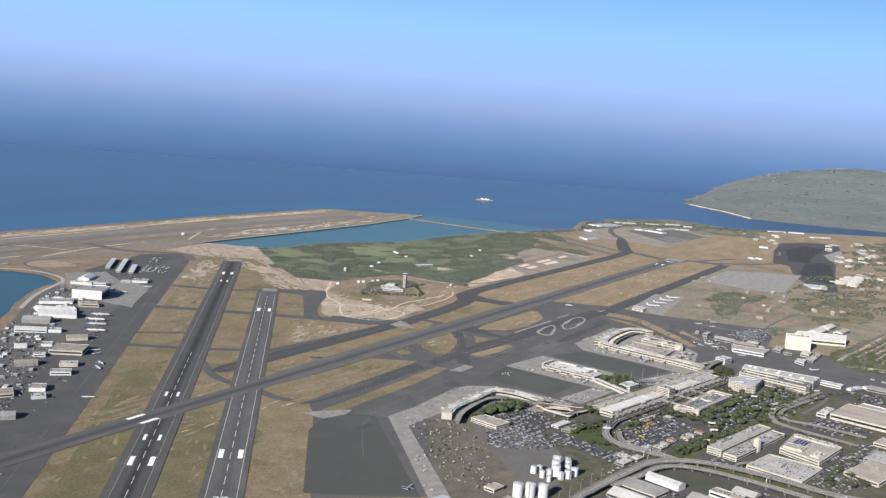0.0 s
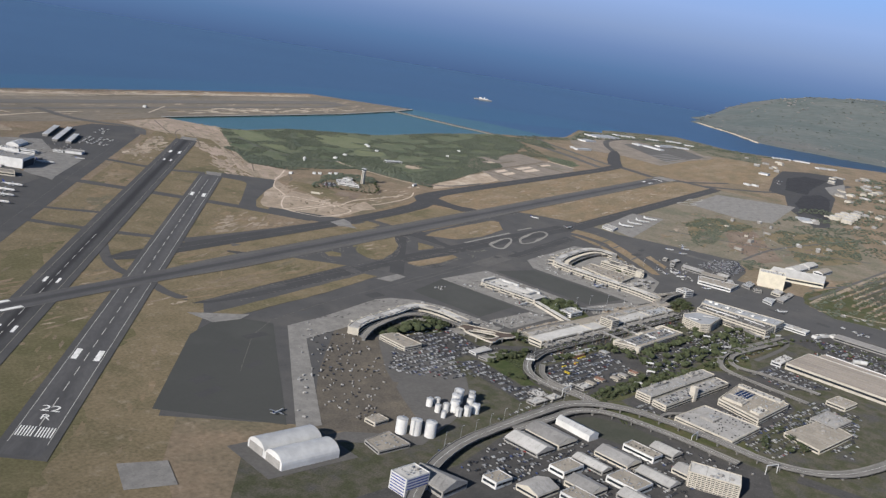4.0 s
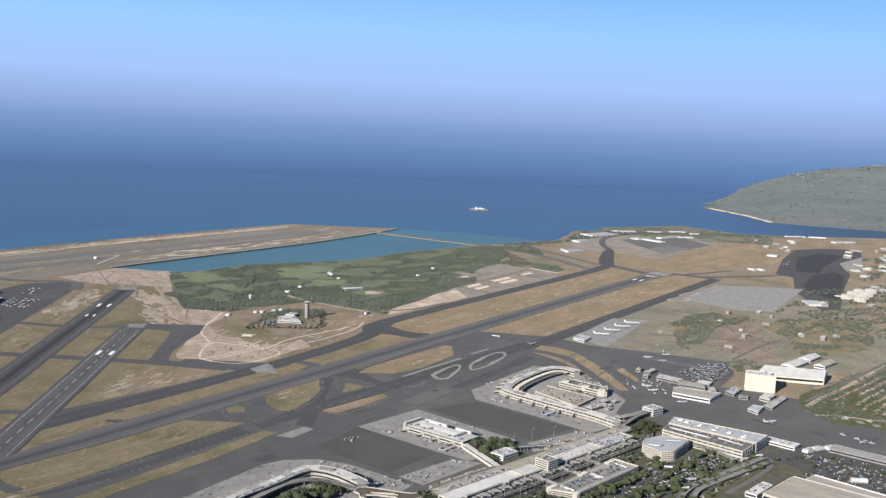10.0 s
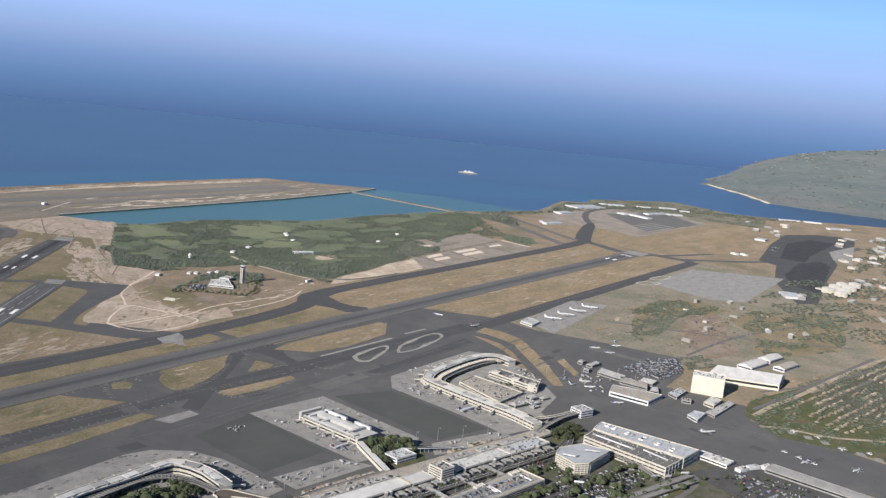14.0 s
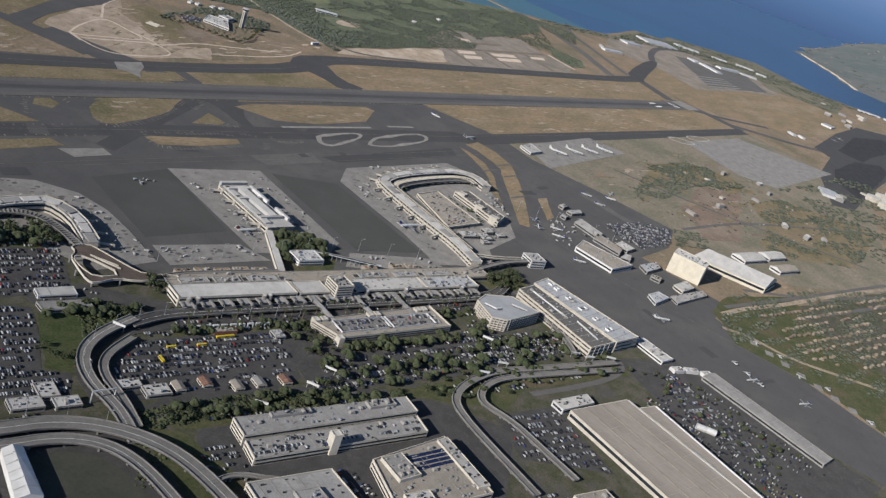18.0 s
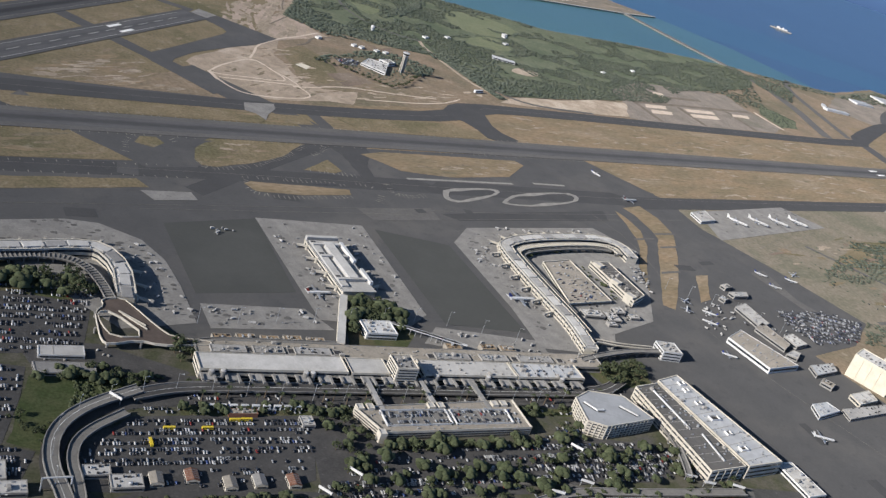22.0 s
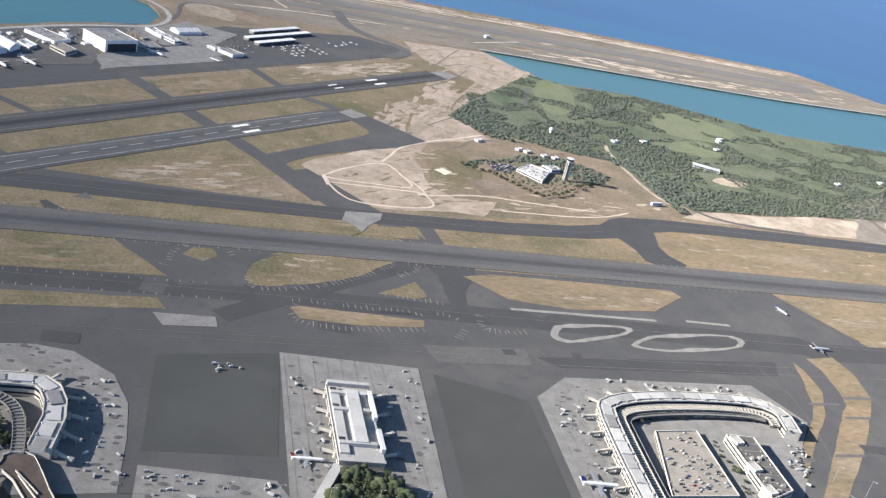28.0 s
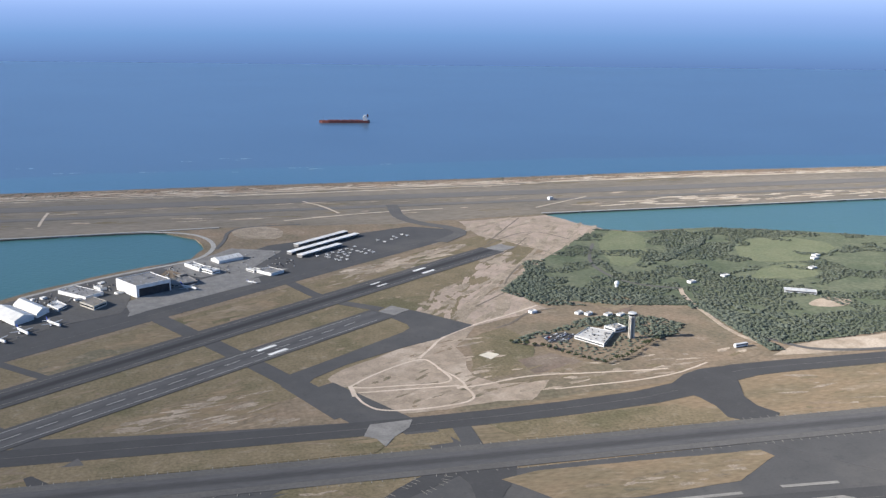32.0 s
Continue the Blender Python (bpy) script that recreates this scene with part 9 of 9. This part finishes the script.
for poly, n in (([(1811, 406), (1909, 401), (1959, 368), (1952, 322), (1874, 308), (1820, 344), (1681, 355)], 420), ([(1878, 286), (1978, 275), (2064, 158), (1830, 119), (1692, 190), (1824, 236)], 620), ([(3112, 1063), (3239, 995), (3330, 860), (3349, 777), (3299, 603), (3092, 558), (3060, 635), (3072, 763), (2967, 804), (2994, 907), (2921, 980)], 1300)):
    woods(poly, n, 1.6, 4.4, 3.4, lambda p: noise.noise(Vector((p[0] / 60, p[1] / 20, 11))) > 0.02, "low green scrub and trees near the air base")
woods([(1848, 866), (1967, 918), (2023, 905), (2106, 903), (2176, 899), (2160, 850), (2180, 826), (2255, 872), (2310, 930), (2420, 1040), (2330, 1090), (2200, 1050), (1960, 960)], 1500, 2.0, 4.4, 3.2, lambda p: noise.noise(Vector((p[0] / 60, p[1] / 26, 14))) > -0.30)
woods([(2235, 866), (2250, 800), (2206, 764), (2160, 764), (2174, 822)], 150, 1.6, 3.4, 3.4)
woods([(2380, 900), (2470, 960), (2500, 1000), (2440, 1050), (2380, 980)], 260, 3, 5.5, 4.5)
woods([(-300, 1632), (800, 1640), (1500, 1646), (1950, 1650), (2380, 1640), (2390, 1660), (1950, 1684), (760, 1684), (-300, 1684)], 1500, 1.2, 3.0, 5, lambda p: noise.noise(Vector((p[0] / 60, p[1] / 9, 6))) > -0.05, "low dry scrub along the beach")
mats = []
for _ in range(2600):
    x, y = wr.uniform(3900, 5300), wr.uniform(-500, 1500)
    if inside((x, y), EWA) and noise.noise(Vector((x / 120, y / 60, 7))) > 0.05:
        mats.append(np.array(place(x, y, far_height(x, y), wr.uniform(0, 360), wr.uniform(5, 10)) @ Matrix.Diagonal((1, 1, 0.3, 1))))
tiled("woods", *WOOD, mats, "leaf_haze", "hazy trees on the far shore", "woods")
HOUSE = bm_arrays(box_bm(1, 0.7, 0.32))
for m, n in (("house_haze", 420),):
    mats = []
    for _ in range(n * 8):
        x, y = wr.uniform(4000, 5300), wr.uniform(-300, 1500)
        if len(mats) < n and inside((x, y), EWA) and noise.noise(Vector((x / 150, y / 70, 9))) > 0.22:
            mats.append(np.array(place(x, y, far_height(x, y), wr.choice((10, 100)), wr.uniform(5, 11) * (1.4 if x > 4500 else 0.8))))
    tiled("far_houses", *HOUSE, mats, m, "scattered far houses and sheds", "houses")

# ---- parked cars ----
CR = random.Random(11)


def car_template(paint):
    root = thing("parked_car", {"car_white": "white car parked in a marked row", "car_silver": "silver car parked in a marked row", "car_dark": "dark car parked in a marked row", "car_red": "maroon car parked in a marked row", "car_blue": "blue car parked in a marked row"}[paint], "car", "parked cars")
    bm = box_bm(2.1, 0.84, 0.36, (0, 0, 0.14))
    for v in bm.verts:
        if v.co.z > 0.4:
            v.co.x *= 0.94
            v.co.y *= 0.94
    part("body", bm, paint, root)
    bm = box_bm(1.15, 0.76, 0.27, (-0.1, 0, 0.5))
    for v in bm.verts:
        if v.co.z > 0.6:
            v.co.x = v.co.x * 0.68 - 0.03
            v.co.y *= 0.82
    cabin = part("cabin", bm, "glass", root)
    part("roof", box_bm(0.74, 0.6, 0.03, (-0.1, 0, 0.77)), paint, cabin)
    return root


CARS = {p: car_template(p) for p in ("car_white", "car_silver", "car_dark", "car_red", "car_blue")}
bm = box_bm(2.1, 0.84, 0.40, (0, 0, 0.1))
box_bm(1.0, 0.72, 0.26, (-0.1, 0, 0.5), bm)
CAR = bm_arrays(bm)
spots = []


def rows(poly, angle, z=0.3, fill=0.75, pitch=1.35, aisle=5.2, double=True):
    """Cars in rows over an outline."""
    c, s = math.cos(radians(angle)), math.sin(radians(angle))
    loc = [(x * c + y * s, -x * s + y * c) for x, y in poly]
    x0, x1, y0, y1 = min(p[0] for p in loc), max(p[0] for p in loc), min(p[1] for p in loc), max(p[1] for p in loc)
    y, k = y0 + 1.5, 0
    while y < y1:
        x = x0 + CR.uniform(0, 1)
        while x < x1:
            gap = noise.noise(Vector((x / 9, y / 7, z)))
            if inside((x, y), loc) and CR.random() < fill + 0.55 * gap - 0.08:
                spots.append((x * c - y * s, x * s + y * c, z, angle + 90 + CR.choice((0, 180)) + CR.uniform(-3, 3)))
            x += pitch
        k += 1
        y += 2.5 if double and k % 2 else aisle
    return


rows([(889, 246), (920, 264), (1008, 248), (996, 222), (940, 226), (886, 238)], -12, fill=0.62, aisle=4.6)
rows([(890, 234), (990, 220), (986, 206), (930, 212)], -12, fill=0.28)
rows([(1040, 238), (1042, 226), (1128, 211), (1131, 228)], -10, 4.82, 0.5)
rows([(1299, 384), (1326, 385), (1317, 328), (1277, 329)], -82, 2.66, 0.22)
rows([(998, 200), (1104, 182), (1098, 167), (990, 188)], -12, fill=0.6)
rows([(1120, 184), (1218, 170), (1190, 152), (1118, 168)], -12, fill=0.6)
rows([(860, 396), (938, 382), (912, 324), (866, 330)], -12, fill=0.6)
rows([(797, 350), (866, 388), (868, 330), (856, 290), (818, 308)], -12, fill=0.6)
rows([(1084, 124), (1130, 112), (1108, 54), (1064, 90)], -15, fill=0.6)
rows([(866, 320), (882, 312), (874, 292), (858, 262), (838, 264), (850, 292)], -12, fill=0.6)
rows([(1256, 106), (1278, 94), (1258, 40), (1244, 0), (1226, 0), (1236, 60)], -15, fill=0.5)
rows([(842, 268), (870, 252), (861, 238), (830, 247)], -12, fill=0.8)
rows([(917, 164), (1021, 141), (1018, 133), (913, 156)], -14, 4.52, 0.45)
rows([(948, 140), (958, 130), (952, 96), (940, 84)], 76, fill=0.5)
rows([(884, 176), (912, 172), (906, 148), (884, 152)], -14, fill=0.55)
rows([(908, 198), (1040, 166), (1042, 160), (912, 192)], -14, fill=0.5)
rows([(700, 250), (840, 236), (842, 226), (700, 236)], -8, fill=0.3)
rows([(988, 196), (1036, 212), (1128, 198), (1168, 194), (1206, 178), (1200, 154)], -12, fill=0.5, aisle=6)
rows([(1060, 156), (1100, 163), (1235, 132), (1232, 120), (1110, 140), (1070, 150)], -12, fill=0.35)
rows([(1122, 196), (1166, 212), (1170, 182), (1232, 176), (1228, 150), (1150, 156)], -12, fill=0.5)
rows([(884, 150), (900, 100), (890, 60), (930, 40), (1000, 16), (1050, 20), (1060, 60), (1020, 66), (960, 80)], -14, fill=0.45)
rows(trect(-30, 270, -42, -37), -12, fill=0.4, aisle=3)
rows([(1436, 300), (1470, 300), (1480, 250), (1440, 240)], -12, fill=0.18)
rows([(690, 224), (796, 222), (798, 150), (846, 128), (850, 70), (690, 130)], -14, fill=0.30)
rows([(1501, 294), (1566, 286), (1592, 262), (1548, 238), (1492, 244), (1488, 272)], -30, fill=0.75)
rows([(960, 90), (1020, 74), (1060, 20), (940, 10)], -14, fill=0.25)
rows([(1380, 345), (1402, 372), (1394, 376), (1372, 348)], 60, fill=0.4)
rows([(1212, 92), (1240, 86), (1228, -30), (1190, -30)], -80, fill=0.42)
rows([(1262, 100), (1288, 96), (1280, -30), (1252, -30)], -84, fill=0.3, aisle=7)
rows(trect(-20, 280, -37, -14), -12, fill=0.10, aisle=3.6)
rows([(1364, 846), (1388, 852), (1396, 844), (1380, 828), (1365, 829)], 40, 0.3, 0.6)
CR.shuffle(spots)
paints = ["car_white", "car_silver", "car_dark", "car_red", "car_blue"]
bulk = {p: [] for p in paints}
single = 0
for x, y, z, a in spots:
    p = CR.choices(paints, (0.22, 0.28, 0.46, 0.015, 0.025))[0]
    k = CR.uniform(0.92, 1.15)
    if single < 190 and 884 < x < 1135 and 160 < y < 270:
        copy_thing(CARS[p], place(x, y, z, a, k))
        single += 1
    else:
        bulk[p].append(np.array(place(x, y, z, a, k)))
for p, mats in bulk.items():
    tiled("car_rows", *CAR, mats, p, "rows of parked cars in the lots", "cars")
for t in CARS.values():
    for o in t.children_recursive:
        bpy.data.objects.remove(o)
    bpy.data.objects.remove(t)
for x, y, a in ((934, 254, -12), (952, 250, -12), (922, 246, 80), (974, 252, -12), (968, 253, -12)):
    v = thing("shuttle_bus", "yellow rental shuttle bus in the car park", "bus", "shuttle buses", place(x, y, 0.3, a))
    part("body", box_bm(5.6, 1.3, 1.3, (0, 0, 0.3)), "yellow", v)
    part("window_band", box_bm(5.2, 1.36, 0.4, (0, 0, 0.95)), "glass", v)
    for wx in (-1.8, 1.8):
        part("axle", box_bm(0.5, 1.2, 0.3, (wx, 0, 0)), "dark", v)
# yards: stacked crates, drums and huts too small to pick apart
mats = []
for poly, n in (([(700, 300), (800, 350), (848, 415), (820, 440), (700, 345)], 150), ([(690, 222), (850, 222), (850, 60), (690, 120)], 160), ([(884, 336), (924, 326), (930, 300), (888, 300)], 20), (SHORE, 760), ([(1020, 1165), (1060, 1195), (1150, 1225), (1180, 1150), (1060, 1120)], 90), ([so(-200, 245), so(600, 235), so(700, 310), so(-200, 296)], 120), ([so(-200, 160), so(480, 190), so(480, 210), so(-200, 186)], 60), ([(1640, 290), (1900, 330), (1990, 200), (1800, 140)], 90), ([(560, 250), (600, 240), (560, 180), (520, 200)], 60), ([(1290, 330), (1340, 326), (1330, 300), (1290, 306)], 30), (trect(10, 270, 19, 25), 60)):
    for x, y in scatter(poly, n, CR, 2.5, lambda p: not (812 < p[0] < 860 and 130 < p[1] < 208)):
        mats.append(np.array(place(x, y, 0.2, CR.uniform(0, 360)) @ Matrix.Diagonal((CR.uniform(0.6, 2.4), CR.uniform(0.5, 1.5), CR.uniform(0.4, 1.2), 1))))
CRATE = bm_arrays(box_bm(1, 1, 1))
for i, m in enumerate(("wall_grey", "roof_pale", "car_dark", "wall_grey", "dark")):
    tiled("yard_clutter", *CRATE, mats[i::5], m, "crates and plant lying about the yards", "clutter")
# lamp posts along roads and aprons
lamp = thing("lamp_post", "tall thin grey lamp post", "lamp post", "lamp posts")
part("pole", cyl_bm(0.16, 0.09, 11, seg=6), "steel", lamp)
part("arm", box_bm(2.2, 0.14, 0.14, (0.9, 0, 10.9)), "steel", lamp)
part("head", box_bm(0.9, 0.4, 0.18, (2.0, 0, 10.8)), "white", lamp)
for x, y, a in steps_along([(873, 227), (879, 256), (900, 276), (941, 284), T(60, -30), T(280, -30)], 18) + steps_along([(709, 246), (773, 238), (835, 228), (868, 204)], 18) + steps_along([(984, 340), (1062, 330), (1140, 322), (1206, 282)], 24) + steps_along([(1400, 340), (1440, 300), (1470, 260)], 20):
    copy_thing(lamp, place(x, y, 0.1, a))
for o in lamp.children_recursive:
    bpy.data.objects.remove(o)
bpy.data.objects.remove(lamp)
